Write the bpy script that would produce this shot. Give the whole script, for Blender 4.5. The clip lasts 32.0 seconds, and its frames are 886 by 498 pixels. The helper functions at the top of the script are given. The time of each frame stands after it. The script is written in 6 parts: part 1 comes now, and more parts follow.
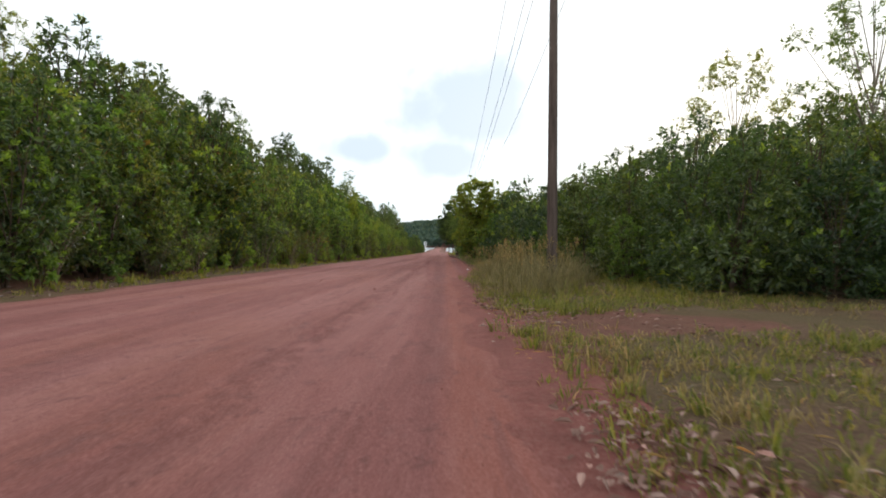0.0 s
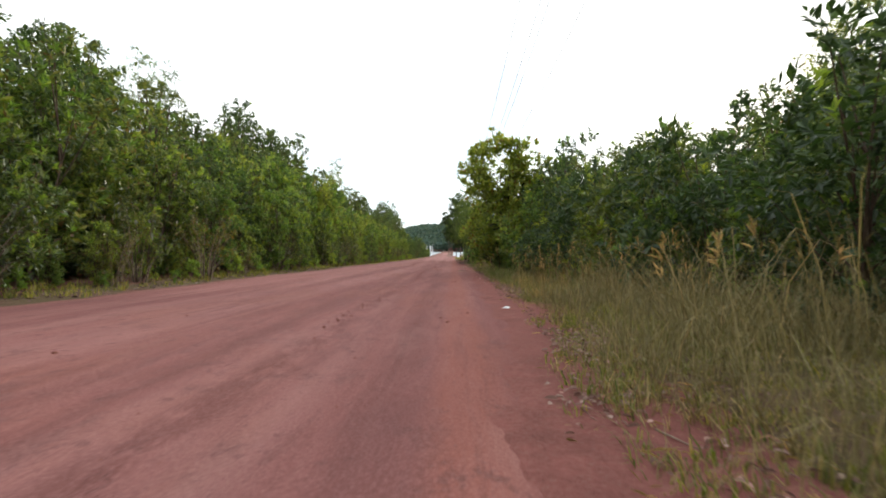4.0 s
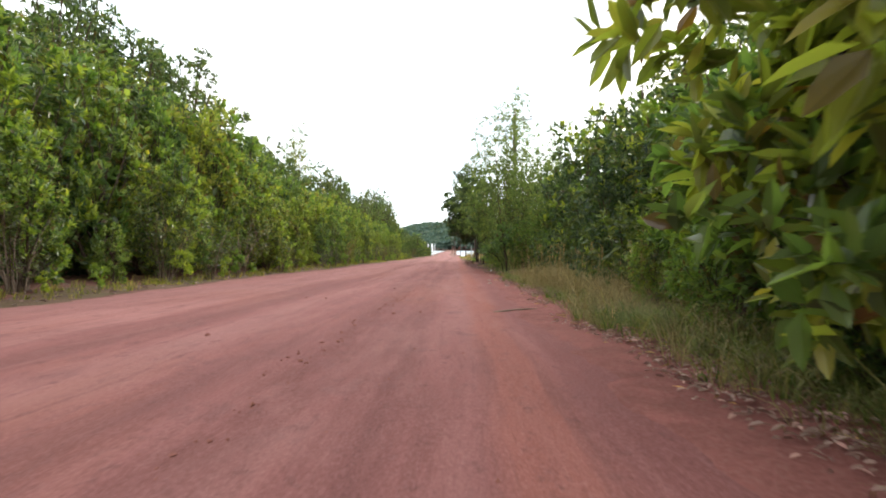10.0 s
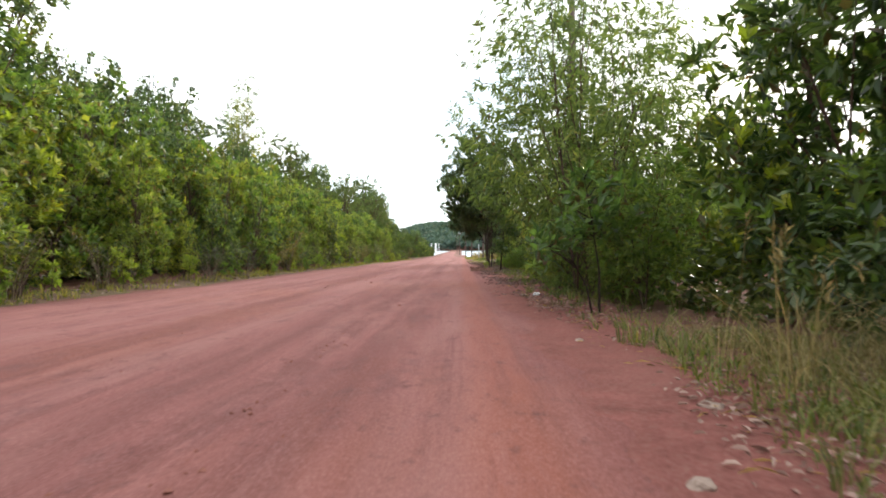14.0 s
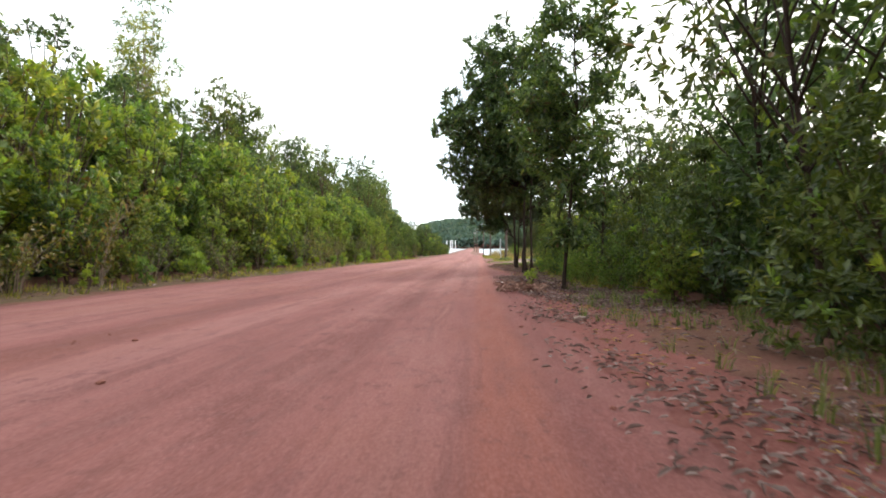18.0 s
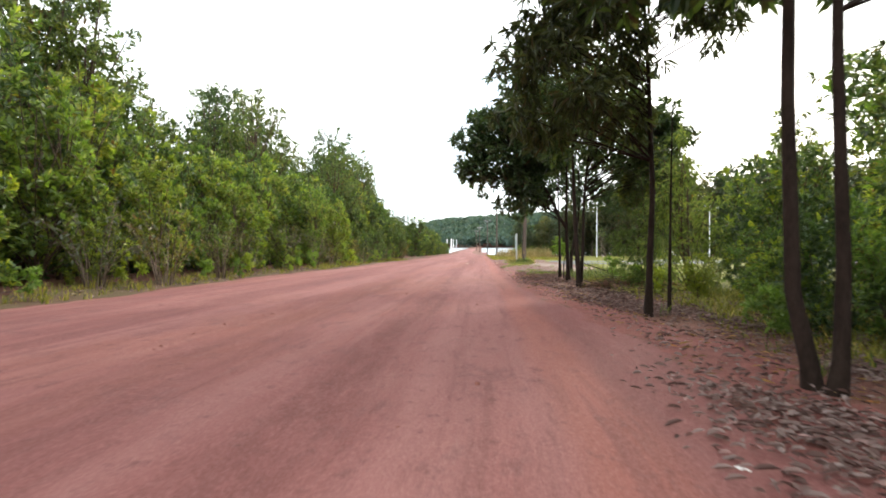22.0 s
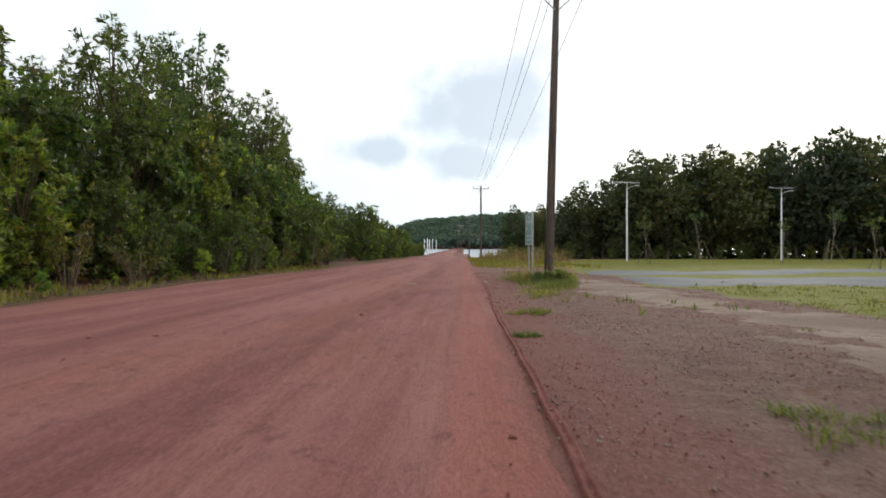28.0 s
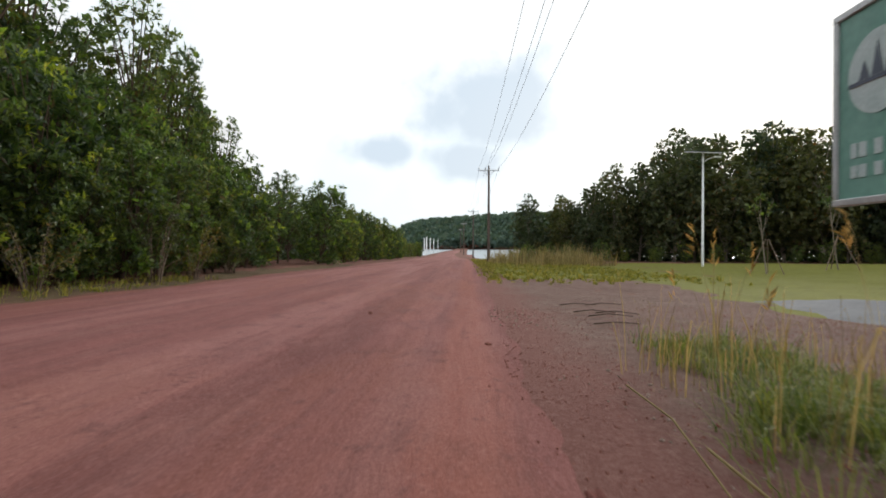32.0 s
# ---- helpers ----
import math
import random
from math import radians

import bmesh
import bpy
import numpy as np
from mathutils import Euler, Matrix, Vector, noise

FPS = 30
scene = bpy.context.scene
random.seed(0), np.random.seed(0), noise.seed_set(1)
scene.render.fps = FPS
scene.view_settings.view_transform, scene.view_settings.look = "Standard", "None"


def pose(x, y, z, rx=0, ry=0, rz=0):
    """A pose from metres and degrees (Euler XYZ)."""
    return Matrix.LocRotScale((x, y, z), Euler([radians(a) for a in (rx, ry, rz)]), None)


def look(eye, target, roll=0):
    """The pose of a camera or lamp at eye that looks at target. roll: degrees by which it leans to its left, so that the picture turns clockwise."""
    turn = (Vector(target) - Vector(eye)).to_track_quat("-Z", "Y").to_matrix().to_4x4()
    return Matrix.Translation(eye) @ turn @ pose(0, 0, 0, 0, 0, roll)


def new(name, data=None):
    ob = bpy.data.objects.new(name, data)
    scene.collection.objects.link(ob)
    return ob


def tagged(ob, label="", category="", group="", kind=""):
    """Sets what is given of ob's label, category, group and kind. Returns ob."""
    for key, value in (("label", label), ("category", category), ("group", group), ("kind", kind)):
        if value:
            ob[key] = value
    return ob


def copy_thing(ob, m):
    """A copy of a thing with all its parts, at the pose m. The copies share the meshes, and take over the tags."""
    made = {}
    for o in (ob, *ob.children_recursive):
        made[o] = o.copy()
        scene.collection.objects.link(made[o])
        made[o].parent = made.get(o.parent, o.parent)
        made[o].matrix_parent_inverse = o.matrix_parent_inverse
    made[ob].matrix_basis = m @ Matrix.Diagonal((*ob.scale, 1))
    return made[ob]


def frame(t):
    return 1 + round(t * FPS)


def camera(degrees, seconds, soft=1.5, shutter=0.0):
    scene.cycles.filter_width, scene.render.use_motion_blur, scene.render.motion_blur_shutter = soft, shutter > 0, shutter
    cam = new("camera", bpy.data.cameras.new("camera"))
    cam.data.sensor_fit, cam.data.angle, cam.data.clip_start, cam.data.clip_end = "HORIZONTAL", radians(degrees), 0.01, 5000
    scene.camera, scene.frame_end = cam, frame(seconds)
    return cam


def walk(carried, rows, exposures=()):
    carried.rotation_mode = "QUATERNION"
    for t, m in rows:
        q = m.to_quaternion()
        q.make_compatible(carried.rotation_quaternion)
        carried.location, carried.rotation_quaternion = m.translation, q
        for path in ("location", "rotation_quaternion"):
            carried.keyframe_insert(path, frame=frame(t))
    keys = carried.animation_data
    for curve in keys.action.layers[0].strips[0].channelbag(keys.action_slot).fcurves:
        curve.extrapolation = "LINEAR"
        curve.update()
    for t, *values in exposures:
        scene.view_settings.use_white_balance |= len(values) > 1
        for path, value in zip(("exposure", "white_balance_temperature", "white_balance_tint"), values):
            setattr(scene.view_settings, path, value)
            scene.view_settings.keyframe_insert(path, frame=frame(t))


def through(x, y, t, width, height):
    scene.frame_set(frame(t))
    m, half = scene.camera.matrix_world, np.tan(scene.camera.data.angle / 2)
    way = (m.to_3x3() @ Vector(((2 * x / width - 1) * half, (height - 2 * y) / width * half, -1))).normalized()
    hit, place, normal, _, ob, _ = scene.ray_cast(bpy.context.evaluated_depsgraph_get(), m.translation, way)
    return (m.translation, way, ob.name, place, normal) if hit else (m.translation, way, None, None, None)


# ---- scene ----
cam = camera(79.5, 32.0, soft=1.8, shutter=0.2)
PATH = [
    (0, 0.001, 0.000, 0.850, 89.52, 0.12, 0.32),
    (0.5, -0.062, 1.925, 0.828, 89.61, 0.04, 0.55),
    (1, -0.127, 3.846, 0.807, 89.65, -0.03, 1.12),
    (1.5, -0.176, 5.756, 0.785, 89.67, -0.05, 2.14),
    (2, -0.182, 7.653, 0.764, 89.74, -0.08, 2.58),
    (2.5, -0.134, 9.526, 0.742, 89.87, 0.01, 2.11),
    (3, -0.051, 11.371, 0.722, 89.98, 0.09, 0.83),
    (3.5, 0.039, 13.187, 0.701, 89.97, 0.08, 0.92),
    (4, 0.117, 14.971, 0.681, 89.98, 0.03, 1.10),
    (4.5, 0.173, 16.714, 0.661, 90.01, -0.02, 1.29),
    (5, 0.195, 18.408, 0.642, 90.05, -0.07, 1.48),
    (5.5, 0.171, 20.045, 0.623, 90.11, -0.13, 1.66),
    (6, 0.088, 21.616, 0.606, 90.09, -0.09, 1.81),
    (6.5, 0.010, 23.152, 0.588, 90.03, -0.03, 1.95),
    (7, -0.016, 24.744, 0.570, 89.98, -0.02, 1.92),
    (7.5, -0.052, 26.414, 0.552, 89.91, 0.06, 1.72),
    (8, -0.095, 28.129, 0.532, 89.91, 0.05, 1.55),
    (8.5, -0.138, 29.875, 0.512, 89.87, 0.04, 1.50),
    (9, -0.175, 31.643, 0.492, 89.85, 0.02, 1.53),
    (9.5, -0.193, 33.430, 0.472, 89.83, 0.03, 1.50),
    (10, -0.186, 35.239, 0.452, 89.86, 0.00, 1.42),
    (10.5, -0.173, 37.075, 0.431, 89.96, -0.08, 1.34),
    (11, -0.169, 38.933, 0.410, 90.04, -0.16, 1.56),
    (11.5, -0.143, 40.782, 0.389, 90.05, -0.20, 1.53),
    (12, -0.124, 42.617, 0.368, 90.09, -0.11, 1.44),
    (12.5, -0.113, 44.440, 0.348, 90.08, -0.00, 1.55),
    (13, -0.100, 46.256, 0.327, 90.01, 0.08, 1.62),
    (13.5, -0.075, 48.065, 0.307, 89.91, 0.15, 1.76),
    (14, -0.025, 49.867, 0.287, 89.88, 0.15, 2.01),
    (14.5, 0.038, 51.660, 0.266, 89.86, 0.17, 2.27),
    (15, 0.100, 53.446, 0.246, 89.83, 0.21, 2.52),
    (15.5, 0.147, 55.224, 0.226, 89.81, 0.29, 2.77),
    (16, 0.167, 56.996, 0.206, 89.77, 0.28, 3.23),
    (16.5, 0.156, 58.767, 0.186, 89.75, 0.23, 3.68),
    (17, 0.124, 60.545, 0.166, 89.71, 0.10, 3.86),
    (17.5, 0.085, 62.331, 0.146, 89.66, -0.02, 3.83),
    (18, 0.053, 64.128, 0.125, 89.64, -0.05, 3.90),
    (18.5, 0.031, 65.927, 0.105, 89.66, -0.04, 3.74),
    (19, 0.012, 67.716, 0.085, 89.71, -0.02, 3.49),
    (19.5, -0.007, 69.496, 0.065, 89.75, -0.03, 3.26),
    (20, -0.041, 71.268, 0.045, 89.77, -0.07, 3.22),
    (20.5, -0.108, 73.029, 0.025, 89.70, -0.04, 3.24),
    (21, -0.199, 74.807, 0.005, 89.69, -0.01, 3.35),
    (21.5, -0.311, 76.602, -0.016, 89.66, 0.02, 3.80),
    (22, -0.377, 78.396, -0.036, 89.58, 0.00, 4.07),
    (22.5, -0.404, 80.186, -0.056, 89.55, 0.04, 4.36),
    (23, -0.401, 81.975, -0.076, 89.51, 0.08, 4.40),
    (23.5, -0.370, 83.765, -0.097, 89.45, 0.14, 4.19),
    (24, -0.316, 85.557, -0.117, 89.47, 0.18, 3.03),
    (24.5, -0.243, 87.353, -0.137, 89.54, 0.13, 2.26),
    (25, -0.175, 89.155, -0.157, 89.58, 0.11, 2.21),
    (25.5, -0.109, 90.955, -0.178, 89.62, 0.09, 2.27),
    (26, -0.035, 92.741, -0.198, 89.62, 0.05, 2.32),
    (26.5, 0.027, 94.518, -0.218, 89.63, 0.06, 2.44),
    (27, 0.068, 96.292, -0.238, 89.68, 0.06, 2.37),
    (27.5, 0.095, 98.063, -0.258, 89.72, 0.07, 2.30),
    (28, 0.113, 99.831, -0.278, 89.74, 0.09, 2.24),
    (28.5, 0.128, 101.597, -0.298, 89.76, 0.13, 2.17),
    (29, 0.144, 103.362, -0.318, 89.70, 0.12, 2.17),
    (29.5, 0.159, 105.126, -0.338, 89.73, 0.11, 2.24),
    (30, 0.175, 106.891, -0.358, 89.77, 0.11, 2.26),
    (30.5, 0.201, 108.651, -0.378, 89.79, 0.10, 2.37),
    (31, 0.214, 110.402, -0.398, 89.76, 0.05, 2.37),
    (31.5, 0.216, 112.130, -0.417, 89.82, -0.12, 2.39),
    (32, 0.211, 113.855, -0.437, 89.78, -0.17, 2.64),
]
EXPOSURES = [(0, -0.4), (3, -0.08), (6, 0.1), (9, 0.58), (13, 0.56), (16, 0.76), (17, 0.76), (18, 0.6), (20, 0.68), (21, 0.78), (22, 0.66), (23, 0.42), (25, 0.04), (26.5, -0.2), (29, -0.66), (32, -0.55)]
walk(cam, [(t, pose(x, y, z, a, b, c)) for t, x, y, z, a, b, c in PATH], EXPOSURES)

# ---- world and sun: hazy white sky, low veiled sun ahead to the right ----
SUN_AZ, SUN_EL = 28.8, 16.0
world = bpy.data.worlds.new("world")
scene.world = world
world.use_nodes = True
wn, wl = world.node_tree.nodes, world.node_tree.links
wn.clear()
w_out = wn.new("ShaderNodeOutputWorld")
w_sky = wn.new("ShaderNodeTexSky")
w_sky.sky_type = "NISHITA"
w_sky.sun_disc = False
w_sky.sun_elevation = radians(SUN_EL)
w_sky.sun_rotation = radians(SUN_AZ)
w_sky.dust_density = 3.0
w_blue = wn.new("ShaderNodeBackground")
w_blue.inputs["Strength"].default_value = 0.12
wl.new(w_sky.outputs[0], w_blue.inputs["Color"])
w_haze = wn.new("ShaderNodeBackground")
w_haze.inputs["Strength"].default_value = 1.75
w_co = wn.new("ShaderNodeTexCoord")


def sky_blob(az, el, wide, high, seed):
    """Soft cloud mask round one direction of the sky."""
    a, e = radians(az), radians(el)
    mp = wn.new("ShaderNodeMapping")
    mp.vector_type = "POINT"
    mp.inputs["Location"].default_value = (-math.sin(a) * math.cos(e) / wide, 0, -math.sin(e) / high)
    mp.inputs["Scale"].default_value = (1 / wide, 0.0, 1 / high)
    wl.new(w_co.outputs["Generated"], mp.inputs["Vector"])
    ln = wn.new("ShaderNodeVectorMath")
    ln.operation = "LENGTH"
    wl.new(mp.outputs[0], ln.inputs[0])
    no = wn.new("ShaderNodeTexNoise")
    no.inputs["Scale"].default_value = 11
    no.inputs["Detail"].default_value = 5
    wl.new(w_co.outputs["Generated"], no.inputs["Vector"])
    ad = wn.new("ShaderNodeMath")
    ad.operation = "MULTIPLY_ADD"
    ad.inputs[1].default_value = 1.7
    wl.new(no.outputs["Fac"], ad.inputs[0])
    wl.new(ln.outputs["Value"], ad.inputs[2])
    mr = wn.new("ShaderNodeMapRange")
    mr.interpolation_type = "SMOOTHSTEP"
    mr.inputs["From Min"].default_value = 1.92
    mr.inputs["From Max"].default_value = 1.3
    wl.new(ad.outputs[0], mr.inputs["Value"])
    return mr.outputs[0]


cloud = None
for blob in ((2.6, 14.9, 0.17, 0.095, 1), (-9.3, 9.9, 0.08, 0.042, 2), (-0.8, 9.2, 0.1, 0.042, 3)):
    k = sky_blob(*blob)
    if cloud is None:
        cloud = k
    else:
        mx = wn.new("ShaderNodeMath")
        mx.operation = "MAXIMUM"
        wl.new(cloud, mx.inputs[0])
        wl.new(k, mx.inputs[1])
        cloud = mx.outputs[0]
w_col = wn.new("ShaderNodeMix")
w_col.data_type = "RGBA"
w_col.inputs[6].default_value = (0.975, 0.99, 1.0, 1)
w_col.inputs[7].default_value = (0.6, 0.7, 0.8, 1)
wl.new(cloud, w_col.inputs[0])
wl.new(w_col.outputs[2], w_haze.inputs["Color"])
w_noise = wn.new("ShaderNodeTexNoise")
w_noise.inputs["Scale"].default_value = 2.2
w_noise.inputs["Detail"].default_value = 4
wl.new(w_co.outputs["Generated"], w_noise.inputs["Vector"])
w_ramp = wn.new("ShaderNodeValToRGB")
w_ramp.color_ramp.elements[0].position = 0.35
w_ramp.color_ramp.elements[0].color = (0.9, 0.9, 0.9, 1)
w_ramp.color_ramp.elements[1].position = 0.6
w_ramp.color_ramp.elements[1].color = (0.95, 0.95, 0.95, 1)
wl.new(w_noise.outputs["Fac"], w_ramp.inputs["Fac"])
w_tint = wn.new("ShaderNodeValToRGB")
w_tint.color_ramp.elements[0].position = 0.38
w_tint.color_ramp.elements[0].color = (0.84, 0.94, 1.0, 1)
w_tint.color_ramp.elements[1].position = 0.56
w_tint.color_ramp.elements[1].color = (0.975, 0.99, 1.0, 1)
wl.new(w_noise.outputs["Fac"], w_tint.inputs["Fac"])
wl.new(w_tint.outputs["Color"], w_col.inputs[6])
w_mix = wn.new("ShaderNodeMixShader")
wl.new(w_ramp.outputs["Color"], w_mix.inputs["Fac"])
wl.new(w_blue.outputs[0], w_mix.inputs[1])
wl.new(w_haze.outputs[0], w_mix.inputs[2])
wl.new(w_mix.outputs[0], w_out.inputs["Surface"])

sun = new("sun", bpy.data.lights.new("sun", "SUN"))
sun.data.energy = 2.2
sun.data.angle = radians(5)
sun.data.color = (1.0, 0.93, 0.82)
sun.matrix_world = look((40 * math.sin(radians(SUN_AZ)), 40 * math.cos(radians(SUN_AZ)), 40 * math.tan(radians(SUN_EL))), (0, 0, 0))

# ---- materials ----


def material(name, rough=0.8, metal=0.0):
    m = bpy.data.materials.new(name)
    m.use_nodes = True
    b = m.node_tree.nodes["Principled BSDF"]
    b.inputs["Roughness"].default_value = rough
    b.inputs["Metallic"].default_value = metal
    if rough >= 0.85:
        b.inputs["Specular IOR Level"].default_value = 0.12
    return m, m.node_tree.nodes, m.node_tree.links, b


def coords(n, l, scale=(1, 1, 1), kind="Object"):
    c, mp = n.new("ShaderNodeTexCoord"), n.new("ShaderNodeMapping")
    mp.inputs["Scale"].default_value = scale
    l.new(c.outputs[kind], mp.inputs["Vector"])
    return mp.outputs[0]


def noise_tex(n, l, vec, scale, detail=5, rough=0.55):
    t = n.new("ShaderNodeTexNoise")
    t.inputs["Scale"].default_value = scale
    t.inputs["Detail"].default_value = detail
    t.inputs["Roughness"].default_value = rough
    l.new(vec, t.inputs["Vector"])
    return t.outputs["Fac"]


def ramp(n, l, fac, stops):
    r = n.new("ShaderNodeValToRGB")
    el = r.color_ramp.elements
    while len(el) < len(stops):
        el.new(0.5)
    for e, (p, c) in zip(el, stops):
        e.position, e.color = p, (*c, 1)
    l.new(fac, r.inputs["Fac"])
    return r.outputs["Color"]


def blend(n, l, fac, a, b, mode="MIX"):
    m = n.new("ShaderNodeMix")
    m.data_type, m.blend_type = "RGBA", mode
    for sock, v in ((m.inputs[0], fac), (m.inputs[6], a), (m.inputs[7], b)):
        if hasattr(v, "links"):
            l.new(v, sock)
        elif isinstance(v, tuple):
            sock.default_value = (*v, 1)
        else:
            sock.default_value = v
    return m.outputs[2]


def bump(n, l, b, height, strength=0.4, distance=0.02):
    k = n.new("ShaderNodeBump")
    k.inputs["Strength"].default_value = strength
    k.inputs["Distance"].default_value = distance
    l.new(height, k.inputs["Height"])
    l.new(k.outputs[0], b.inputs["Normal"])


def grained(name, low, high, scale=8, rough=0.8, metal=0.0, stretch=(1, 1, 1), bumpy=0.3, depth=0.01, kind="Object"):
    """Two-scale mottled surface between two colours."""
    m, n, l, b = material(name, rough, metal)
    v = coords(n, l, stretch, kind)
    f1, f2 = noise_tex(n, l, v, scale, 6), noise_tex(n, l, v, scale * 7, 3)
    c = ramp(n, l, f1, [(0.3, low), (0.7, high)])
    c = blend(n, l, 0.35, c, ramp(n, l, f2, [(0.3, tuple(k * 0.75 for k in low)), (0.7, tuple(min(1, k * 1.15) for k in high))]))
    l.new(c, b.inputs["Base Color"])
    bump(n, l, b, f2, bumpy, depth)
    return m


def leaf_material(name, dark, mid, bright, glow=0.4, gloss=0.45, withered=0.0, through=(1.35, 1.5, 0.55)):
    """Leaves: each its own green, some light passing through."""
    m, n, l, b = material(name, gloss)
    g, o = n.new("ShaderNodeNewGeometry"), n.new("ShaderNodeObjectInfo")
    c = ramp(n, l, g.outputs["Random Per Island"], ([(0.0, (0.15, 0.095, 0.05)), (withered, (0.11, 0.075, 0.035)), (withered + 0.015, dark)] if withered else [(0.0, dark)]) + [(0.45, mid), (0.9, bright), (1.0, (bright[0] * 1.25, bright[1] * 1.0, bright[2]))])
    tint = ramp(n, l, o.outputs["Random"], [(0.0, (0.6, 0.7, 0.8)), (0.3, (0.82, 0.9, 0.95)), (0.6, (1.05, 1.03, 1)), (1.0, (1.5, 1.22, 0.85))])
    c = blend(n, l, 1.0, c, tint, "MULTIPLY")
    l.new(c, b.inputs["Base Color"])
    tr = n.new("ShaderNodeBsdfTranslucent")
    l.new(blend(n, l, 1.0, c, through, "MULTIPLY"), tr.inputs["Color"])
    mx = n.new("ShaderNodeMixShader")
    mx.inputs["Fac"].default_value = glow
    l.new(b.outputs[0], mx.inputs[1])
    l.new(tr.outputs[0], mx.inputs[2])
    l.new(mx.outputs[0], n["Material Output"].inputs["Surface"])
    return m


def road_material():
    """Compacted red laterite with wheel tracks along the road, dusty patches and fine grit."""
    m, n, l, b = material("red_laterite", 0.9)
    flat = coords(n, l, (1, 1, 1))
    warp = n.new("ShaderNodeMix")
    warp.data_type = "VECTOR"
    warp.inputs[0].default_value = 0.12
    wob = n.new("ShaderNodeTexNoise")
    wob.inputs["Scale"].default_value = 0.6
    l.new(flat, wob.inputs["Vector"])
    l.new(flat, warp.inputs[4])
    l.new(wob.outputs["Color"], warp.inputs[5])

    def run(sx, sy, scale, detail, rough):
        mp = n.new("ShaderNodeMapping")
        mp.inputs["Scale"].default_value = (sx, sy, 1)
        l.new(warp.outputs[1], mp.inputs["Vector"])
        return noise_tex(n, l, mp.outputs[0], scale, detail, rough)

    tracks = run(1.0, 0.035, 1.25, 3, 0.5)
    streak = run(1.0, 0.14, 4.0, 6, 0.68)
    patch = run(1.0, 0.3, 0.55, 6, 0.65)
    blot = run(1.0, 0.5, 3.2, 6, 0.7)
    grit = noise_tex(n, l, flat, 55, 4, 0.75)
    c = ramp(n, l, tracks, [(0.32, (0.158, 0.059, 0.055)), (0.48, (0.246, 0.095, 0.087)), (0.62, (0.328, 0.147, 0.136))])
    c = blend(n, l, 0.2, c, ramp(n, l, streak, [(0.34, (0.104, 0.040, 0.036)), (0.52, (0.259, 0.096, 0.084)), (0.68, (0.380, 0.167, 0.152))]))
    c = blend(n, l, ramp(n, l, patch, [(0.5, (0, 0, 0)), (0.64, (0.3, 0.3, 0.3))]), c, (0.276, 0.096, 0.049))
    c = blend(n, l, ramp(n, l, blot, [(0.55, (0, 0, 0)), (0.7, (0.600, 0.600, 0.600))]), c, (0.121, 0.058, 0.058))
    xyz = n.new("ShaderNodeSeparateXYZ")
    l.new(warp.outputs[1], xyz.inputs[0])
    wide = ramp(n, l, xyz.outputs["X"], [(0.0, (0, 0, 0)), (0.12, (0.4, 0.4, 0.4)), (0.34, (0.42, 0.42, 0.42)), (0.52, (0, 0, 0))])
    c = blend(n, l, wide, c, (0.34, 0.105, 0.064))
    edge = ramp(n, l, xyz.outputs["X"], [(0.36, (0, 0, 0)), (0.66, (0.65, 0.65, 0.65))])
    c = blend(n, l, edge, c, (0.19, 0.064, 0.058))
    # churned ridge of darker soil between the wheel tracks
    mid = n.new("ShaderNodeMath")
    mid.operation = "MULTIPLY_ADD"
    mid.inputs[1].default_value = 0.25
    mid.inputs[2].default_value = 0.55
    l.new(xyz.outputs["X"], mid.inputs[0])
    churn = blend(n, l, ramp(n, l, run(1.0, 0.4, 4.5, 6, 0.75), [(0.42, (0, 0, 0)), (0.56, (1, 1, 1))]), (0, 0, 0), ramp(n, l, mid.outputs[0], [(0.235, (0, 0, 0)), (0.27, (0.75, 0.75, 0.75)), (0.305, (0.75, 0.75, 0.75)), (0.345, (0, 0, 0))]))
    c = blend(n, l, churn, c, (0.15, 0.054, 0.048))
    tyre = run(1.0, 0.03, 6.0, 4, 0.65)
    c = blend(n, l, ramp(n, l, tyre, [(0.55, (0, 0, 0)), (0.66, (0.5, 0.5, 0.5))]), c, (0.158, 0.060, 0.054))
    c = blend(n, l, ramp(n, l, tyre, [(0.34, (0.18, 0.18, 0.18)), (0.44, (0, 0, 0))]), c, (0.346, 0.161, 0.143))
    tread = run(1.0, 0.09, 17.0, 5, 0.72)
    c = blend(n, l, ramp(n, l, tread, [(0.56, (0, 0, 0)), (0.66, (0.32, 0.32, 0.32))]), c, (0.14, 0.052, 0.046))
    c = blend(n, l, ramp(n, l, tread, [(0.34, (0.2, 0.2, 0.2)), (0.44, (0, 0, 0))]), c, (0.34, 0.15, 0.13))
    dust = run(1.0, 0.22, 1.7, 6, 0.72)
    c = blend(n, l, ramp(n, l, dust, [(0.53, (0, 0, 0)), (0.66, (0.3, 0.3, 0.3))]), c, (0.355, 0.177, 0.158))
    c = blend(n, l, ramp(n, l, dust, [(0.34, (0.4, 0.4, 0.4)), (0.45, (0, 0, 0))]), c, (0.163, 0.066, 0.063))
    clod = run(1.0, 0.75, 7.0, 5, 0.75)
    c = blend(n, l, ramp(n, l, clod, [(0.57, (0, 0, 0)), (0.67, (0.65, 0.65, 0.65))]), c, (0.120, 0.049, 0.047))
    c = blend(n, l, 0.28, c, ramp(n, l, grit, [(0.35, (0.069, 0.032, 0.029)), (0.5, (0.207, 0.090, 0.077)), (0.68, (0.415, 0.231, 0.211))]))
    l.new(c, b.inputs["Base Color"])
    h = n.new("ShaderNodeMath")
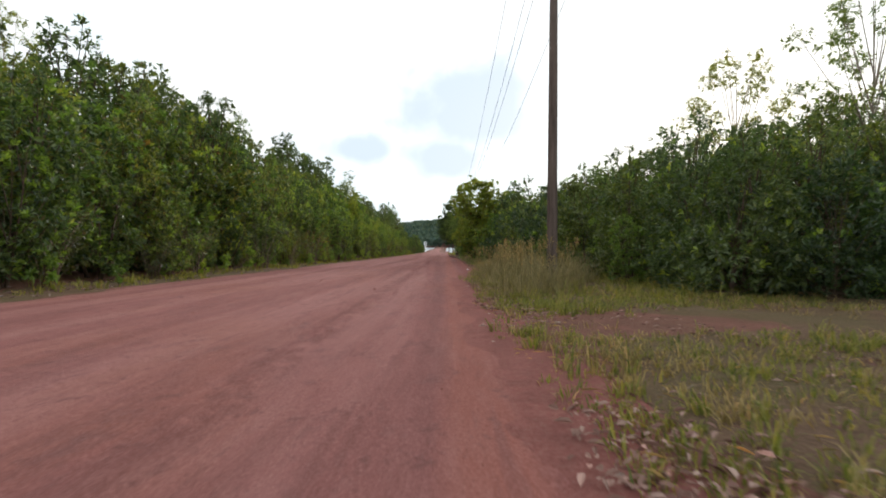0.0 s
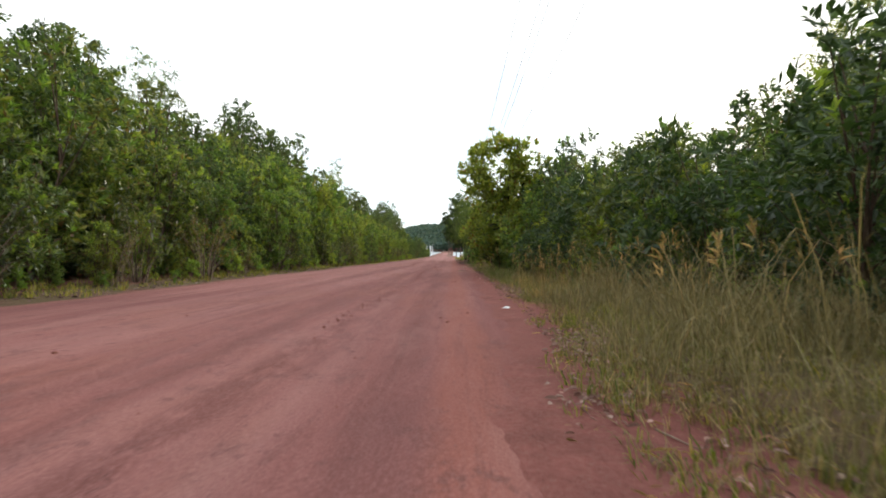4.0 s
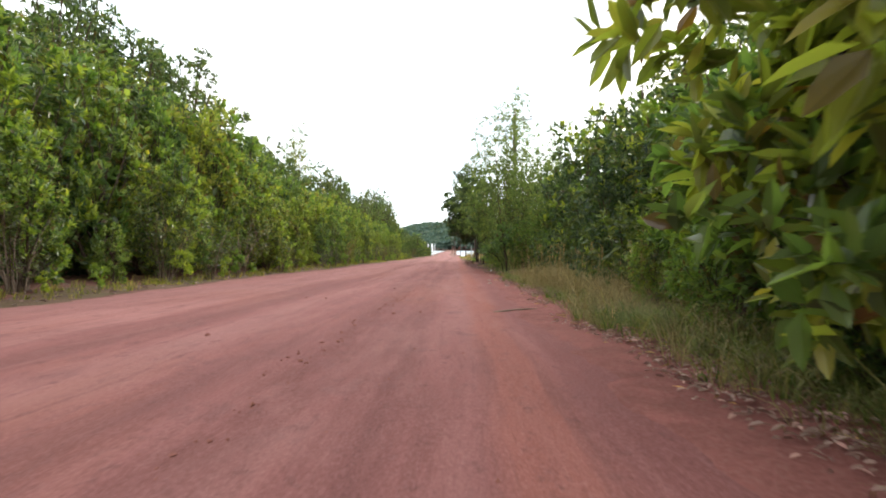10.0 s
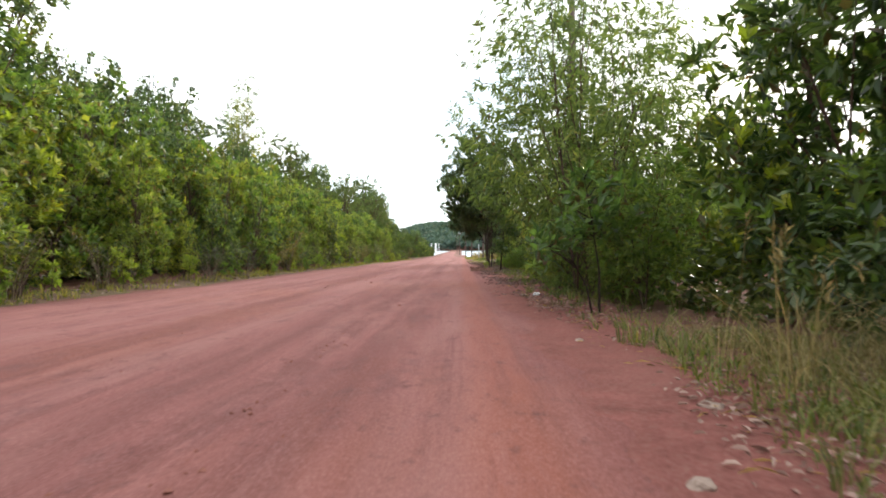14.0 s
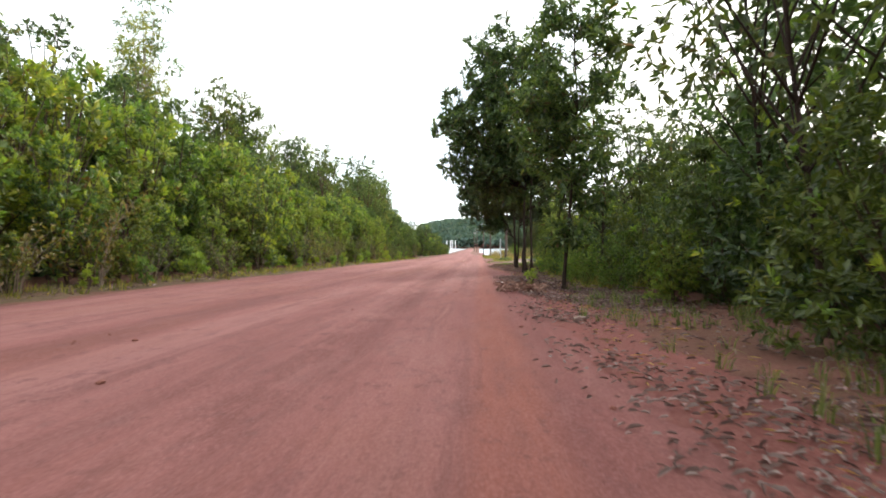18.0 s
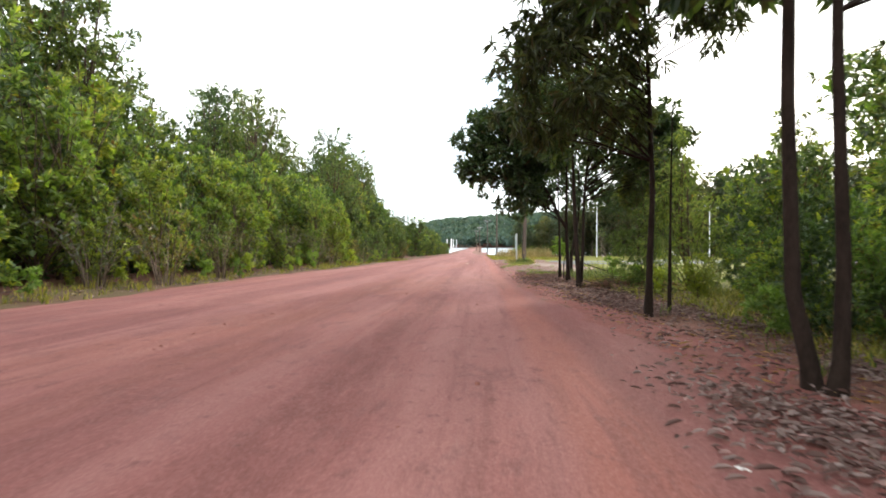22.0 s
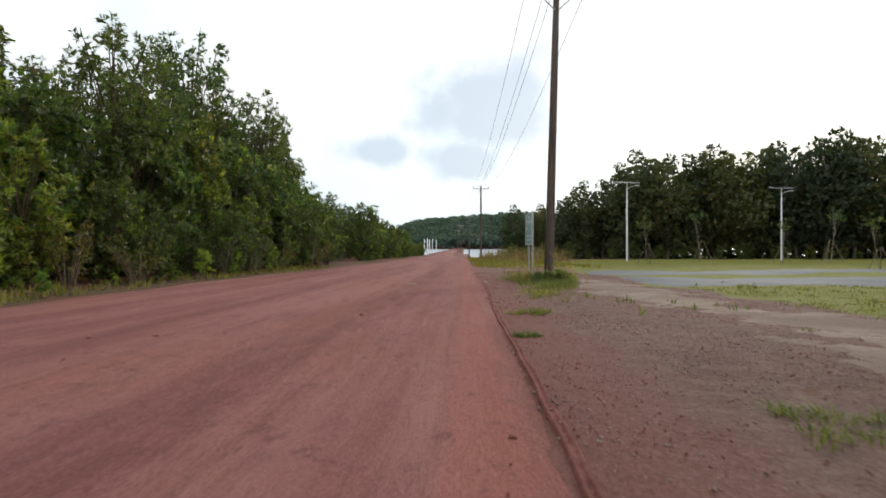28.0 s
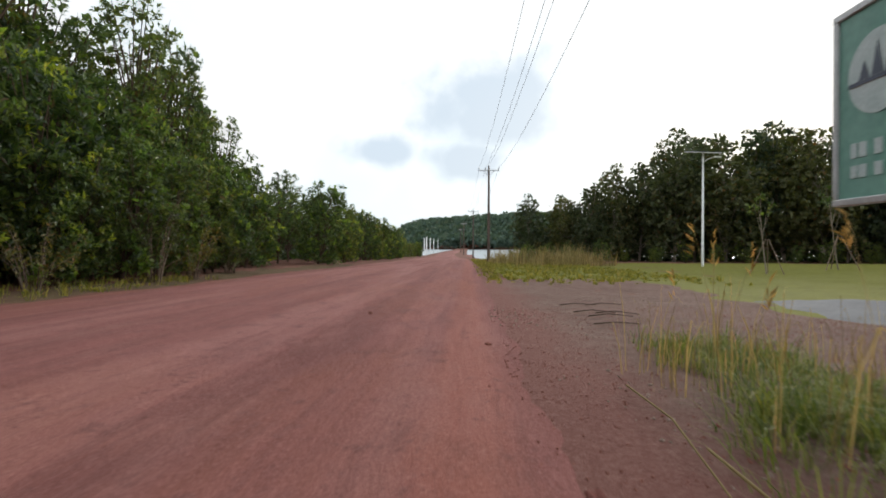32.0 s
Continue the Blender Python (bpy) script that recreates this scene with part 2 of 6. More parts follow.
    h.operation = "MULTIPLY_ADD"
    h.inputs[1].default_value = 0.5
    l.new(grit, h.inputs[0])
    l.new(streak, h.inputs[2])
    h2 = n.new("ShaderNodeMath")
    h2.operation = "MULTIPLY_ADD"
    h2.inputs[1].default_value = 0.8
    l.new(clod, h2.inputs[0])
    l.new(h.outputs[0], h2.inputs[2])
    bump(n, l, b, h2.outputs[0], 0.8, 0.035)
    return m


M_ROAD = road_material()


def ground_material(name, dirt, green, cover):
    """Soil with litter crumbs and thin growth in patches."""
    m, n, l, b = material(name, 0.95)
    v = coords(n, l)
    f0, f1, f2 = noise_tex(n, l, v, 0.7, 7, 0.65), noise_tex(n, l, v, 3.2, 6, 0.65), noise_tex(n, l, v, 34, 5, 0.75)
    lo, hi = tuple(k * 0.6 for k in dirt), tuple(min(1, k * 1.45) for k in dirt)
    c = ramp(n, l, f1, [(0.3, lo), (0.5, dirt), (0.7, hi)])
    c = blend(n, l, ramp(n, l, f0, [(0.42, (0, 0, 0)), (0.58, (cover, cover, cover))]), c, green)
    c = blend(n, l, 0.4, c, ramp(n, l, f2, [(0.35, tuple(k * 0.35 for k in dirt)), (0.5, dirt), (0.66, (0.24, 0.155, 0.12))]))
    l.new(c, b.inputs["Base Color"])
    bump(n, l, b, f2, 0.8, 0.03)
    return m


M_GROUND = ground_material("litter_soil", (0.175, 0.076, 0.058), (0.07, 0.06, 0.026), 0.4)
M_SHOULDER = ground_material("red_shoulder_soil", (0.22, 0.08, 0.068), (0.25, 0.094, 0.08), 0.6)
M_RUT = ground_material("damp_red_soil", (0.2, 0.072, 0.06), (0.22, 0.08, 0.068), 0.5)
M_TURF = ground_material("thin_turf", (0.13, 0.08, 0.05), (0.09, 0.082, 0.032), 0.8)


def lot_material():
    """Grey-brown trodden dirt, redder towards the road, with crusts, stains and crumbs."""
    m, n, l, b = material("trodden_dirt", 0.95)
    v = coords(n, l)
    f0, f1, f2 = noise_tex(n, l, v, 0.9, 7, 0.7), noise_tex(n, l, v, 5.0, 6, 0.7), noise_tex(n, l, v, 38, 5, 0.8)
    c = ramp(n, l, f0, [(0.32, (0.085, 0.05, 0.04)), (0.5, (0.15, 0.092, 0.074)), (0.68, (0.215, 0.145, 0.118))])
    c = blend(n, l, 0.45, c, ramp(n, l, f1, [(0.34, (0.055, 0.032, 0.026)), (0.5, (0.15, 0.092, 0.076)), (0.66, (0.25, 0.175, 0.145))]))
    xyz, ad = n.new("ShaderNodeSeparateXYZ"), n.new("ShaderNodeMath")
    l.new(v, xyz.inputs[0])
    ad.operation = "MULTIPLY_ADD"
    ad.inputs[1].default_value = 1.3
    l.new(f0, ad.inputs[0])
    l.new(xyz.outputs["X"], ad.inputs[2])
    half = n.new("ShaderNodeMath")
    half.operation = "MULTIPLY"
    half.inputs[1].default_value = 0.44
    l.new(ad.outputs[0], half.inputs[0])
    c = blend(n, l, ramp(n, l, half.outputs[0], [(0.7, (0.85, 0.85, 0.85)), (1.5, (0.1, 0.1, 0.1))]), c, (0.205, 0.075, 0.063))
    c = blend(n, l, 0.3, c, ramp(n, l, f2, [(0.36, (0.04, 0.024, 0.02)), (0.5, (0.15, 0.09, 0.074)), (0.66, (0.33, 0.24, 0.2))]))
    l.new(c, b.inputs["Base Color"])
    h = n.new("ShaderNodeMath")
    h.operation = "MULTIPLY_ADD"
    h.inputs[1].default_value = 0.5
    l.new(f2, h.inputs[0])
    l.new(f1, h.inputs[2])
    bump(n, l, b, h.outputs[0], 0.9, 0.04)
    return m


M_LOT = lot_material()
M_SAND = ground_material("pale_sand", (0.28, 0.21, 0.17), (0.15, 0.095, 0.078), 0.85)
M_ASPHALT = grained("grey_asphalt", (0.085, 0.09, 0.1), (0.125, 0.13, 0.145), 1.5, 0.85, bumpy=0.3)
M_LAWN = grained("lawn_turf", (0.1, 0.105, 0.016), (0.175, 0.17, 0.035), 2.5, 0.95, bumpy=0.6, depth=0.03)
M_BARK = grained("brown_bark", (0.045, 0.03, 0.022), (0.13, 0.09, 0.065), 14, 0.9, stretch=(1, 1, 0.25), bumpy=0.7)
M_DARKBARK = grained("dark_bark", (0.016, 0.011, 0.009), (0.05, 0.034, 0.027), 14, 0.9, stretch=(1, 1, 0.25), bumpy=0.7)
M_PALEBARK = grained("pale_bark", (0.16, 0.13, 0.1), (0.33, 0.28, 0.22), 12, 0.9, stretch=(1, 1, 0.25), bumpy=0.5)
M_POLE = grained("weathered_pole_wood", (0.04, 0.03, 0.026), (0.165, 0.125, 0.105), 11, 0.85, stretch=(1, 1, 0.06), bumpy=0.6)
M_STEEL = grained("galvanised_steel", (0.4, 0.41, 0.42), (0.55, 0.56, 0.57), 10, 0.45, 0.6, bumpy=0.1)
M_WIRE = grained("dull_wire", (0.12, 0.12, 0.13), (0.2, 0.2, 0.21), 10, 0.6, 0.5, bumpy=0.0)
M_PORCELAIN = grained("insulator_porcelain", (0.1, 0.06, 0.045), (0.17, 0.1, 0.08), 10, 0.3, bumpy=0.0)
M_SOLAR = grained("solar_cells", (0.012, 0.018, 0.045), (0.025, 0.035, 0.08), 6, 0.15, bumpy=0.0)
M_WHITE = grained("white_paint", (0.66, 0.68, 0.69), (0.8, 0.81, 0.82), 7, 0.5, bumpy=0.05)
M_SIGN = grained("faded_green_board", (0.1, 0.27, 0.22), (0.17, 0.36, 0.3), 2.5, 0.5, bumpy=0.05)
M_SIGNPALE = grained("faded_sign_print", (0.36, 0.47, 0.47), (0.5, 0.6, 0.6), 9, 0.55, bumpy=0.0)
M_SIGNDARK = grained("dark_sign_print", (0.04, 0.06, 0.09), (0.08, 0.1, 0.14), 9, 0.55, bumpy=0.0)
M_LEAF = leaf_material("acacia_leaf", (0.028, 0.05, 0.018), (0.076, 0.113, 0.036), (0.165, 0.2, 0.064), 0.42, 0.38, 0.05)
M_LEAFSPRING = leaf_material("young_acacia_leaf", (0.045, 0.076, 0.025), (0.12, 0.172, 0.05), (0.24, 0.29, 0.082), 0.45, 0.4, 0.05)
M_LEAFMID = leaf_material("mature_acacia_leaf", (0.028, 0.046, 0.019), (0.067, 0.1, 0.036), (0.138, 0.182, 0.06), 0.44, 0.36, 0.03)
M_LEAFOLIVE = leaf_material("olive_leaf", (0.05, 0.05, 0.024), (0.085, 0.085, 0.036), (0.13, 0.13, 0.052), 0.4, 0.5, 0.07)
# brighter than acacia_leaf, making up in colour for light the bushes lose
M_LEAFBUSH = leaf_material("bush_leaf", (0.06, 0.092, 0.034), (0.12, 0.175, 0.058), (0.2, 0.265, 0.088), 0.58, 0.28, 0.06)
# darker green with shade put into it, for shadowed bushes and deep growth
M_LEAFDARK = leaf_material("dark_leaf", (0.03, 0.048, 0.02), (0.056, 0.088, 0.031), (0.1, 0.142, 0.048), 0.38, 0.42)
# greyish wood green, lightened so the colour carries the haze
M_LEAFWOOD = leaf_material("wood_leaf", (0.034, 0.048, 0.026), (0.056, 0.074, 0.038), (0.09, 0.112, 0.054), 0.34, 0.55, 0.03)
# backlit dimness of the road trees put into the colour, lifted for flare
M_LEAFSHADE = leaf_material("backlit_leaf", (0.03, 0.047, 0.022), (0.052, 0.08, 0.032), (0.09, 0.125, 0.048), 0.36, 0.45, 0.03)
M_LEAFNARROW = leaf_material("narrow_leaf", (0.075, 0.096, 0.04), (0.135, 0.165, 0.064), (0.22, 0.25, 0.1), 0.65, 0.45, 0.02)
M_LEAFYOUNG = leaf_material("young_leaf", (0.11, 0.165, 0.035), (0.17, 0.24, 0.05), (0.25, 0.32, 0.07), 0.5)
# pale blue-green: distance haze is mixed into this leaf colour
M_LEAFHAZE = leaf_material("hazed_far_leaf", (0.06, 0.095, 0.085), (0.085, 0.125, 0.11), (0.11, 0.15, 0.125), 0.2, 0.85)
M_GRASS = leaf_material("green_grass", (0.06, 0.085, 0.02), (0.13, 0.15, 0.036), (0.24, 0.23, 0.075), 0.4, 0.7)
M_DRYGRASS = leaf_material("dry_grass", (0.12, 0.092, 0.034), (0.24, 0.185, 0.07), (0.42, 0.33, 0.15), 0.45, 0.8, 0.0, (1.2, 1.1, 0.85))
M_DEADLEAF = leaf_material("dead_leaf", (0.16, 0.081, 0.063), (0.29, 0.166, 0.132), (0.44, 0.295, 0.24), 0.1, 0.9, 0.0, (1.1, 1.0, 0.9))
M_DEADLEAF.node_tree.nodes["Principled BSDF"].inputs["Specular IOR Level"].default_value = 0.12
M_TWIG = grained("dry_twig", (0.14, 0.1, 0.075), (0.3, 0.23, 0.17), 10, 0.9, bumpy=0.3)
M_STONE = grained("pale_stone", (0.19, 0.13, 0.105), (0.38, 0.29, 0.24), 12, 0.9, bumpy=0.5)
M_LATERITE = grained("laterite_stone", (0.16, 0.06, 0.045), (0.3, 0.13, 0.1), 12, 0.95, bumpy=0.6)
M_PLASTIC = grained("white_plastic", (0.68, 0.69, 0.7), (0.82, 0.82, 0.82), 20, 0.4, bumpy=0.1)
M_PINK = grained("pink_wrapper", (0.55, 0.25, 0.27), (0.7, 0.42, 0.43), 20, 0.4, bumpy=0.1)
M_CHAR = grained("dark_stump_wood", (0.02, 0.016, 0.014), (0.06, 0.045, 0.038), 14, 0.9, stretch=(1, 1, 0.3), bumpy=0.7)

M_WATER, _n, _l, _b = material("lake_water", 0.28)
# pale base colour stands in for sky reflected off the ripples
_b.inputs["Base Color"].default_value = (0.3, 0.34, 0.36, 1)
_b.inputs["Specular IOR Level"].default_value = 0.8
bump(_n, _l, _b, noise_tex(_n, _l, coords(_n, _l, (1, 1, 1)), 0.9, 5), 0.6, 0.3)

# ---- ground shape ----
SLOPE = 0.0113
LAKE_Z = -2.72
ROAD_L, ROAD_END = -7.3, 430.0


def smooth(a, b, v):
    t = np.clip((v - a) / (b - a), 0, 1)
    return t * t * (3 - 2 * t)


def road_mid(y):
    """Sideways bend of the road, far ahead only."""
    return -4.0 * smooth(165, 262, np.asarray(y, float))


def road_right(y):
    """Right-hand edge of the red road."""
    y = np.asarray(y, float)
    e = 0.42 + 0.62 * smooth(14, 24, y) * (1 - smooth(84, 93, y)) + 0.11 * smooth(90, 97, y) + (0.06 * np.sin(y * 0.7) + 0.05 * np.sin(y * 1.9 + 1)) * (1 - 0.8 * smooth(88, 95, y))
    return e + road_mid(y)


def road_left(y):
    y = np.asarray(y, float)
    return ROAD_L + 3.4 * smooth(185, 245, y) + 0.18 * np.sin(y * 0.31) + 0.1 * np.sin(y * 1.3) + road_mid(y)


def wobble(x, y):
    return (np.sin(x * 1.3 + y * 0.7) + np.sin(x * 0.6 - y * 1.1 + 2) + 0.7 * np.sin(x * 2.9 + y * 2.3)) / 3


def gz(x, y):
    """Height of the open ground: a gentle even fall to a lake, with a causeway and a wooded far shore."""
    x, y = np.asarray(x, float), np.asarray(y, float)
    z = -SLOPE * np.minimum(y, 215)
    off = np.where(x > 0, np.maximum(x - road_right(y), 0), np.maximum(road_left(y) - x, 0))
    z = z + 0.05 * wobble(x, y) * smooth(0.3, 2.0, off)
    z = z + 0.12 * smooth(0.4, 2.0, np.maximum(road_left(y) - x, 0)) * (x < -3)
    lake = np.where(x > -3, smooth(184, 194, y) * smooth(2.5, 7, x - road_right(y)) * (1 - smooth(12, 18, x) * (1 - smooth(215, 235, y))), smooth(230, 240, y) * smooth(1.5, 6, road_left(y) - x))
    z = z - 2.2 * lake
    shore = smooth(560, 760, y + 0.05 * np.abs(x))
    return z * (1 - shore) + shore * (21 + 5 * np.sin(x * 0.006 + 1) + 3 * np.sin(x * 0.02)) * (0.1 + 0.9 * smooth(-120, -45, x))


def ground_at(x, y):
    return float(gz(x, y))


def link_mesh(name, verts, faces, mat, parent=None, smooth_faces=True):
    """A mesh object from number arrays; all faces have equally many corners."""
    verts, faces = np.asarray(verts, np.float32), np.asarray(faces, np.int32)
    me = bpy.data.meshes.new(name)
    k = faces.shape[1]
    me.vertices.add(len(verts))
    me.vertices.foreach_set("co", verts.ravel())
    me.loops.add(faces.size)
    me.loops.foreach_set("vertex_index", faces.ravel())
    me.polygons.add(len(faces))
    me.polygons.foreach_set("loop_start", np.arange(0, faces.size, k, dtype=np.int32))
    me.polygons.foreach_set("use_smooth", np.full(len(faces), smooth_faces))
    me.update(calc_edges=True)
    me.materials.append(mat)
    ob = new(name, me)
    ob.parent = parent
    return ob


def sheet(name, xs, ys, height, mat, label, keep=None):
    """A sheet over a grid of x and y lines, with height(x, y)."""
    X, Y = np.meshgrid(xs, ys)
    v = np.stack([X, Y, height(X, Y)], -1).reshape(-1, 3)
    nx, ny = len(xs), len(ys)
    i = (np.arange(ny - 1)[:, None] * nx + np.arange(nx - 1)).ravel()
    f = np.stack([i, i + 1, i + nx + 1, i + nx], 1)
    if keep is not None:
        c = v[f].mean(1)
        f = f[keep(c[:, 0], c[:, 1])]
        used, inv = np.unique(f, return_inverse=True)
        v, f = v[used], inv.reshape(f.shape)
    return tagged(link_mesh(name, v, f, mat), label, name.replace("_", " "), kind="structure")


def spread(lo, hi, a, b, fine, coarse):
    """Grid lines: fine between a and b, growing to lo and hi."""
    mid = list(np.arange(a, b, fine))
    up, step, p = [], fine, b
    while p < hi:
        up.append(p)
        step = min(step * 1.25, coarse)
        p += step
    dn, step, p = [], fine, a - fine
    while p > lo:
        dn.append(p)
        step = min(step * 1.25, coarse)
        p -= step
    return np.array([lo] + dn[::-1] + mid + up + [hi])


sheet("ground", spread(-1500, 1500, -12, 14, 0.5, 25), np.concatenate([spread(-300, 260, -10, 130, 0.8, 4.0), np.arange(272, 840, 14.0), [1000, 1500, 2500]]), gz, M_GROUND, "brown soil with scattered leaf litter and thin grass")


def road_z(x, y):
    r, le = road_right(y), road_left(y)
    inside = np.minimum(r - x + 0.16 * smooth(90, 95, y), x - le) + (0.1 * wobble(x * 5, y * 4.3) + 0.06 * wobble(x * 13, y * 11)) * (1 - 0.75 * smooth(86, 93, y))
    z = -SLOPE * np.minimum(y, 215) + np.clip(inside * 0.05, -0.1, 0.02)
    z = z + 0.012 * wobble(x * 0.9, y * 0.15) + 0.006 * np.sin(x * 7 + 0.6 * np.sin(y * 0.4)) * smooth(0, 1, inside)
    z = z - 0.035 * np.exp(-(((x + 2.0) / 0.14) ** 2 + ((y - 95.6) / 0.1) ** 2))
    churn = np.exp(-(((x + 1.18 + 0.1 * np.sin(y * 0.35)) / 0.14) ** 2)) * (1 - smooth(46, 60, y)) + 0.5 * np.exp(-(((x + 1.0) / 0.3) ** 2)) * smooth(98, 104, y)
    z = z + churn * (0.012 + 0.022 * wobble(x * 9, y * 6) + 0.016 * wobble(x * 21, y * 17))
    return z


sheet("road", np.concatenate([np.arange(-8.2, -2.0, 0.2), np.arange(-2.0, 1.7, 0.06)]), np.concatenate([np.arange(-8, 130, 0.12), np.arange(130, 262, 2.0)]), road_z, M_ROAD,
      "compacted red laterite dirt road with wheel tracks")


def far_road(name):
    ys = np.arange(260, ROAD_END, 4.0)
    v, f = [], []
    for y in ys:
        for s in (-0.5, 0, 1, 1.5):
            le, r = float(road_left(y)) , float(road_right(y))
            x = le + (r - le) * s if 0 <= s <= 1 else (le - 3 if s < 0 else r + 3)
            v.append((x, y, -SLOPE * min(y, 215) + (0.05 if 0 <= s <= 1 else -0.9)))
    for i in range(len(ys) - 1):
        for k in range(3):
            a = i * 4 + k
            f.append((a, a + 1, a + 5, a + 4))
    return tagged(link_mesh(name, v, f, M_ROAD), "red dirt causeway crossing the lake", "road", kind="structure")


far_road("road_causeway")
sheet("lake_water", np.array([-900, -300, -60, 0, 60, 300, 900.0]), np.array([186, 240, 280, 340, 420, 560, 760.0]), lambda x, y: x * 0 + LAKE_Z, M_WATER, "calm pale grey lake water")


def patch_sheet(name, x0, x1, y0, y1, step, inside, mat, label, rise=0.025, ragged=1.0, outer=0.0):
    """A ragged patch of another surface; it rises out of the ground where inside(x, y) > 0."""
    def h(x, y):
        d = inside(x, y) + ragged * (0.3 * wobble(x * 2.1, y * 2.3) + 0.22 * wobble(x * 6, y * 5) + 0.12 * wobble(x * 17, y * 15))
        return gz(x, y) + np.clip(d * 0.06, -0.06, rise + outer * smooth(10, 16, x))
    return sheet(name, np.arange(x0, x1, step), np.arange(y0, y1, step), h, mat, label, keep=lambda x, y: inside(x, y) > -1.2)


patch_sheet("road_shoulder", -0.4, 3.2, -6, 101, 0.12, lambda x, y: (0.72 - 0.3 * (1 - smooth(7, 12, y)) - 0.25 * smooth(96, 100, y) - np.abs(x - road_right(y) - 0.37 + 0.25 * (1 - smooth(7, 12, y)) + 0.25 * smooth(96, 100, y))) * 1.6 + 0.35 * smooth(48, 56, y) * (1 - smooth(60, 66, y)) - 0.55 * smooth(62, 70, y) * (1 - smooth(92, 97, y)), M_SHOULDER, "crumbled red soil along the road edge", 0.02)
patch_sheet("grass_verge", 0.5, 14, -6, 36, 0.25, lambda x, y: np.minimum(x - road_right(y) - 0.75, 34 - y) - 3.0 * np.exp(-(((x - 3.6) / 2.6) ** 2 + ((y - 6.2) / 1.0) ** 2)), M_TURF, "thin patchy turf on the open verge", 0.03)
patch_sheet("grass_verge_far", -9.6, -6.4, -8, 150, 0.3, lambda x, y: 0.65 - np.abs(x - road_left(y) + 0.75), M_TURF, "thin grassy strip on the far verge", 0.03)
patch_sheet("dirt_lot", 0.1, 9, 90, 136, 0.12, lambda x, y: np.minimum(np.minimum(x - road_right(y) - 0.0, (y - 97.5 - 1.6 * x + 2.5 * wobble(x * 0.8, y * 0.6)) * 0.7), np.minimum(5.6 - x, 130.5 + 0.3 * x - y)) * 1.3, M_LOT,
            "bare pinkish dirt lot with gravel and tyre marks", 0.012, 0.35)


def track_z(x, y):
    """Cross-section of a narrow tyre rut pressed into damp soil, with a crumbled ridge on each side."""
    u = x - 0.57 - 0.011 * np.maximum(y - 106, 0) - 0.015 * np.sin(y * 0.8) - 0.006 * np.sin(y * 5.3)
    tread = 0.55 + 0.45 * np.sin(y * 42)
    ridge = 0.007 * np.exp(-((u + 0.024) / 0.008) ** 2) + 0.006 * np.exp(-((u - 0.024) / 0.009) ** 2)
    return gz(x, y) + 0.02 + (ridge - 0.022 * np.exp(-(u / 0.011) ** 2)) * (0.8 + 0.5 * wobble(x * 21, y * 9)) * tread - 1.6 * np.clip(np.abs(u) - 0.026, 0, 1)


sheet("tyre_rut", np.arange(0.46, 0.84, 0.008), np.arange(95, 115.8, 0.05), track_z, M_RUT, "narrow tyre rut pressed into damp red soil")
patch_sheet("lawn", 1.5, 75, 83, 160, 0.5, lambda x, y: np.minimum(np.minimum(np.maximum(x - 3.7 - 1.3 * smooth(97, 100, y) - 0.3 * np.sin(y * 0.6), np.minimum(y - 131.5, x - 0.9)), 158 - y), y - 88.0), M_LAWN, "short green lawn", 0.02, 1.0, 0.1)
patch_sheet("sand_patch", 1.8, 7, 98, 119, 0.1, lambda x, y: np.minimum(0.9 - np.abs(x - 3.9 - 0.4 * np.sin(y * 0.55)) + 0.5 * wobble(x * 1.3, y * 0.9), np.minimum(y - 99.6, 116.3 - y) * 0.6), M_SAND,
            "pale washed-out sand patch", 0.022, 1.9)
for y0, y1 in ((112.9, 117.7), (119.3, 123.8)):
    patch_sheet("asphalt_road", 4.5, 80, y0 - 1.5, y1 + 1.5, 0.4, lambda x, y, y0=y0, y1=y1: np.minimum(np.minimum(y - y0, y1 - y), x - 5.0) * 1.5, M_ASPHALT, "grey asphalt access road lane", 0.045, 1.0, 0.11)

# ---- builders ----


def part(name, bm, mat, parent, label=""):
    me = bpy.data.meshes.new(name)
    bm.to_mesh(me)
    bm.free()
    me.materials.append(mat)
    ob = new(name, me)
    ob.parent = parent
    if label:
        ob["label"] = label
    return ob


def tube_arrays(points, radii, sides=7):
    """Rings round a bent line: verts and quads."""
    pts = [Vector(p) for p in points]
    v, f = [], []
    for i, p in enumerate(pts):
        d = (pts[min(i + 1, len(pts) - 1)] - pts[max(i - 1, 0)]).normalized()
        a = d.orthogonal().normalized() if abs(d.z) < 0.9 else Vector((1, 0, 0)) - d * d.x
        a.normalize()
        b = d.cross(a)
        for k in range(sides):
            t = 2 * math.pi * k / sides
            v.append(p + (a * math.cos(t) + b * math.sin(t)) * radii[i])
    for i in range(len(pts) - 1):
        for k in range(sides):
            n = (k + 1) % sides
            f.append((i * sides + k, i * sides + n, (i + 1) * sides + n, (i + 1) * sides + k))
    return [tuple(q) for q in v], f


def tubes(name, runs, mat, parent, sides=6, label=""):
    v, f = [], []
    for pts, rad in runs:
        a, b = tube_arrays(pts, rad, sides)
        f += [tuple(i + len(v) for i in q) for q in b]
        v += a
    ob = link_mesh(name, v, f, mat, parent)
    if label:
        ob["label"] = label
    return ob


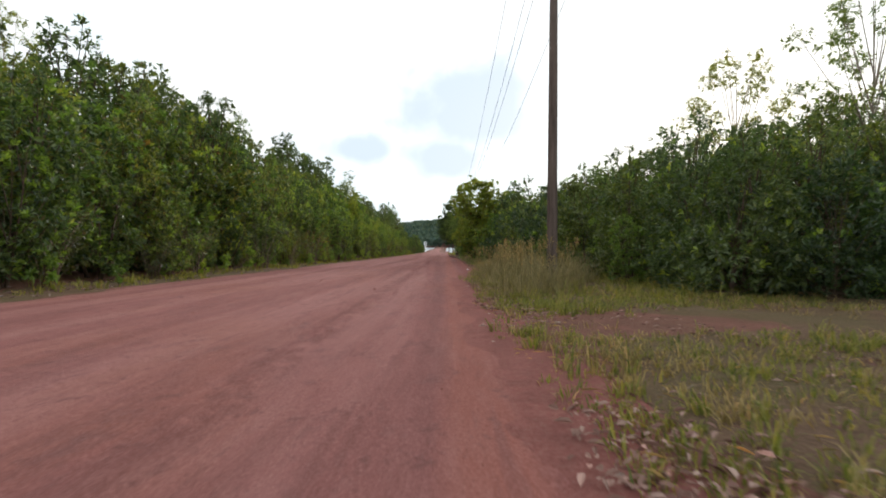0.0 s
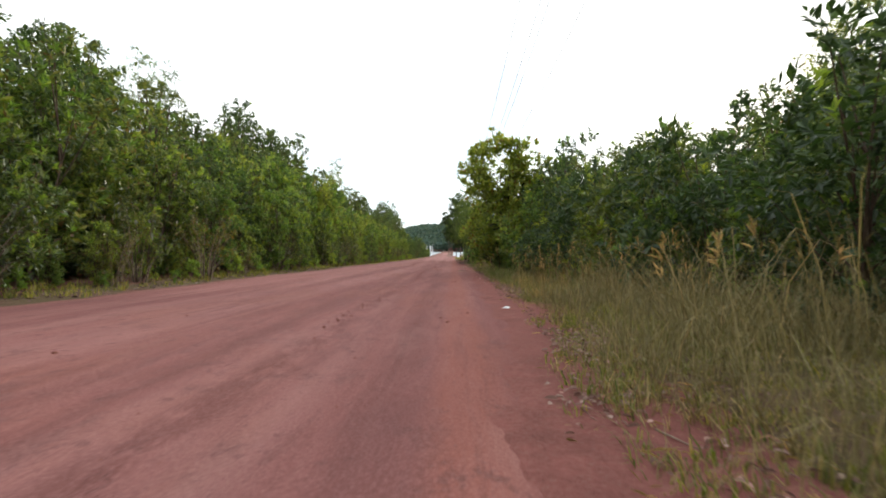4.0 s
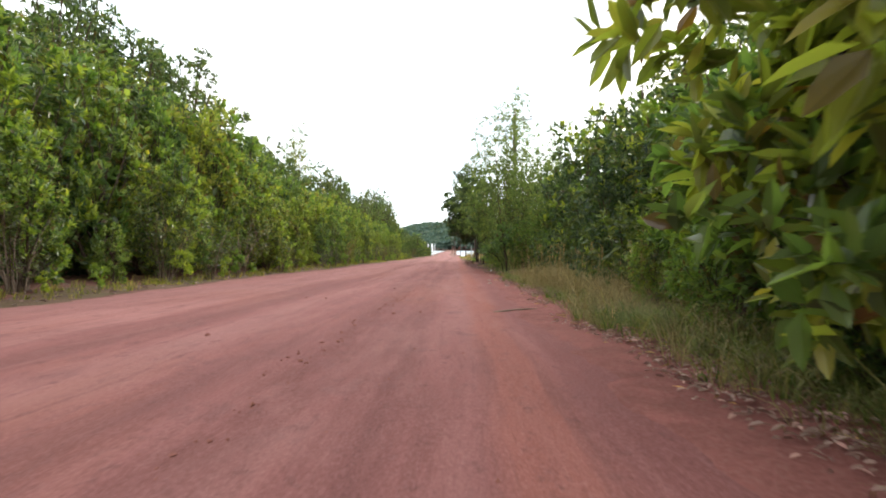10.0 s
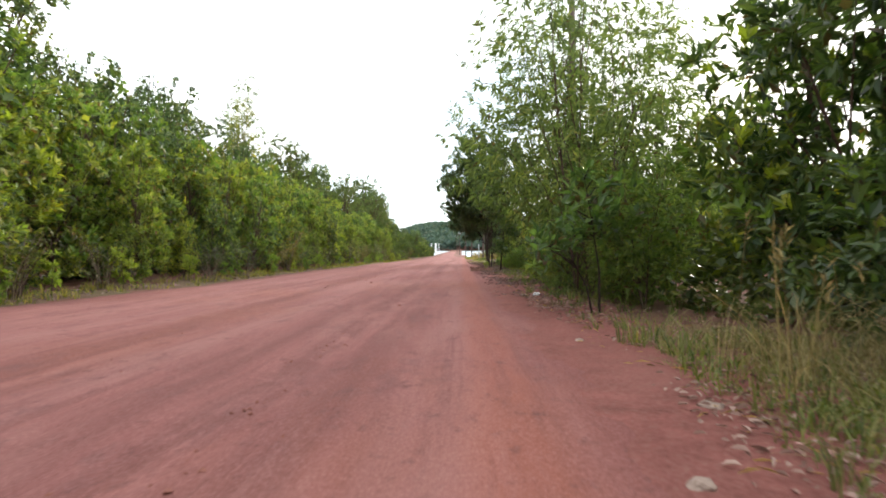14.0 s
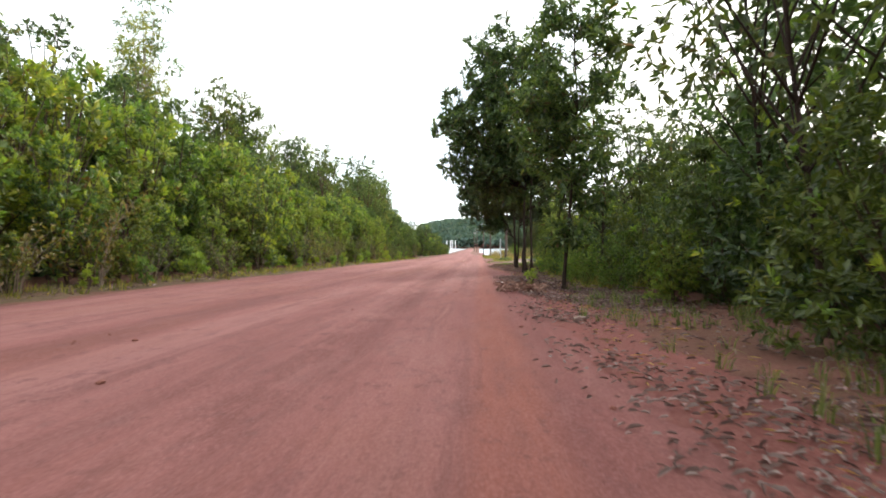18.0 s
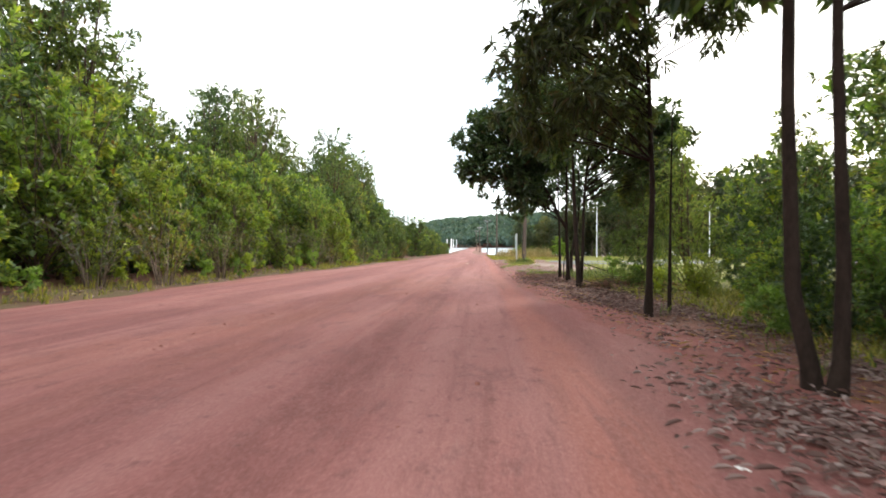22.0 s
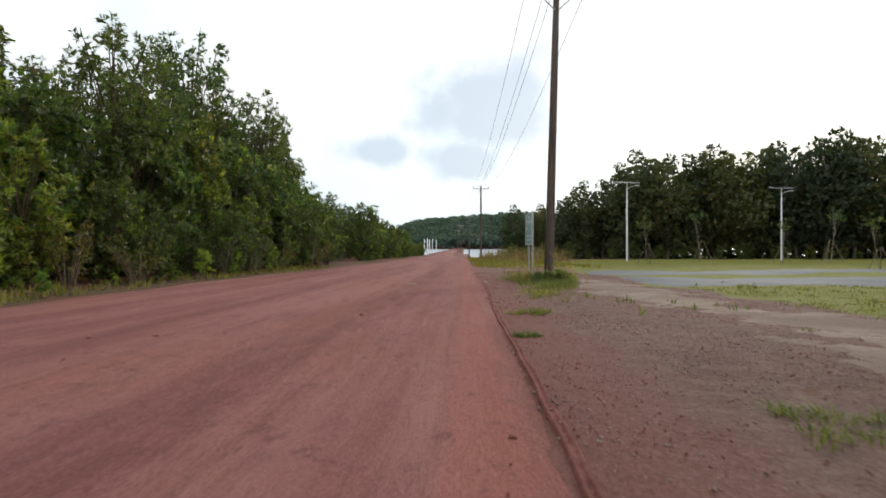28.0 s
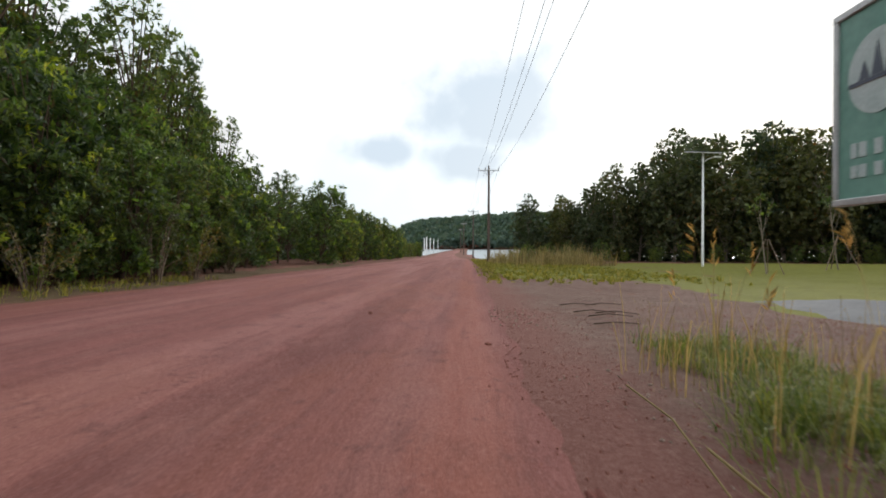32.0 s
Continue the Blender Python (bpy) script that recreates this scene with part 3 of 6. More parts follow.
def box_bm(sx, sy, sz, at=(0, 0, 0), bevel=0.0, turn=None):
    bm = bmesh.new()
    bmesh.ops.create_cube(bm, size=1.0, matrix=Matrix.Diagonal((sx, sy, sz, 1)))
    if bevel:
        bmesh.ops.bevel(bm, geom=bm.edges[:], offset=bevel, segments=2, affect="EDGES", profile=0.6)
    m = Matrix.Translation(at)
    bmesh.ops.transform(bm, matrix=m @ turn if turn else m, verts=bm.verts[:])
    return bm


LEAF4 = (np.array([(0, 0, 0), (0.32, -0.5, 0.08), (0.72, -0.36, 0.02), (1, 0, -0.1), (0.72, 0.36, 0.02), (0.32, 0.5, 0.08)], float), [(0, 1, 2, 3), (0, 3, 4, 5)])
LEAFDRY = (np.array([(0, 0, 0.03), (0.3, -0.5, 0.16), (0.7, -0.42, 0.12), (1, 0, -0.12), (0.7, 0.36, 0.0), (0.3, 0.5, 0.1)], float), [(0, 1, 2, 3), (0, 3, 4, 5)])
LEAF2 = (np.array([(0, 0, 0), (0.5, -0.5, 0.06), (1, 0, -0.06), (0.5, 0.5, 0.06)], float), [(0, 1, 2), (0, 2, 3)])


def leaf_mesh(name, rng, pos, axis, length, width, shape, mat, parent, roll=1.0):
    """Leaves at pos pointing along axis, as one mesh of separate blades."""
    n = len(pos)
    axis = axis / np.maximum(np.linalg.norm(axis, axis=1, keepdims=True), 1e-6)
    up = np.array([0, 0, 1.0]) + roll * rng.normal(0, 0.6, (n, 3))
    side = np.cross(up, axis)
    side /= np.maximum(np.linalg.norm(side, axis=1, keepdims=True), 1e-6)
    top = np.cross(axis, side)
    tv, tf = shape
    L = (length * rng.uniform(0.7, 1.25, n))[:, None, None]
    W = (width * rng.uniform(0.75, 1.2, n))[:, None, None]
    v = pos[:, None, :] + axis[:, None, :] * (tv[None, :, 0:1] * L) + side[:, None, :] * (tv[None, :, 1:2] * W) + top[:, None, :] * (tv[None, :, 2:3] * L)
    k = len(tv)
    f = (np.arange(n) * k)[:, None, None] + np.array(tf)[None]
    return link_mesh(name, v.reshape(-1, 3), f.reshape(-1, len(tf[0])), mat, parent, False)


def make_plant(name, seed, height, base, radius, clusters, per, length, width, mat, bark, label, category="tree", shape=LEAF2, droop=0.0, trunks=1, top_heavy=0.5, trunk_r=0.06,
               lobes=7, spread_up=0.5, twig=0.15, group="", fresh=0.0, inner=0.5, shift=0.0, puff=(0.34, 0.54), reach=(0.3, 0.66), dome=False):
    """A tree or bush: bent tapered trunks, limbs, and a crown of leaf rosettes gathered in uneven lobes."""
    rng = np.random.default_rng(seed)
    root = tagged(new(name), label, category, group)
    stems, limb_runs = [], []
    lean = rng.normal(0, 0.12, (trunks, 2)) * (1 if trunks == 1 else 2.2)
    paths = []
    for k in range(trunks):
        h = height * (0.76 if k == 0 else rng.uniform(0.5, 0.72))
        ph = rng.uniform(0, 6.28, 2)
        pts = []
        for s in np.linspace(0, 1, 6):
            pts.append(np.array([lean[k, 0] * h * s * 0.6 + 0.05 * h * 0.3 * math.sin(3 * s + ph[0]) * s, lean[k, 1] * h * s * 0.6 + 0.05 * h * 0.3 * math.sin(4 * s + ph[1]) * s, h * s - 0.06]))
        paths.append(pts)
        stems.append((pts, [trunk_r * (1.25 if i == 0 else 1) * (1 - 0.85 * i / 5) * (1 if k == 0 else 0.75) for i in range(6)]))
    # lobes of the crown
    centres, sizes = [], []
    for k in range(lobes):
        s = (k + rng.uniform(0.2, 0.8)) / lobes
        z = base + (height * 0.9 - base) * s
        env = radius * (math.sin(math.pi * min(0.97, 0.16 + 0.8 * s ** (0.6 + top_heavy)))) ** 0.7
        env = max(env, 0.45 * radius)
        if dome:
            z = base + (height * 0.93 - base) * s
            env = radius * math.sqrt(max(0.06, 1 - ((s - 0.36) / 0.67) ** 2))
        a = 2.4 * k + rng.uniform(-0.6, 0.6)
        p = paths[k % trunks]
        q = p[min(5, max(0, int(5 * z / height)))]
        d = env * rng.uniform(*reach)
        centres.append(np.array([q[0] + shift + d * math.cos(a), q[1] + d * math.sin(a), z]))
        sizes.append(max(0.15, (radius * 0.35 + env * 0.65 if dome else env) * rng.uniform(*puff)))
        u = min(0.92, max(0.12, base * 0.8 / height, (z - 0.22 * height * rng.uniform(0.5, 1)) / height)) * 5
        j = min(4, int(u))
        st = p[j] + (p[j + 1] - p[j]) * (u - j)
        mid = (st + centres[-1]) / 2 + np.array([0, 0, -0.08 * d])
        limb_runs.append(([st, mid, centres[-1], centres[-1] + (centres[-1] - mid) * 0.25], [trunk_r * 0.42, trunk_r * 0.3, trunk_r * 0.18, trunk_r * 0.06]))
    centres, sizes = np.array(centres), np.array(sizes)
    w = sizes ** 2 / (sizes ** 2).sum()
    pick = rng.choice(lobes, clusters, p=w)
    dirs = rng.normal(0, 1, (clusters, 3))
    dirs /= np.linalg.norm(dirs, axis=1, keepdims=True)
    rad = rng.uniform(0.2, 1.0, clusters) ** 0.5
    cpos = centres[pick] + dirs * (sizes[pick] * rad)[:, None] * np.array([1, 1, 0.85])
    cpos[:, 2] = np.maximum(cpos[:, 2], base * 0.6 + 0.05)
    out = dirs * 0.8 + np.array([0, 0, spread_up]) + rng.normal(0, 0.25, (clusters, 3))
    out /= np.linalg.norm(out, axis=1, keepdims=True)
    # rosettes of leaves round each twig end
    n = clusters * per
    ci = np.repeat(np.arange(clusters), per)
    along = rng.uniform(-1, 0.15, n)[:, None] * twig
    d2 = rng.normal(0, 1, (n, 3))
    d2 -= out[ci] * (d2 * out[ci]).sum(1, keepdims=True)
    d2 /= np.linalg.norm(d2, axis=1, keepdims=True)
    axis = out[ci] * rng.uniform(0.2, 1.1, n)[:, None] + d2 * 0.9 + np.array([0, 0, -droop])
    pos = cpos[ci] + out[ci] * along
    for k, st in enumerate(stems):
        tubes("trunk" if trunks == 1 else "stem", [st], bark, root, 6)
    tubes("branch", limb_runs, bark, root, 4)["kind"] = "stuff"
    # oversized leaves added in the heart of each lobe to block light through it
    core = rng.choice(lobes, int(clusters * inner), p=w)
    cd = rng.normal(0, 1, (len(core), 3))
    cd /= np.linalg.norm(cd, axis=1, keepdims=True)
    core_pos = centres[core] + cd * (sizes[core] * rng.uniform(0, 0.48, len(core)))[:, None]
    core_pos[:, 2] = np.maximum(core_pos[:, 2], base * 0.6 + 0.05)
    # brighter leaf colour on upper outer rosettes, for young shoots and lit tips alike
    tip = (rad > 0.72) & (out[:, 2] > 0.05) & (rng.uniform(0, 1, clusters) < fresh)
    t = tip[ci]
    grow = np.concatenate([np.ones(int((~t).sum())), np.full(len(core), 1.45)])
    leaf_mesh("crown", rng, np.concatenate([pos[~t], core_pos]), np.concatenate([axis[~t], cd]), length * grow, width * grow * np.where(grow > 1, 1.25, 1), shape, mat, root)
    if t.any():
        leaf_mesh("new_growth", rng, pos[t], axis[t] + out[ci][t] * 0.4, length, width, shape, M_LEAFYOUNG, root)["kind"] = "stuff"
    return root


FREE = {}


def plant_at(proto, x, y, scale=1.0, turn=0.0, tall=1.0, sink=0.0):
    """The first use places the built plant itself, the next ones are copies."""
    m = Matrix.Translation((x, y, ground_at(x, y) - sink)) @ Matrix.Rotation(turn, 4, "Z") @ Matrix.Diagonal((scale, scale, scale * tall, 1))
    if proto.name not in FREE:
        FREE[proto.name] = True
        proto.matrix_basis = m
        return proto
    return copy_thing(proto, m @ Matrix.Diagonal([1 / v for v in proto.scale] + [1]))


# ---- poles and wires ----
POLES = [(2.6, 13.1, 0.4), (3.05, 64.8, 0.0), (2.57, 115.4, 1.6), (2.1, 162.0, 0.0), (1.2, 209.0, 0.0), (-0.8, 256.0, 0.0), (-2.2, 303.0, 0.0)]


def pole_top(x, y, tilt):
    return Vector((x + 8.4 * math.sin(radians(tilt)), y, ground_at(x, y) + 8.4 * math.cos(radians(tilt))))


ARM = [-0.88, -0.32, 0.0, 0.88]


def utility_pole(x, y, tilt):
    root = tagged(new("utility_pole"), "weathered brown wooden utility pole with a steel crossarm", "utility pole", "roadside power line")
    root.matrix_basis = Matrix.Translation((x, y, ground_at(x, y))) @ Matrix.Rotation(radians(tilt), 4, "Y")
    tubes("shaft", [([(0, 0, -0.3), (0, 0, 0), (0, 0, 2), (0, 0, 5), (0, 0, 8.55), (0, 0, 8.56)], [0.145, 0.138, 0.126, 0.11, 0.088, 0.001])], M_POLE, root, 16)
    part("crossarm", box_bm(1.9, 0.07, 0.09, (0, -0.12, 8.25), 0.008), M_STEEL, root, "grey steel crossarm")
    for s in (-1, 1):
        tubes("brace", [([(0.5 * s, -0.12, 8.22), (0.05 * s, -0.11, 7.8)], [0.018, 0.018])], M_STEEL, root, 6)
    for a in ARM:
        z = 8.3 if a else 8.55
        tubes("insulator", [([(a, -0.12 if a else 0, z), (a, -0.12 if a else 0, z + 0.06), (a, -0.12 if a else 0, z + 0.08), (a, -0.12 if a else 0, z + 0.13), (a, -0.12 if a else 0, z + 0.2)],
                              [0.02, 0.025, 0.05, 0.045, 0.02])], M_PORCELAIN, root, 8)
    return root


for px, py, tilt in POLES:
    utility_pole(px, py, tilt)
SPANS = [(2.0, -38.0, 0.0)] + POLES
for (ax, ay, at), (bx, by, bt) in zip(SPANS, SPANS[1:]):
    for k, a in enumerate(ARM):
        p, q = pole_top(ax, ay, at) + Vector((a, 0, 0.1 if a else 0.35)), pole_top(bx, by, bt) + Vector((a, 0, 0.1 if a else 0.35))
        pts = [p.lerp(q, s) - Vector((0, 0, 1.0 * 4 * s * (1 - s))) for s in np.linspace(0, 1, 17)]
        tagged(tubes("power_wire", [(pts, [0.009] * 17)], M_WIRE, None, 4), "thin overhead power wire strung between poles", "wire", "power wires")

# far poles by the causeway
for fx, fy in ((-9.2, 236), (-12.5, 270), (-11.6, 282), (-12.4, 312), (-12.6, 345)):
    tagged(tubes("causeway_pole", [([(fx, fy, LAKE_Z - 1.5), (fx, fy, LAKE_Z + 4.6 + 0.01 * (fy - 239)), (fx, fy, LAKE_Z + 4.62 + 0.01 * (fy - 239))], [0.16, 0.12, 0.01])], M_WHITE, None, 8), "pale utility pole standing by the lake causeway", "utility pole", "causeway poles")


# ---- solar street lamps ----
def solar_lamp():
    root = tagged(new("solar_street_lamp"), "white steel street lamp with a flat solar panel on top", "street lamp", "solar street lamps")
    tubes("post", [([(0, 0, -0.1), (0, 0, 0.02), (0, 0, 6.7), (0, 0, 6.71)], [0.075, 0.075, 0.05, 0.005])], M_WHITE, root, 12)
    part("base_plate", box_bm(0.32, 0.32, 0.03, (0, 0, 0.02), 0.006), M_STEEL, root)
    tilt = Matrix.Rotation(radians(10), 4, "X")
    panel = part("solar_panel", box_bm(1.75, 0.9, 0.03, (0, 0, 6.82), 0.005, tilt), M_SOLAR, root, "dark blue solar panel")
    part("panel_frame", box_bm(1.8, 0.95, 0.035, (0, 0, 6.79), 0.008, tilt), M_WHITE, panel)
    arm = tubes("lamp_arm", [([(0, 0, 6.2), (0.25, -0.1, 6.4), (0.6, -0.2, 6.5)], [0.025, 0.025, 0.025])], M_WHITE, root, 8)
    part("lamp_head", box_bm(0.42, 0.16, 0.07, (0.75, -0.24, 6.51), 0.015), M_WHITE, arm)
    return root


lamp = solar_lamp()
LAMPS = [(14.0, 145.8), (29.3, 150.0), (45.0, 153.0)]
for i, (x, y) in enumerate(LAMPS):
    plant_at(lamp, x, y, 1.0, 0.2)


# ---- roadside sign ----
def road_sign():
    """Board on two posts, its face to the road."""
    a, b = Vector((2.06, 116.6, 0)), Vector((2.05, 115.0, 0))
    root = tagged(new("roadside_sign"), "faded green sign board with a round emblem on two grey posts", "sign")
    d = (b - a).normalized()
    m = Matrix((( d.x, -d.y, 0, a.x), (d.y, d.x, 0, a.y), (0, 0, 1, ground_at(2.05, 115.8)), (0, 0, 0, 1)))
    root.matrix_basis = m
    W, Z0, Z1 = (b - a).length, 1.06, 1.97
    part("panel", box_bm(W, 0.02, Z1 - Z0, (W / 2, 0, (Z0 + Z1) / 2), 0.004), M_SIGN, root, "faded green painted panel")
    for z in (Z0, Z1):
        part("frame_rail", box_bm(W + 0.04, 0.045, 0.035, (W / 2, 0, z), 0.006), M_STEEL, root)
    for x in (0, W):
        part("frame_stile", box_bm(0.035, 0.045, Z1 - Z0 - 0.036, (x, 0, (Z0 + Z1) / 2), 0.006), M_STEEL, root)
    for x in (0.33, W - 0.33):
        part("post", box_bm(0.06, 0.05, 2.2, (x, 0.05, 0.94), 0.006), M_STEEL, root, "grey square steel post")
    bm = bmesh.new()
    bmesh.ops.create_circle(bm, cap_ends=True, radius=0.19, segments=40, matrix=Matrix.Translation((0.27, -0.014, 1.64)) @ Matrix.Rotation(radians(90), 4, "X"))
    part("emblem", bm, M_SIGNPALE, root, "pale round emblem")
    for k, (x, h) in enumerate(((0.19, 0.09), (0.27, 0.16), (0.35, 0.11))):
        bm = bmesh.new()
        bm.faces.new([bm.verts.new(p) for p in ((x - 0.035, -0.018, 1.62), (x + 0.035, -0.018, 1.62), (x, -0.018, 1.62 + h))])
        part("emblem_peak", bm, M_SIGNDARK, root)
    part("emblem_bar", box_bm(0.36, 0.004, 0.018, (0.27, -0.017, 1.61)), M_SIGNDARK, root)
    for z, x0, x1, h in ((1.72, 0.52, 1.5, 0.12), (1.86, 0.62, 1.2, 0.05), (1.3, 0.1, 1.5, 0.07), (1.2, 0.1, 1.35, 0.06)):
        x, rr = x0, random.Random(int(z * 100))
        while x < x1:
            w = rr.uniform(0.03, 0.05)
            part("print_bar", box_bm(w, 0.004, h, (x + w / 2, -0.012, z)), M_SIGNPALE, root)
            x += w + rr.choice((0.012, 0.014, 0.05))
    return root


road_sign()

# ---- plants ----
R = random.Random(5)
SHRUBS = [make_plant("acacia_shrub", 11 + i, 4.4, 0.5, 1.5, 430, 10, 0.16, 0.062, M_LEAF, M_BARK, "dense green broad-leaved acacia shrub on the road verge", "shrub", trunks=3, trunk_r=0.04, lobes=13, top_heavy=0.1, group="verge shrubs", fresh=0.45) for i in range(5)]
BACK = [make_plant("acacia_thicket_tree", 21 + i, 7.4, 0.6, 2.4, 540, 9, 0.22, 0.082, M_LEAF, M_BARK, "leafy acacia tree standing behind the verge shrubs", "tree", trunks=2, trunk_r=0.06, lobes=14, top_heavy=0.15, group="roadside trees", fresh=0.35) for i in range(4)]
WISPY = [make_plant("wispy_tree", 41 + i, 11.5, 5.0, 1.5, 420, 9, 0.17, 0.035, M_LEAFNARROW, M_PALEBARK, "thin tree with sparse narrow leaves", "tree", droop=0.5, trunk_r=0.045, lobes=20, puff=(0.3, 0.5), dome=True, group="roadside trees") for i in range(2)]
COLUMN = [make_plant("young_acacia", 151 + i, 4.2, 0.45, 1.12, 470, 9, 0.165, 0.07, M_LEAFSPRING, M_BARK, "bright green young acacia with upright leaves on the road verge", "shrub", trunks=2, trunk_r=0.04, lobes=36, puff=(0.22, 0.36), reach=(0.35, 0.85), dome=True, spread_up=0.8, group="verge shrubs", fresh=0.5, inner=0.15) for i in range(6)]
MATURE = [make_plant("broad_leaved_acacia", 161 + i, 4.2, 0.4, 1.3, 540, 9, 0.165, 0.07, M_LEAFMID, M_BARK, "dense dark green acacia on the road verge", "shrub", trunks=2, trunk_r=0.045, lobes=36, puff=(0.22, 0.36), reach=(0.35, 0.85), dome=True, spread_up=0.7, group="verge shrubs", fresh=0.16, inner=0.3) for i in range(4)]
ROUND = [make_plant("round_crowned_tree", 171 + i, 10.5, 2.6, 2.5, 900, 8, 0.2, 0.08, M_LEAFMID, M_BARK, "tall round-crowned acacia tree behind the verge", "tree", trunk_r=0.11, lobes=34, puff=(0.22, 0.36), reach=(0.35, 0.85), dome=True, group="roadside trees", fresh=0.06, inner=0.3) for i in range(4)]
DARKROUND = [make_plant("dark_round_tree", 191 + i, 6.0, 0.3, 2.1, 820, 9, 0.14, 0.056, M_LEAFMID, M_BARK, "dark dense round-crowned tree behind the open verge", "tree", trunks=2, trunk_r=0.06, lobes=36, puff=(0.24, 0.38), reach=(0.35, 0.85), dome=True, group="roadside trees", fresh=0.04, inner=0.5) for i in range(3)]
SPARSE = [make_plant("sparse_tall_tree", 181 + i, 12.0, 4.6, 2.8, 900, 8, 0.2, 0.05, M_LEAFNARROW, M_PALEBARK, "tall open tree with thin hanging foliage", "tree", droop=0.5, trunk_r=0.06, lobes=30, puff=(0.18, 0.3), reach=(0.4, 0.95), dome=True, inner=0.05, group="roadside trees") for i in range(1)]
FAR = [make_plant("broadleaf_tree", 51 + i, 10.0, 0.8, 4.0, 560, 5, 0.5, 0.26, M_LEAFDARK, M_PALEBARK, "dark dense broadleaf tree in the woodland edge", "tree", trunk_r=0.14, lobes=20, top_heavy=0.35, group="woodland edge") for i in range(4)]
NEAR = [make_plant("verge_bush", 61 + i, 4.2, 0.55, 1.7, 390, 10, 0.17, 0.066, M_LEAFBUSH, M_BARK, "dense leafy bush leaning over the road edge", "shrub", shape=LEAF4, trunks=3, trunk_r=0.035, inner=0.06, lobes=15, top_heavy=0.15, group="verge shrubs", fresh=0.4) for i in range(4)]
# leaf colour darkened because these bushes stand against the sun
DARKBUSH = [make_plant("dark_verge_bush", 66 + i, 4.0, 0.1, 1.9, 520, 9, 0.15, 0.058, M_LEAFDARK, M_BARK, "dense bush at the edge of the open verge, leaves darkened for shade", "shrub", trunks=3, trunk_r=0.035, lobes=14, top_heavy=0.1, inner=0.7, group="verge shrubs", fresh=0.12) for i in range(3)]
NARROW = [make_plant("narrow_leaved_tree", 71 + i, 8.4, 1.4, 2.6, 900, 10, 0.165, 0.038, M_LEAFNARROW, M_BARK, "grey-green narrow-leaved acacia tree by the road", "tree", droop=0.7, trunks=3, trunk_r=0.024, lobes=24, inner=0.03, top_heavy=0.15, group="roadside trees") for i in range(2)]
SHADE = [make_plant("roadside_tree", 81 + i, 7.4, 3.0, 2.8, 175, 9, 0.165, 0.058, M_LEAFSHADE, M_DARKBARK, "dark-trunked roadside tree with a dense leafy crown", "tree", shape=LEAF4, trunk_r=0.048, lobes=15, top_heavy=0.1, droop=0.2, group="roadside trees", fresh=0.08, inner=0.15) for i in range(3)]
SAPLING = [make_plant("sapling", 91 + i, 1.25, 0.3, 0.42, 34, 8, 0.15, 0.05, M_LEAFYOUNG, M_BARK, "small bright green sapling", "sapling", shape=LEAF4, trunk_r=0.014, lobes=5, twig=0.1, group="saplings") for i in range(3)]
TALLSAP = [make_plant("sapling", 95, 1.4, 0.8, 0.36, 26, 8, 0.15, 0.055, M_LEAFYOUNG, M_BARK, "slender bright green sapling beside the leaning tree", "sapling", shape=LEAF4, trunk_r=0.013, lobes=5, twig=0.1, inner=0.0, group="saplings")]
WOOD = [make_plant("woodland_tree", 111 + i, 14.5, 1.4, 5.0, 1200, 5, 0.46, 0.27, M_LEAFWOOD, M_PALEBARK, "large dark broadleaf tree in the wood beyond the lawn", "tree", trunk_r=0.16, lobes=20, top_heavy=0.3, group="woodland edge") for i in range(3)]
WILLOWY = [make_plant("narrow_leaved_bush", 121 + i, 3.0, 0.15, 1.2, 330, 10, 0.13, 0.026, M_LEAFNARROW, M_BARK, "low drooping narrow-leaved bush on the road edge", "shrub", droop=0.7, trunks=3, inner=0.15, trunk_r=0.03, lobes=16, top_heavy=0.1, group="verge shrubs") for i in range(2)]
LOWBUSH = [make_plant("low_bush", 231 + i, 0.5, 0.04, 0.36, 190, 8, 0.07, 0.03, M_LEAF, M_BARK, "low dense green bush at the foot of the pole", "shrub", trunks=3, trunk_r=0.008, lobes=12, twig=0.05, puff=(0.3, 0.45), dome=True, inner=0.6, group="low bushes") for i in range(2)]
DEAL = {}


def deal(kinds):
    """Shuffled turns through the variants, so that each is used."""
    key = id(kinds)
    if not DEAL.get(key):
        DEAL[key] = R.sample(kinds, len(kinds))
    return DEAL[key].pop()


# left verge: young acacias in front, a second row, taller trees behind; heights follow the lie of the tree line
def row_height(y, ys, hs):
    return float(np.interp(y, ys, hs))


def second_row(y):
    return row_height(y, [-8, 13, 19, 24, 30, 34, 40, 50, 57, 62, 70, 80, 90, 98, 108, 112, 118, 128, 134, 142, 150], [6, 5.6, 7.4, 7.0, 6.4, 5.2, 6.4, 7.4, 7.0, 5.8, 5.8, 6.0, 5.4, 5.2, 5.0, 5.6, 6.2, 6.2, 5.0, 3.8, 4.0])


def third_row(y):
    return row_height(y, [-8, 19, 28, 35, 48, 55, 62, 66, 72, 80, 90, 97, 105, 110, 114, 118, 126, 134, 142, 150], [8, 7.8, 10.2, 9.8, 8.8, 9.2, 11.4, 11.6, 8.2, 8.6, 8.6, 8.4, 7.0, 9.5, 9.2, 7.6, 9.0, 10.0, 10.4, 7.6])


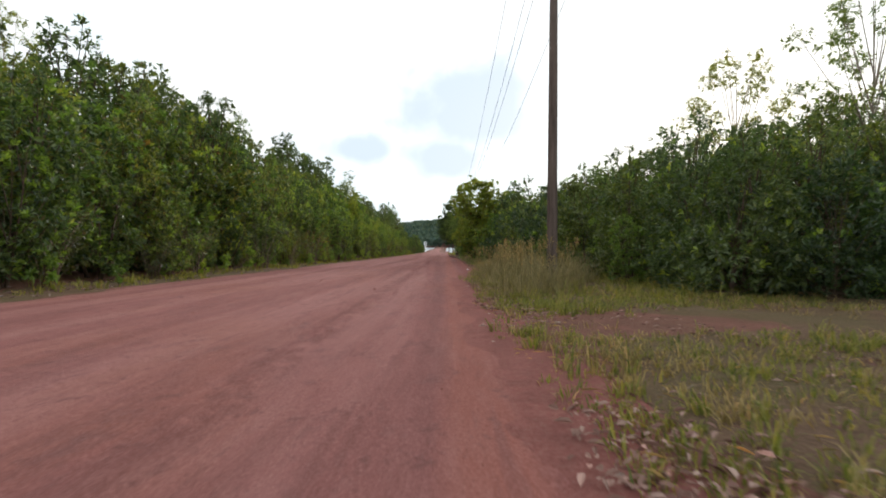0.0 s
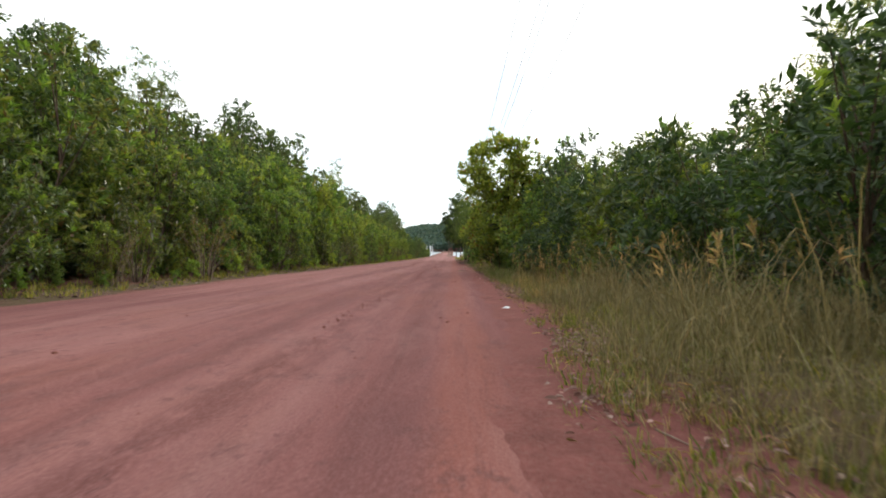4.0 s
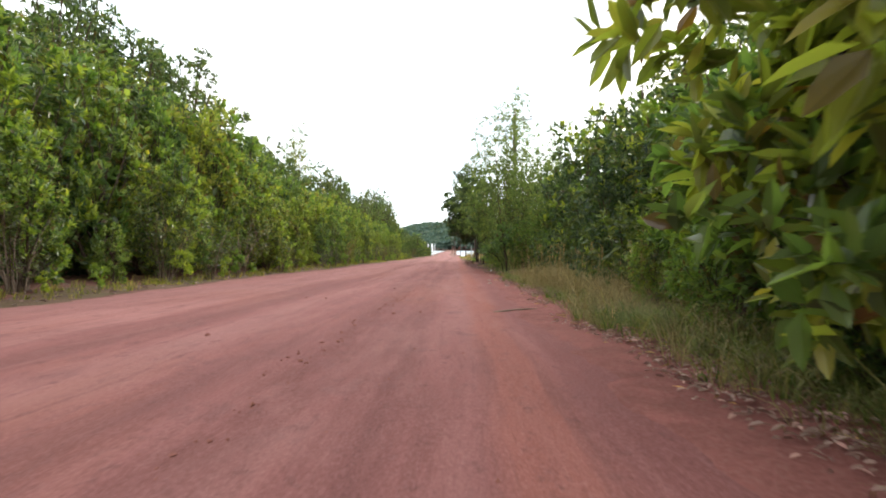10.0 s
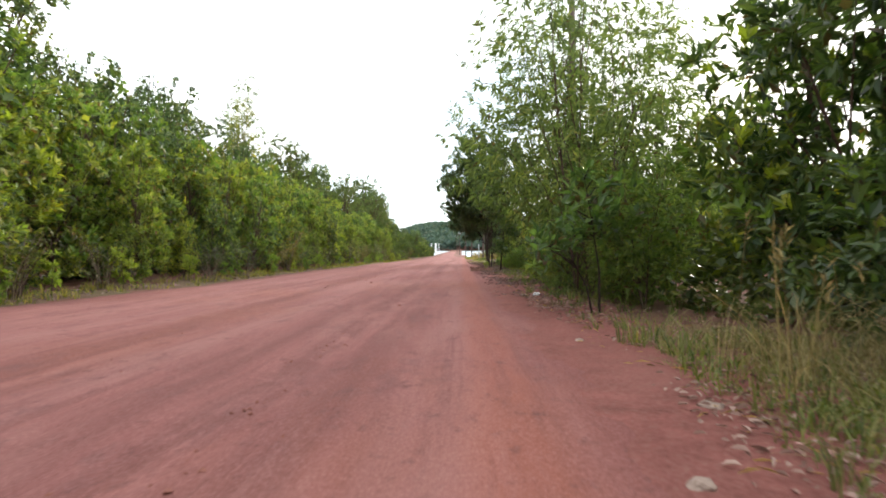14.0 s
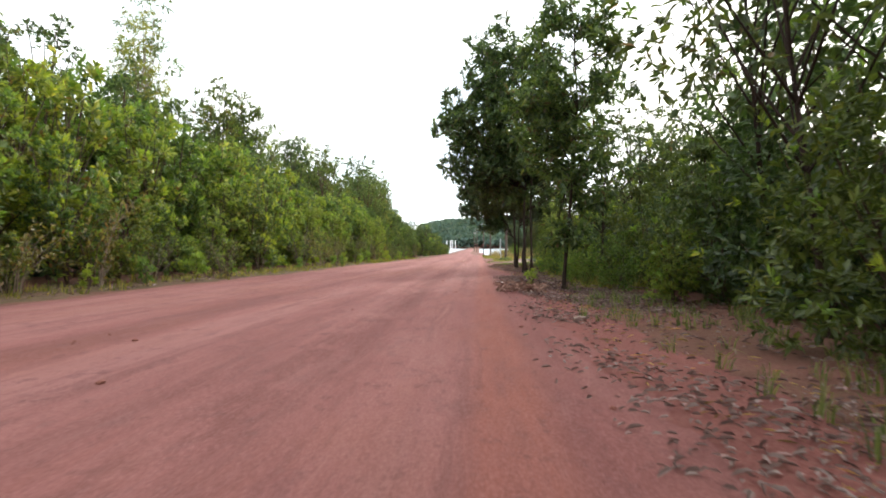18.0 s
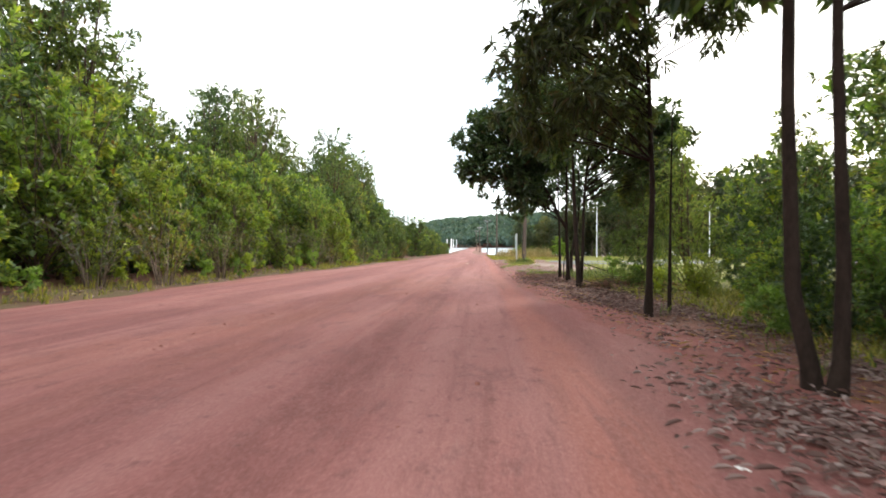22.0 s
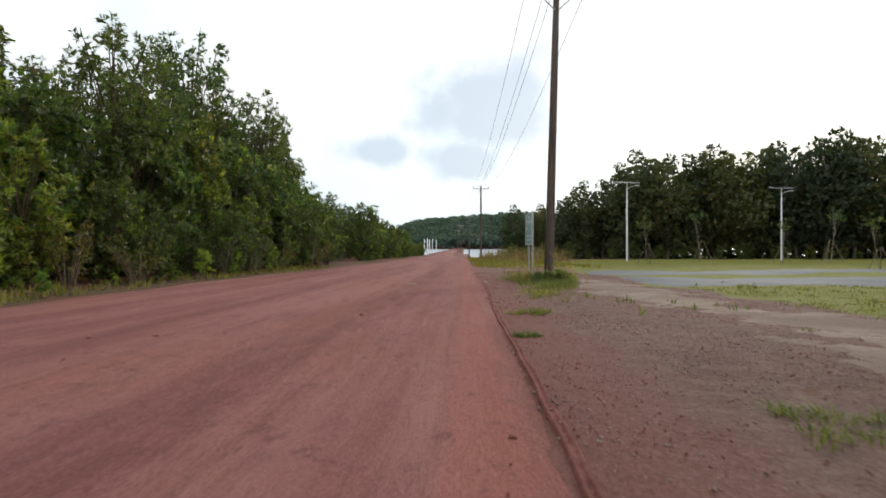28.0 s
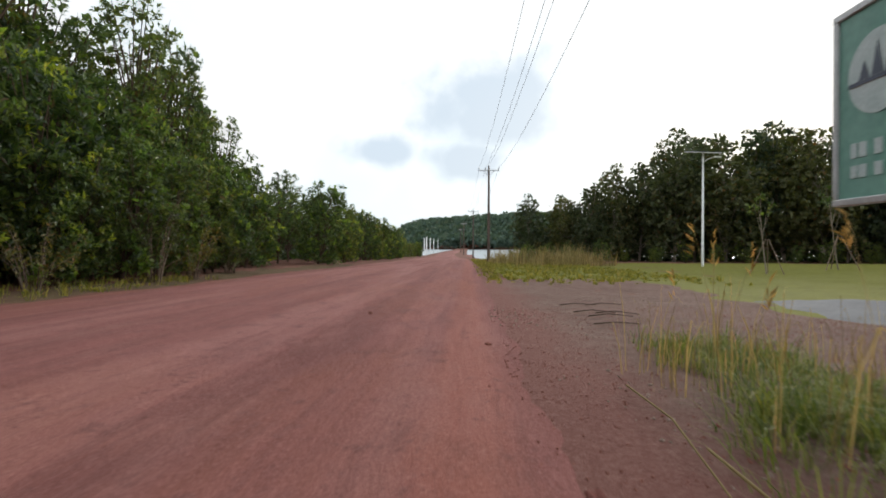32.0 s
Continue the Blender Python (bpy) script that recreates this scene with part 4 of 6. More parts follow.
def bare_bush(seed):
    """A tangle of bare arching brown stems with a few dull leaves left on them."""
    rng = np.random.default_rng(seed)
    root = tagged(new("dry_bush"), "half-bare brown bush with arching stems at the foot of the acacias", "shrub", "dry bushes")
    tips = []
    for k in range(26):
        a, h = rng.uniform(0, 6.283), rng.uniform(0.6, 1.9)
        w = rng.uniform(0.25, 0.85)
        run = [(0.12 * math.cos(a) + w * s ** 1.6 * math.cos(a + 0.5 * s), 0.12 * math.sin(a) + w * s ** 1.6 * math.sin(a + 0.5 * s), h * (1.35 * s - 0.4 * s * s) - 0.05) for s in (0, 0.3, 0.6, 0.85, 1.0)]
        tubes("stem", [(run, [0.011, 0.009, 0.007, 0.005, 0.002])], M_TWIG if k % 3 else M_BARK, root, 4)
        tips += [(run[i], a) for i in (2, 3, 4)]
    pos = np.array([t[0] for t in tips for _ in range(5)]) + rng.normal(0, 0.07, (5 * len(tips), 3))
    axis = rng.normal(0, 1, pos.shape) + np.array([0, 0, -0.2])
    leaf_mesh("leaves", rng, pos, axis, 0.12, 0.045, LEAF4, M_LEAFOLIVE, root)["kind"] = "stuff"
    return root


y = -7.0
while y < 134:
    kind = COLUMN if 26 < y < 112 and R.random() < 0.9 else MATURE if y >= 112 else SHRUBS
    tall = (R.uniform(2.2, 4.2) if R.random() < 0.7 else R.uniform(1.0, 2.0)) * (1.12 if y > 112 else 1.0)
    plant_at(deal(kind), -8.75 + R.uniform(-0.5, 0.35), y, tall / 4.2, R.uniform(0, 6.3), R.uniform(0.95, 1.15), 0.08)
    y += R.choice((0.7, 1.0, 1.3, 2.0, 2.6))
y = -8.0
while y < 142:
    kind = COLUMN if 40 < y < 112 else MATURE if y >= 112 else BACK
    h = second_row(y) * R.uniform(0.86, 1.06)
    k = h / (7.2 if kind is BACK else 4.2)
    plant_at(deal(kind), -10.5 + R.uniform(-0.6, 0.5), y, k if kind is BACK else 0.55 + 0.5 * k, R.uniform(0, 6.3), 1.0 if kind is BACK else k / (0.55 + 0.5 * k), 0.1)
    y += R.uniform(1.2, 2.0)
y = -8.0
while y < 146:
    h = (second_row(y) * 0.55 + third_row(y) * 0.45) * R.uniform(0.9, 1.08)
    plant_at(deal(BACK), -12.6 + R.uniform(-0.6, 0.6), y, h / 7.2, R.uniform(0, 6.3), 1.0, 0.1)
    y += R.uniform(2.0, 3.0)
y = -6.0
while y < 146:
    plant_at(deal(ROUND), -15.2 + R.uniform(-0.8, 0.8), y, third_row(y) * R.uniform(0.9, 1.08) / 9.9, R.uniform(0, 6.3), 1.0, 0.1)
    y += R.uniform(1.9, 2.9)
for x, y, h in ((-10.3, 23.6, 7.4), (-15, 21.5, 9.8), (-17.3, 64.5, 12.4), (-19, 41.6, 11.6), (-18.4, 61.5, 13.8), (-16.2, 77.5, 9.9), (-14.1, 95.5, 9.3), (-16, 95.3, 10.7), (-12.1, 105.2, 8.8), (-16, 111, 10.6), (-16.4, 108.8, 10.0),
                (-14.8, 127.2, 11.9), (-13.3, 135, 11.1), (-11.1, 116, 7.8), (-14.6, 131, 11.2), (-13.2, 122.5, 9.0), (-17.5, 57.5, 12.0), (-17.0, 30, 11.0)):
    plant_at(deal(ROUND), x, y, h / 9.5, R.uniform(0, 6.3), 1.0, 0.1)
plant_at(deal(ROUND), -14.4, 140, 0.92, 1.0, 1.26, 0.1)
for x, y, h in ((-20.2, 52.3, 15.3), (-17.2, 89.3, 15.0), (-16.6, 88.0, 12.8), (-18.2, 91.0, 13.2), (-17.9, 46, 13.2), (-18.2, 116.5, 13.4), (-19.4, 114.6, 14.0), (-13.4, 16.5, 8.6)):
    plant_at(deal(WISPY), x, y, h / 11.3, R.uniform(0, 6.3))
y = 146.0
while y < 232:
    for x in (-9.2, -13, -18):
        far_kind, k = (MATURE, 1.75) if x > -12 else (ROUND, 0.95)
        plant_at(deal(far_kind), x + R.uniform(-0.8, 0.6) + 1.6 * float(smooth(185, 232, y)) + float(road_mid(y)), y + R.uniform(-1, 1), k * R.uniform(0.62, 0.8) * (1 - 0.4 * float(smooth(160, 215, y))), R.uniform(0, 6.3), 1.0, 0.3)
    y += R.uniform(3.2, 4.6)
BARE = [bare_bush(221 + i) for i in range(3)]
for k in range(44):
    plant_at(deal(BARE), -8.15 + R.uniform(-0.45, 0.2), -5 + 3.2 * k + R.uniform(-1.4, 1.4), R.uniform(0.7, 1.3), R.uniform(0, 6.3), R.uniform(0.85, 1.2), 0.05)
for k in range(60):
    plant_at(deal(SAPLING), -7.9 + R.uniform(-0.35, 0.25), -3 + k * 2.2 + R.uniform(-1, 1), R.uniform(0.3, 0.9), R.uniform(0, 6.3))

# right verge: open bushes first, then overhanging bushes, tall trees and the shade row
for x, y, k in ((5.0, 9.4, 0.66), (6.4, 8.8, 0.66), (8.0, 9, 0.7), (5.2, 11, 0.75), (6.9, 12, 0.85), (5.0, 14.3, 0.82), (7.4, 15, 0.95), (4.6, 17.5, 0.82), (6.5, 19, 1.0), (4.4, 20.6, 0.85), (8.6, 19, 1.05), (9.2, 12, 0.85),
                (4.3, 23.6, 0.85), (6.5, 24, 1.0), (9.5, 26, 1.1), (4.0, 26.4, 0.9), (3.7, 29.2, 0.85), (6.0, 28.5, 1.0), (8, 31, 1.1), (11, 7.8, 0.75), (12.5, 10, 0.9), (11.5, 14, 1.0), (3.5, 31.6, 0.9), (5.6, 32, 1.0), (3.9, 33.6, 0.85)):
    plant_at(deal(DARKBUSH), x, y, k * 1.1, R.uniform(0, 6.3), 1.0, 0.1)
for x, y, k in ((3.6, 27.8, 0.5), (3.3, 30.6, 0.5), (3.8, 24.8, 0.5), (4.1, 22.2, 0.5), (4.3, 18.9, 0.5), (4.9, 15.8, 0.5), (4.4, 12.8, 0.45)):
    plant_at(deal(COLUMN), x, y, k, R.uniform(0, 6.3), 1.0, 0.1)
for x, y, h in ((5.6, 10.2, 3.4), (7.2, 10.6, 3.8), (9.0, 10.5, 4.2), (6.6, 14.0, 4.4), (9.6, 15.5, 5.0), (11.5, 18, 5.6), (6.0, 17.2, 4.6), (8.4, 21.5, 5.2), (12, 24, 6.0), (14, 17, 6.0), (15, 22, 6.4), (5.6, 22.0, 4.6), (6.8, 26.4, 5.0), (10.5, 30, 6.2), (13, 30, 6.8), (17, 27, 7.0),
                (12, 36, 6.4), (18, 19, 7.0), (5.2, 29.8, 3.8), (7.0, 32.5, 5.0), (5.0, 34.8, 4.9), (4.6, 31.8, 4.5), (6.2, 30.6, 4.3), (11.0, 12.0, 4.8), (13.0, 13.0, 5.4), (9.0, 27.0, 5.6)):
    plant_at(deal(DARKROUND), x, y, h / 5.6, R.uniform(0, 6.3), R.uniform(0.92, 1.05), 0.2)
plant_at(deal(WISPY), 10.8, 26.4, 0.6, 1.0)
plant_at(SPARSE[0], 15.2, 20.0, 1.0, 1.0)
plant_at(SPARSE[0], 22.5, 42.0, 1.5, 3.0)
for x, y, k in ((5.0, 39.5, 0.75), (6.5, 35.0, 0.75), (4.5, 37.0, 0.9), (4.9, 40, 0.85), (4.4, 43, 0.7), (5.5, 89.5, 0.55), (7.5, 92.5, 0.6), (9, 89.5, 1.0), (8.8, 95.5, 0.7), (11, 93, 0.95), (11.5, 87, 1.1), (13, 95, 1.1), (5.2, 47.2, 0.85), (5.8, 49.4, 1.0), (5.0, 45.6, 0.8), (4.6, 51.0, 0.78), (4.5, 53.8, 0.95), (5.8, 52.6, 1.0), (4.8, 56.6, 1.0), (6.4, 55.5, 1.1), (6.6, 47.5, 0.85)):
    plant_at(deal(BACK), x, y, k, R.uniform(0, 6.3), 1.0, 0.1)
for x, y, k in ((3.1, 34.6, 0.85), (3.3, 39.8, 0.85), (4.9, 34, 1.0), (5.4, 37, 1.2), (3.2, 41.6, 0.9), (5.2, 41, 1.15), (3.9, 44.6, 0.9), (5.4, 45, 1.15), (3.9, 48, 0.9), (4.0, 51.0, 0.9), (5.4, 50, 1.2), (8, 36, 1.35), (8.3, 42, 1.35), (8.4, 48, 1.35),
                (4.2, 53.6, 0.9), (2.7, 57.9, 0.62), (4.8, 55.6, 1.2), (5.1, 58.5, 1.2)):
    plant_at(deal(NEAR if x < 3.4 else DARKBUSH if x < 4.5 else SHRUBS), x, y, k, R.uniform(0, 6.3), 1.0, 0.1)
for x, y, k in ((2.7, 58.9, 0.7), (2.5, 60.4, 0.85), (2.5, 62.2, 0.9), (2.8, 63.8, 0.85), (3.6, 62.5, 1.2), (3.3, 60, 1.1), (2.75, 64.7, 1.1), (3.2, 65.4, 1.2)):
    plant_at(deal(WILLOWY), x, y, k, R.uniform(0, 6.3), 1.0, 0.1)
for x, y, k in ((2.2, 60.2, 1.1), (2.35, 62.9, 1.1), (3.0, 64.8, 0.85), (4.2, 62.4, 0.9)):
    plant_at(deal(NARROW), x, y, k, R.uniform(0, 6.3), 1.0, 0.1)
plant_at(deal(COLUMN), 2.3, 66.5, 0.38, 1.0, 1.2, 0.05)
plant_at(deal(COLUMN), 3.3, 67.8, 0.42, 4.0, 1.1, 0.05)
for x, y, k in ((3.6, 68.6, 0.7), (4.3, 71.0, 0.8), (4.3, 73.6, 0.8), (5.2, 71, 1.1), (5.4, 75, 1.1), (7, 69, 1.7), (7, 74, 1.7), (3.9, 76.4, 0.7), (4.2, 78.8, 0.6), (6.0, 79, 1.2), (7.5, 83, 1.3), (4.3, 81.5, 0.5), (5.0, 84, 0.65), (4.6, 87, 0.55), (7.5, 88, 1.1), (3.2, 84.2, 0.38), (6, 91, 0.6)):
    plant_at(deal(DARKBUSH), x, y, k, R.uniform(0, 6.3), 1.0, 0.1)
for x, y, k in ((3.5, 79.4, 0.8), (5.2, 82.2, 0.8), (3.5, 69.6, 0.95), (4.3, 72.0, 1.0), (5.2, 70, 1.15), (4.8, 67.4, 1.0), (7.2, 87.5, 0.9), (7.5, 80, 1.15), (8.5, 85, 1.1), (5.6, 83.5, 1.0)):
    plant_at(deal(SHADE), x, y, k, R.uniform(0, 6.3), 1.0, 0.05)


def stemmed_tree(label, x, y, seed, stems, crowns, leaf, mat, droop=0.2, name="roadside_tree", per=9, rosettes=11, shape=LEAF4):
    """A tree with given trunks (bent lines with a foot radius) and a crown of leafy sprays inside given ellipsoids (centre, radii, number of sprays)."""
    rng = np.random.default_rng(seed)
    root = tagged(new(name), label, "tree", "roadside trees")
    root.matrix_basis = Matrix.Translation((x, y, ground_at(x, y)))
    limbs = [[] for _ in stems]
    cp, ax = [], []
    for cx, cy, cz, rx, ry, rz, n in crowns:
        d = rng.normal(0, 1, (n, 3))
        d /= np.linalg.norm(d, axis=1, keepdims=True)
        c = np.array([cx, cy, cz]) + d * (rng.uniform(0.25, 1, (n, 1)) ** 0.5) * np.array([rx, ry, rz]) * 0.85
        for q in c:
            size = rng.uniform(0.26, 0.46)
            foot, near = None, 1e9
            for k, (pts, _) in enumerate(stems):
                zs = [p[2] for p in pts]
                flat = math.hypot(q[0] - pts[-2][0], q[1] - pts[-2][1])
                z = float(np.clip(q[2] - rng.uniform(0.35, 0.8) * flat, zs[-1] * 0.42, zs[-1]))
                p = np.array([np.interp(z, zs, [v[0] for v in pts]), np.interp(z, zs, [v[1] for v in pts]), z])
                gap = float(np.linalg.norm(p - q))
                if gap < near:
                    foot, near, best = p, gap, k
            mid = (foot + q) / 2 + np.array([rng.normal(0, 0.08), rng.normal(0, 0.08), 0.08])
            limbs[best].append(([foot, mid, q], [0.011, 0.008, 0.003]))
            e = rng.normal(0, 1, (rosettes, 3))
            e /= np.linalg.norm(e, axis=1, keepdims=True)
            cp.append(q + e * size * rng.uniform(0.35, 1, (rosettes, 1)) * np.array([1, 1, 0.75]))
            ax.append(e * 0.7 + np.array([0, 0, 0.3]))
    for (pts, r), lm in zip(stems, limbs):
        n = len(pts)
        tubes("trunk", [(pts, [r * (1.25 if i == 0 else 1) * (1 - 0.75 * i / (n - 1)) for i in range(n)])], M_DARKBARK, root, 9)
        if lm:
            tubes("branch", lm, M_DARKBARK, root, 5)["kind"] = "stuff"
    cp, ax = np.concatenate(cp), np.concatenate(ax)
    i = np.repeat(np.arange(len(cp)), per)
    axis = ax[i] * 0.7 + rng.normal(0, 0.7, (len(i), 3)) + np.array([0, 0, -droop])
    leaf_mesh("crown", rng, cp[i] + rng.normal(0, 0.03, (len(i), 3)), axis, leaf[0], leaf[1], shape, mat, root)
    return root


stemmed_tree("broad-leaved tree with large upright leaf rosettes overhanging the verge", 2.45, 37.3, 201, [([(0, 0, -0.1), (0.05, 0, 0.8), (-0.1, 0.1, 2.0), (0.0, 0.1, 3.6), (0.1, 0.1, 5.2)], 0.05), ([(0.15, 0.1, -0.1), (0.4, 0.2, 1.0), (0.6, 0.2, 2.4), (0.6, 0.3, 3.8)], 0.04)],
             [(-0.5, 0, 2.0, 1.6, 1.6, 1.7, 52), (-0.55, 0.1, 4.3, 1.75, 1.6, 1.8, 56), (0.9, 0.6, 4.0, 1.4, 1.4, 2.2, 30)], (0.2, 0.082), M_LEAFBUSH, -0.1, rosettes=9)
stemmed_tree("broad-leaved bush with large pale green leaf rosettes", 2.35, 39.2, 207, [([(0, 0, -0.1), (0.05, 0, 0.5), (-0.1, 0.1, 1.1), (0.0, 0.1, 2.2)], 0.03)], [(-0.05, 0, 1.35, 0.8, 0.9, 1.1, 26)], (0.2, 0.085), M_LEAFBUSH, -0.15, "verge_bush", rosettes=8)
for x, y, k in ((2.4, 36.0, 0.34), (2.7, 37.6, 0.4), (2.3, 38.5, 0.3), (2.9, 35.3, 0.38), (2.5, 40.6, 0.36), (2.6, 42.6, 0.34)):
    plant_at(deal(NEAR), x, y, k, R.uniform(0, 6.3), 1.0, 0.05)
for bx, by, bs in ((1.95, 37.25, 211), (1.8, 57.3, 212)):
    stemmed_tree("leafy bush with pale green rosettes reaching over the verge", bx, by, bs, [([(0, 0, -0.1), (-0.1, 0, 0.4), (-0.3, -0.02, 0.75), (-0.62, -0.05, 0.95)], 0.016), ([(0.1, 0.1, -0.1), (0.1, 0.1, 0.6), (0.0, 0.1, 1.3), (-0.1, 0.1, 1.9)], 0.018)],
                 [(-0.85, -0.1, 0.95, 0.3, 0.25, 0.15, 4), (-0.35, 0.1, 1.2, 0.35, 0.35, 0.4, 6), (0.1, 0.2, 1.6, 0.5, 0.5, 0.6, 9)], (0.18, 0.078), M_LEAFBUSH, -0.25, "verge_bush", per=8, rosettes=3)
stemmed_tree("forked dark-trunked tree with a dense green crown", 1.66, 81.8, 202, [([(0, 0, -0.1), (-0.03, 0, 0.15), (-0.12, 0.02, 0.6), (-0.14, 0.05, 1.8), (-0.1, 0.1, 3.4), (-0.2, 0.1, 5.2), (-0.2, 0.1, 7.0)], 0.062), ([(0.05, -0.1, -0.1), (0.09, -0.1, 0.2), (0.1, -0.1, 0.8), (0.06, -0.1, 2.0), (0.12, 0, 3.6), (0.3, 0, 5.4)], 0.057)],
             [(-1.25, 0.2, 4.7, 2.25, 1.8, 2.4, 150), (-0.6, 0.4, 6.9, 1.8, 1.6, 2.0, 76), (-0.5, 0.4, 3.4, 1.6, 1.4, 1.0, 38), (0.9, -0.2, 2.9, 1.0, 0.9, 1.1, 10), (1.6, 0.2, 4.6, 1.3, 1.2, 1.8, 26)], (0.17, 0.064), M_LEAF)
stemmed_tree("slender dark-trunked tree beside the road", 1.85, 75.65, 203, [([(0, 0, -0.1), (0.02, 0, 0.4), (0.08, 0.0, 1.2), (0.2, 0.1, 2.4), (0.3, 0.1, 4.0), (0.2, 0.1, 6.0)], 0.05) ],
             [(0.2, 0.1, 4.7, 1.5, 1.3, 2.1, 46), (0.7, 0.2, 2.4, 0.9, 0.9, 0.9, 16), (-0.5, 0.2, 3.6, 0.75, 0.8, 1.4, 24), (0.05, 0, 1.15, 0.45, 0.4, 0.3, 5)], (0.165, 0.055), M_LEAF, 0.3)
stemmed_tree("roadside tree with drooping olive-brown foliage", 1.8, 85.5, 204, [([(0, 0, -0.1), (0.01, 0, 0.5), (0.05, 0, 1.6), (0.0, 0, 3.0), (-0.1, 0, 4.8)], 0.055), ([(0.35, 0.25, -0.1), (0.36, 0.25, 1.2), (0.4, 0.3, 2.8)], 0.025)],
             [(-0.95, 0, 3.3, 1.05, 1.0, 1.5, 48), (-0.9, 0, 4.9, 1.5, 1.2, 1.2, 34), (0.5, 0, 4.6, 1.2, 1.2, 1.2, 22)], (0.17, 0.036), M_LEAFOLIVE, 0.9)
stemmed_tree("forked dark-trunked tree with a high open crown", 1.92, 91.05, 205, [([(0, 0, -0.1), (-0.01, 0, 0.2), (-0.06, 0, 0.9), (-0.12, 0, 2.0), (-0.16, 0, 3.2), (0.0, 0, 4.8)], 0.075), ([(0.05, 0.05, -0.1), (0.05, 0.05, 0.25), (0.09, 0.05, 0.9), (0.12, 0.1, 2.0), (0.22, 0.1, 3.2), (0.5, 0.1, 4.8)], 0.055)],
             [(0.5, 0, 3.9, 1.9, 1.5, 1.5, 66), (1.7, 0.3, 3.3, 1.2, 1.2, 1.1, 34), (-0.6, 0.2, 5.2, 1.5, 1.3, 1.4, 26)], (0.165, 0.056), M_LEAFSHADE)
stemmed_tree("dark tree with a thick side limb and overhanging crown", 2.03, 93.35, 206, [([(0, 0, -0.1), (0, 0, 0.3), (-0.03, 0, 1.1), (-0.05, 0, 1.7), (-0.03, 0.05, 3.0), (0.0, 0.1, 4.6)], 0.07), ([(-0.05, 0, 1.5), (-0.25, 0, 1.8), (-0.5, 0, 2.4), (-0.9, 0.05, 3.0), (-1.5, 0.1, 3.6)], 0.045)],
             [(-1.75, 0.1, 3.7, 1.5, 1.4, 1.5, 90), (-0.6, 0.1, 4.5, 1.7, 1.5, 1.5, 56), (-1.2, -0.2, 2.4, 0.8, 0.8, 0.6, 14)], (0.165, 0.064), M_LEAFSHADE)
stemmed_tree("thin straight dark-trunked tree by the leaf litter", 2.1, 95.35, 208, [([(0, 0, -0.1), (0, 0, 0.5), (-0.02, 0, 1.5), (-0.06, 0, 2.6), (-0.05, 0, 4.0)], 0.05)], [(-0.4, 0, 3.8, 0.9, 0.9, 1.0, 18)], (0.165, 0.06), M_LEAFSHADE)
stemmed_tree("small clump of thin dark stems with a low leafy crown", 3.65, 92.4, 209, [([(-0.1, -0.4, -0.1), (-0.12, -0.4, 0.8), (-0.1, -0.4, 2.4)], 0.024), ([(0.1, 0.35, -0.1), (0.1, 0.35, 0.9), (0.2, 0.3, 2.6)], 0.026), ([(0.28, 0.3, -0.1), (0.27, 0.3, 0.8), (0.35, 0.3, 2.4)], 0.022)],
             [(0.5, -0.3, 2.5, 1.0, 1.0, 0.95, 40)], (0.15, 0.056), M_LEAFSHADE)


def leaning_tree(x, y):
    """Thin dark trunk that leans outwards, with one limb hanging over the road edge."""
    rng = np.random.default_rng(131)
    root = tagged(new("leaning_tree"), "thin leaning roadside tree with a low overhanging leafy branch", "tree", "roadside trees")
    root.matrix_basis = Matrix.Translation((x, y, ground_at(x, y)))
    trunk = [(0, 0, -0.1), (0.0, 0, 0.05), (0.0, 0, 0.75), (0.09, 0, 1.2), (0.22, 0.02, 1.9), (0.3, 0.05, 2.8), (0.2, 0.1, 3.8)]
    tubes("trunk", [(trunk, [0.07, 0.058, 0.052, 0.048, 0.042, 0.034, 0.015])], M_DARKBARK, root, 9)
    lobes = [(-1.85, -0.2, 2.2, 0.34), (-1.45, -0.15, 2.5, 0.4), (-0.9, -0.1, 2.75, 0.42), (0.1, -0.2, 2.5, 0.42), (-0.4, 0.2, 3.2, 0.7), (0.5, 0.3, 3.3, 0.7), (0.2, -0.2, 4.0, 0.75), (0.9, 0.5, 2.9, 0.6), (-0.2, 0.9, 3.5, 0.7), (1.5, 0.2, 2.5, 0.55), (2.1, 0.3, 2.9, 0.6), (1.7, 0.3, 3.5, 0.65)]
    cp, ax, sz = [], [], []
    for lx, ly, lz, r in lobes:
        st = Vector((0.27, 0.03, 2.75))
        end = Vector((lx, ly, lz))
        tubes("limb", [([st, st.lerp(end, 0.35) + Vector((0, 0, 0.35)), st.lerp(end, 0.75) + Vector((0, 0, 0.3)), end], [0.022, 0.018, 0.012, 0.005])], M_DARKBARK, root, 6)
        n = int(70 * r)
        d = rng.normal(0, 1, (n, 3))
        d /= np.linalg.norm(d, axis=1, keepdims=True)
        cp.append(np.array([lx, ly, lz]) + d * r * rng.uniform(0.3, 1, (n, 1)))
        ax.append(d * 0.7 + np.array([0, 0, 0.25]))
    cp, ax = np.concatenate(cp), np.concatenate(ax)
    i = np.repeat(np.arange(len(cp)), 11)
    axis = ax[i] * 0.7 + rng.normal(0, 0.75, (len(i), 3)) + np.array([0, 0, -0.15])
    leaf_mesh("crown", rng, cp[i] + rng.normal(0, 0.035, (len(i), 3)), axis, 0.15, 0.058, LEAF4, M_LEAFSHADE, root)
    return root


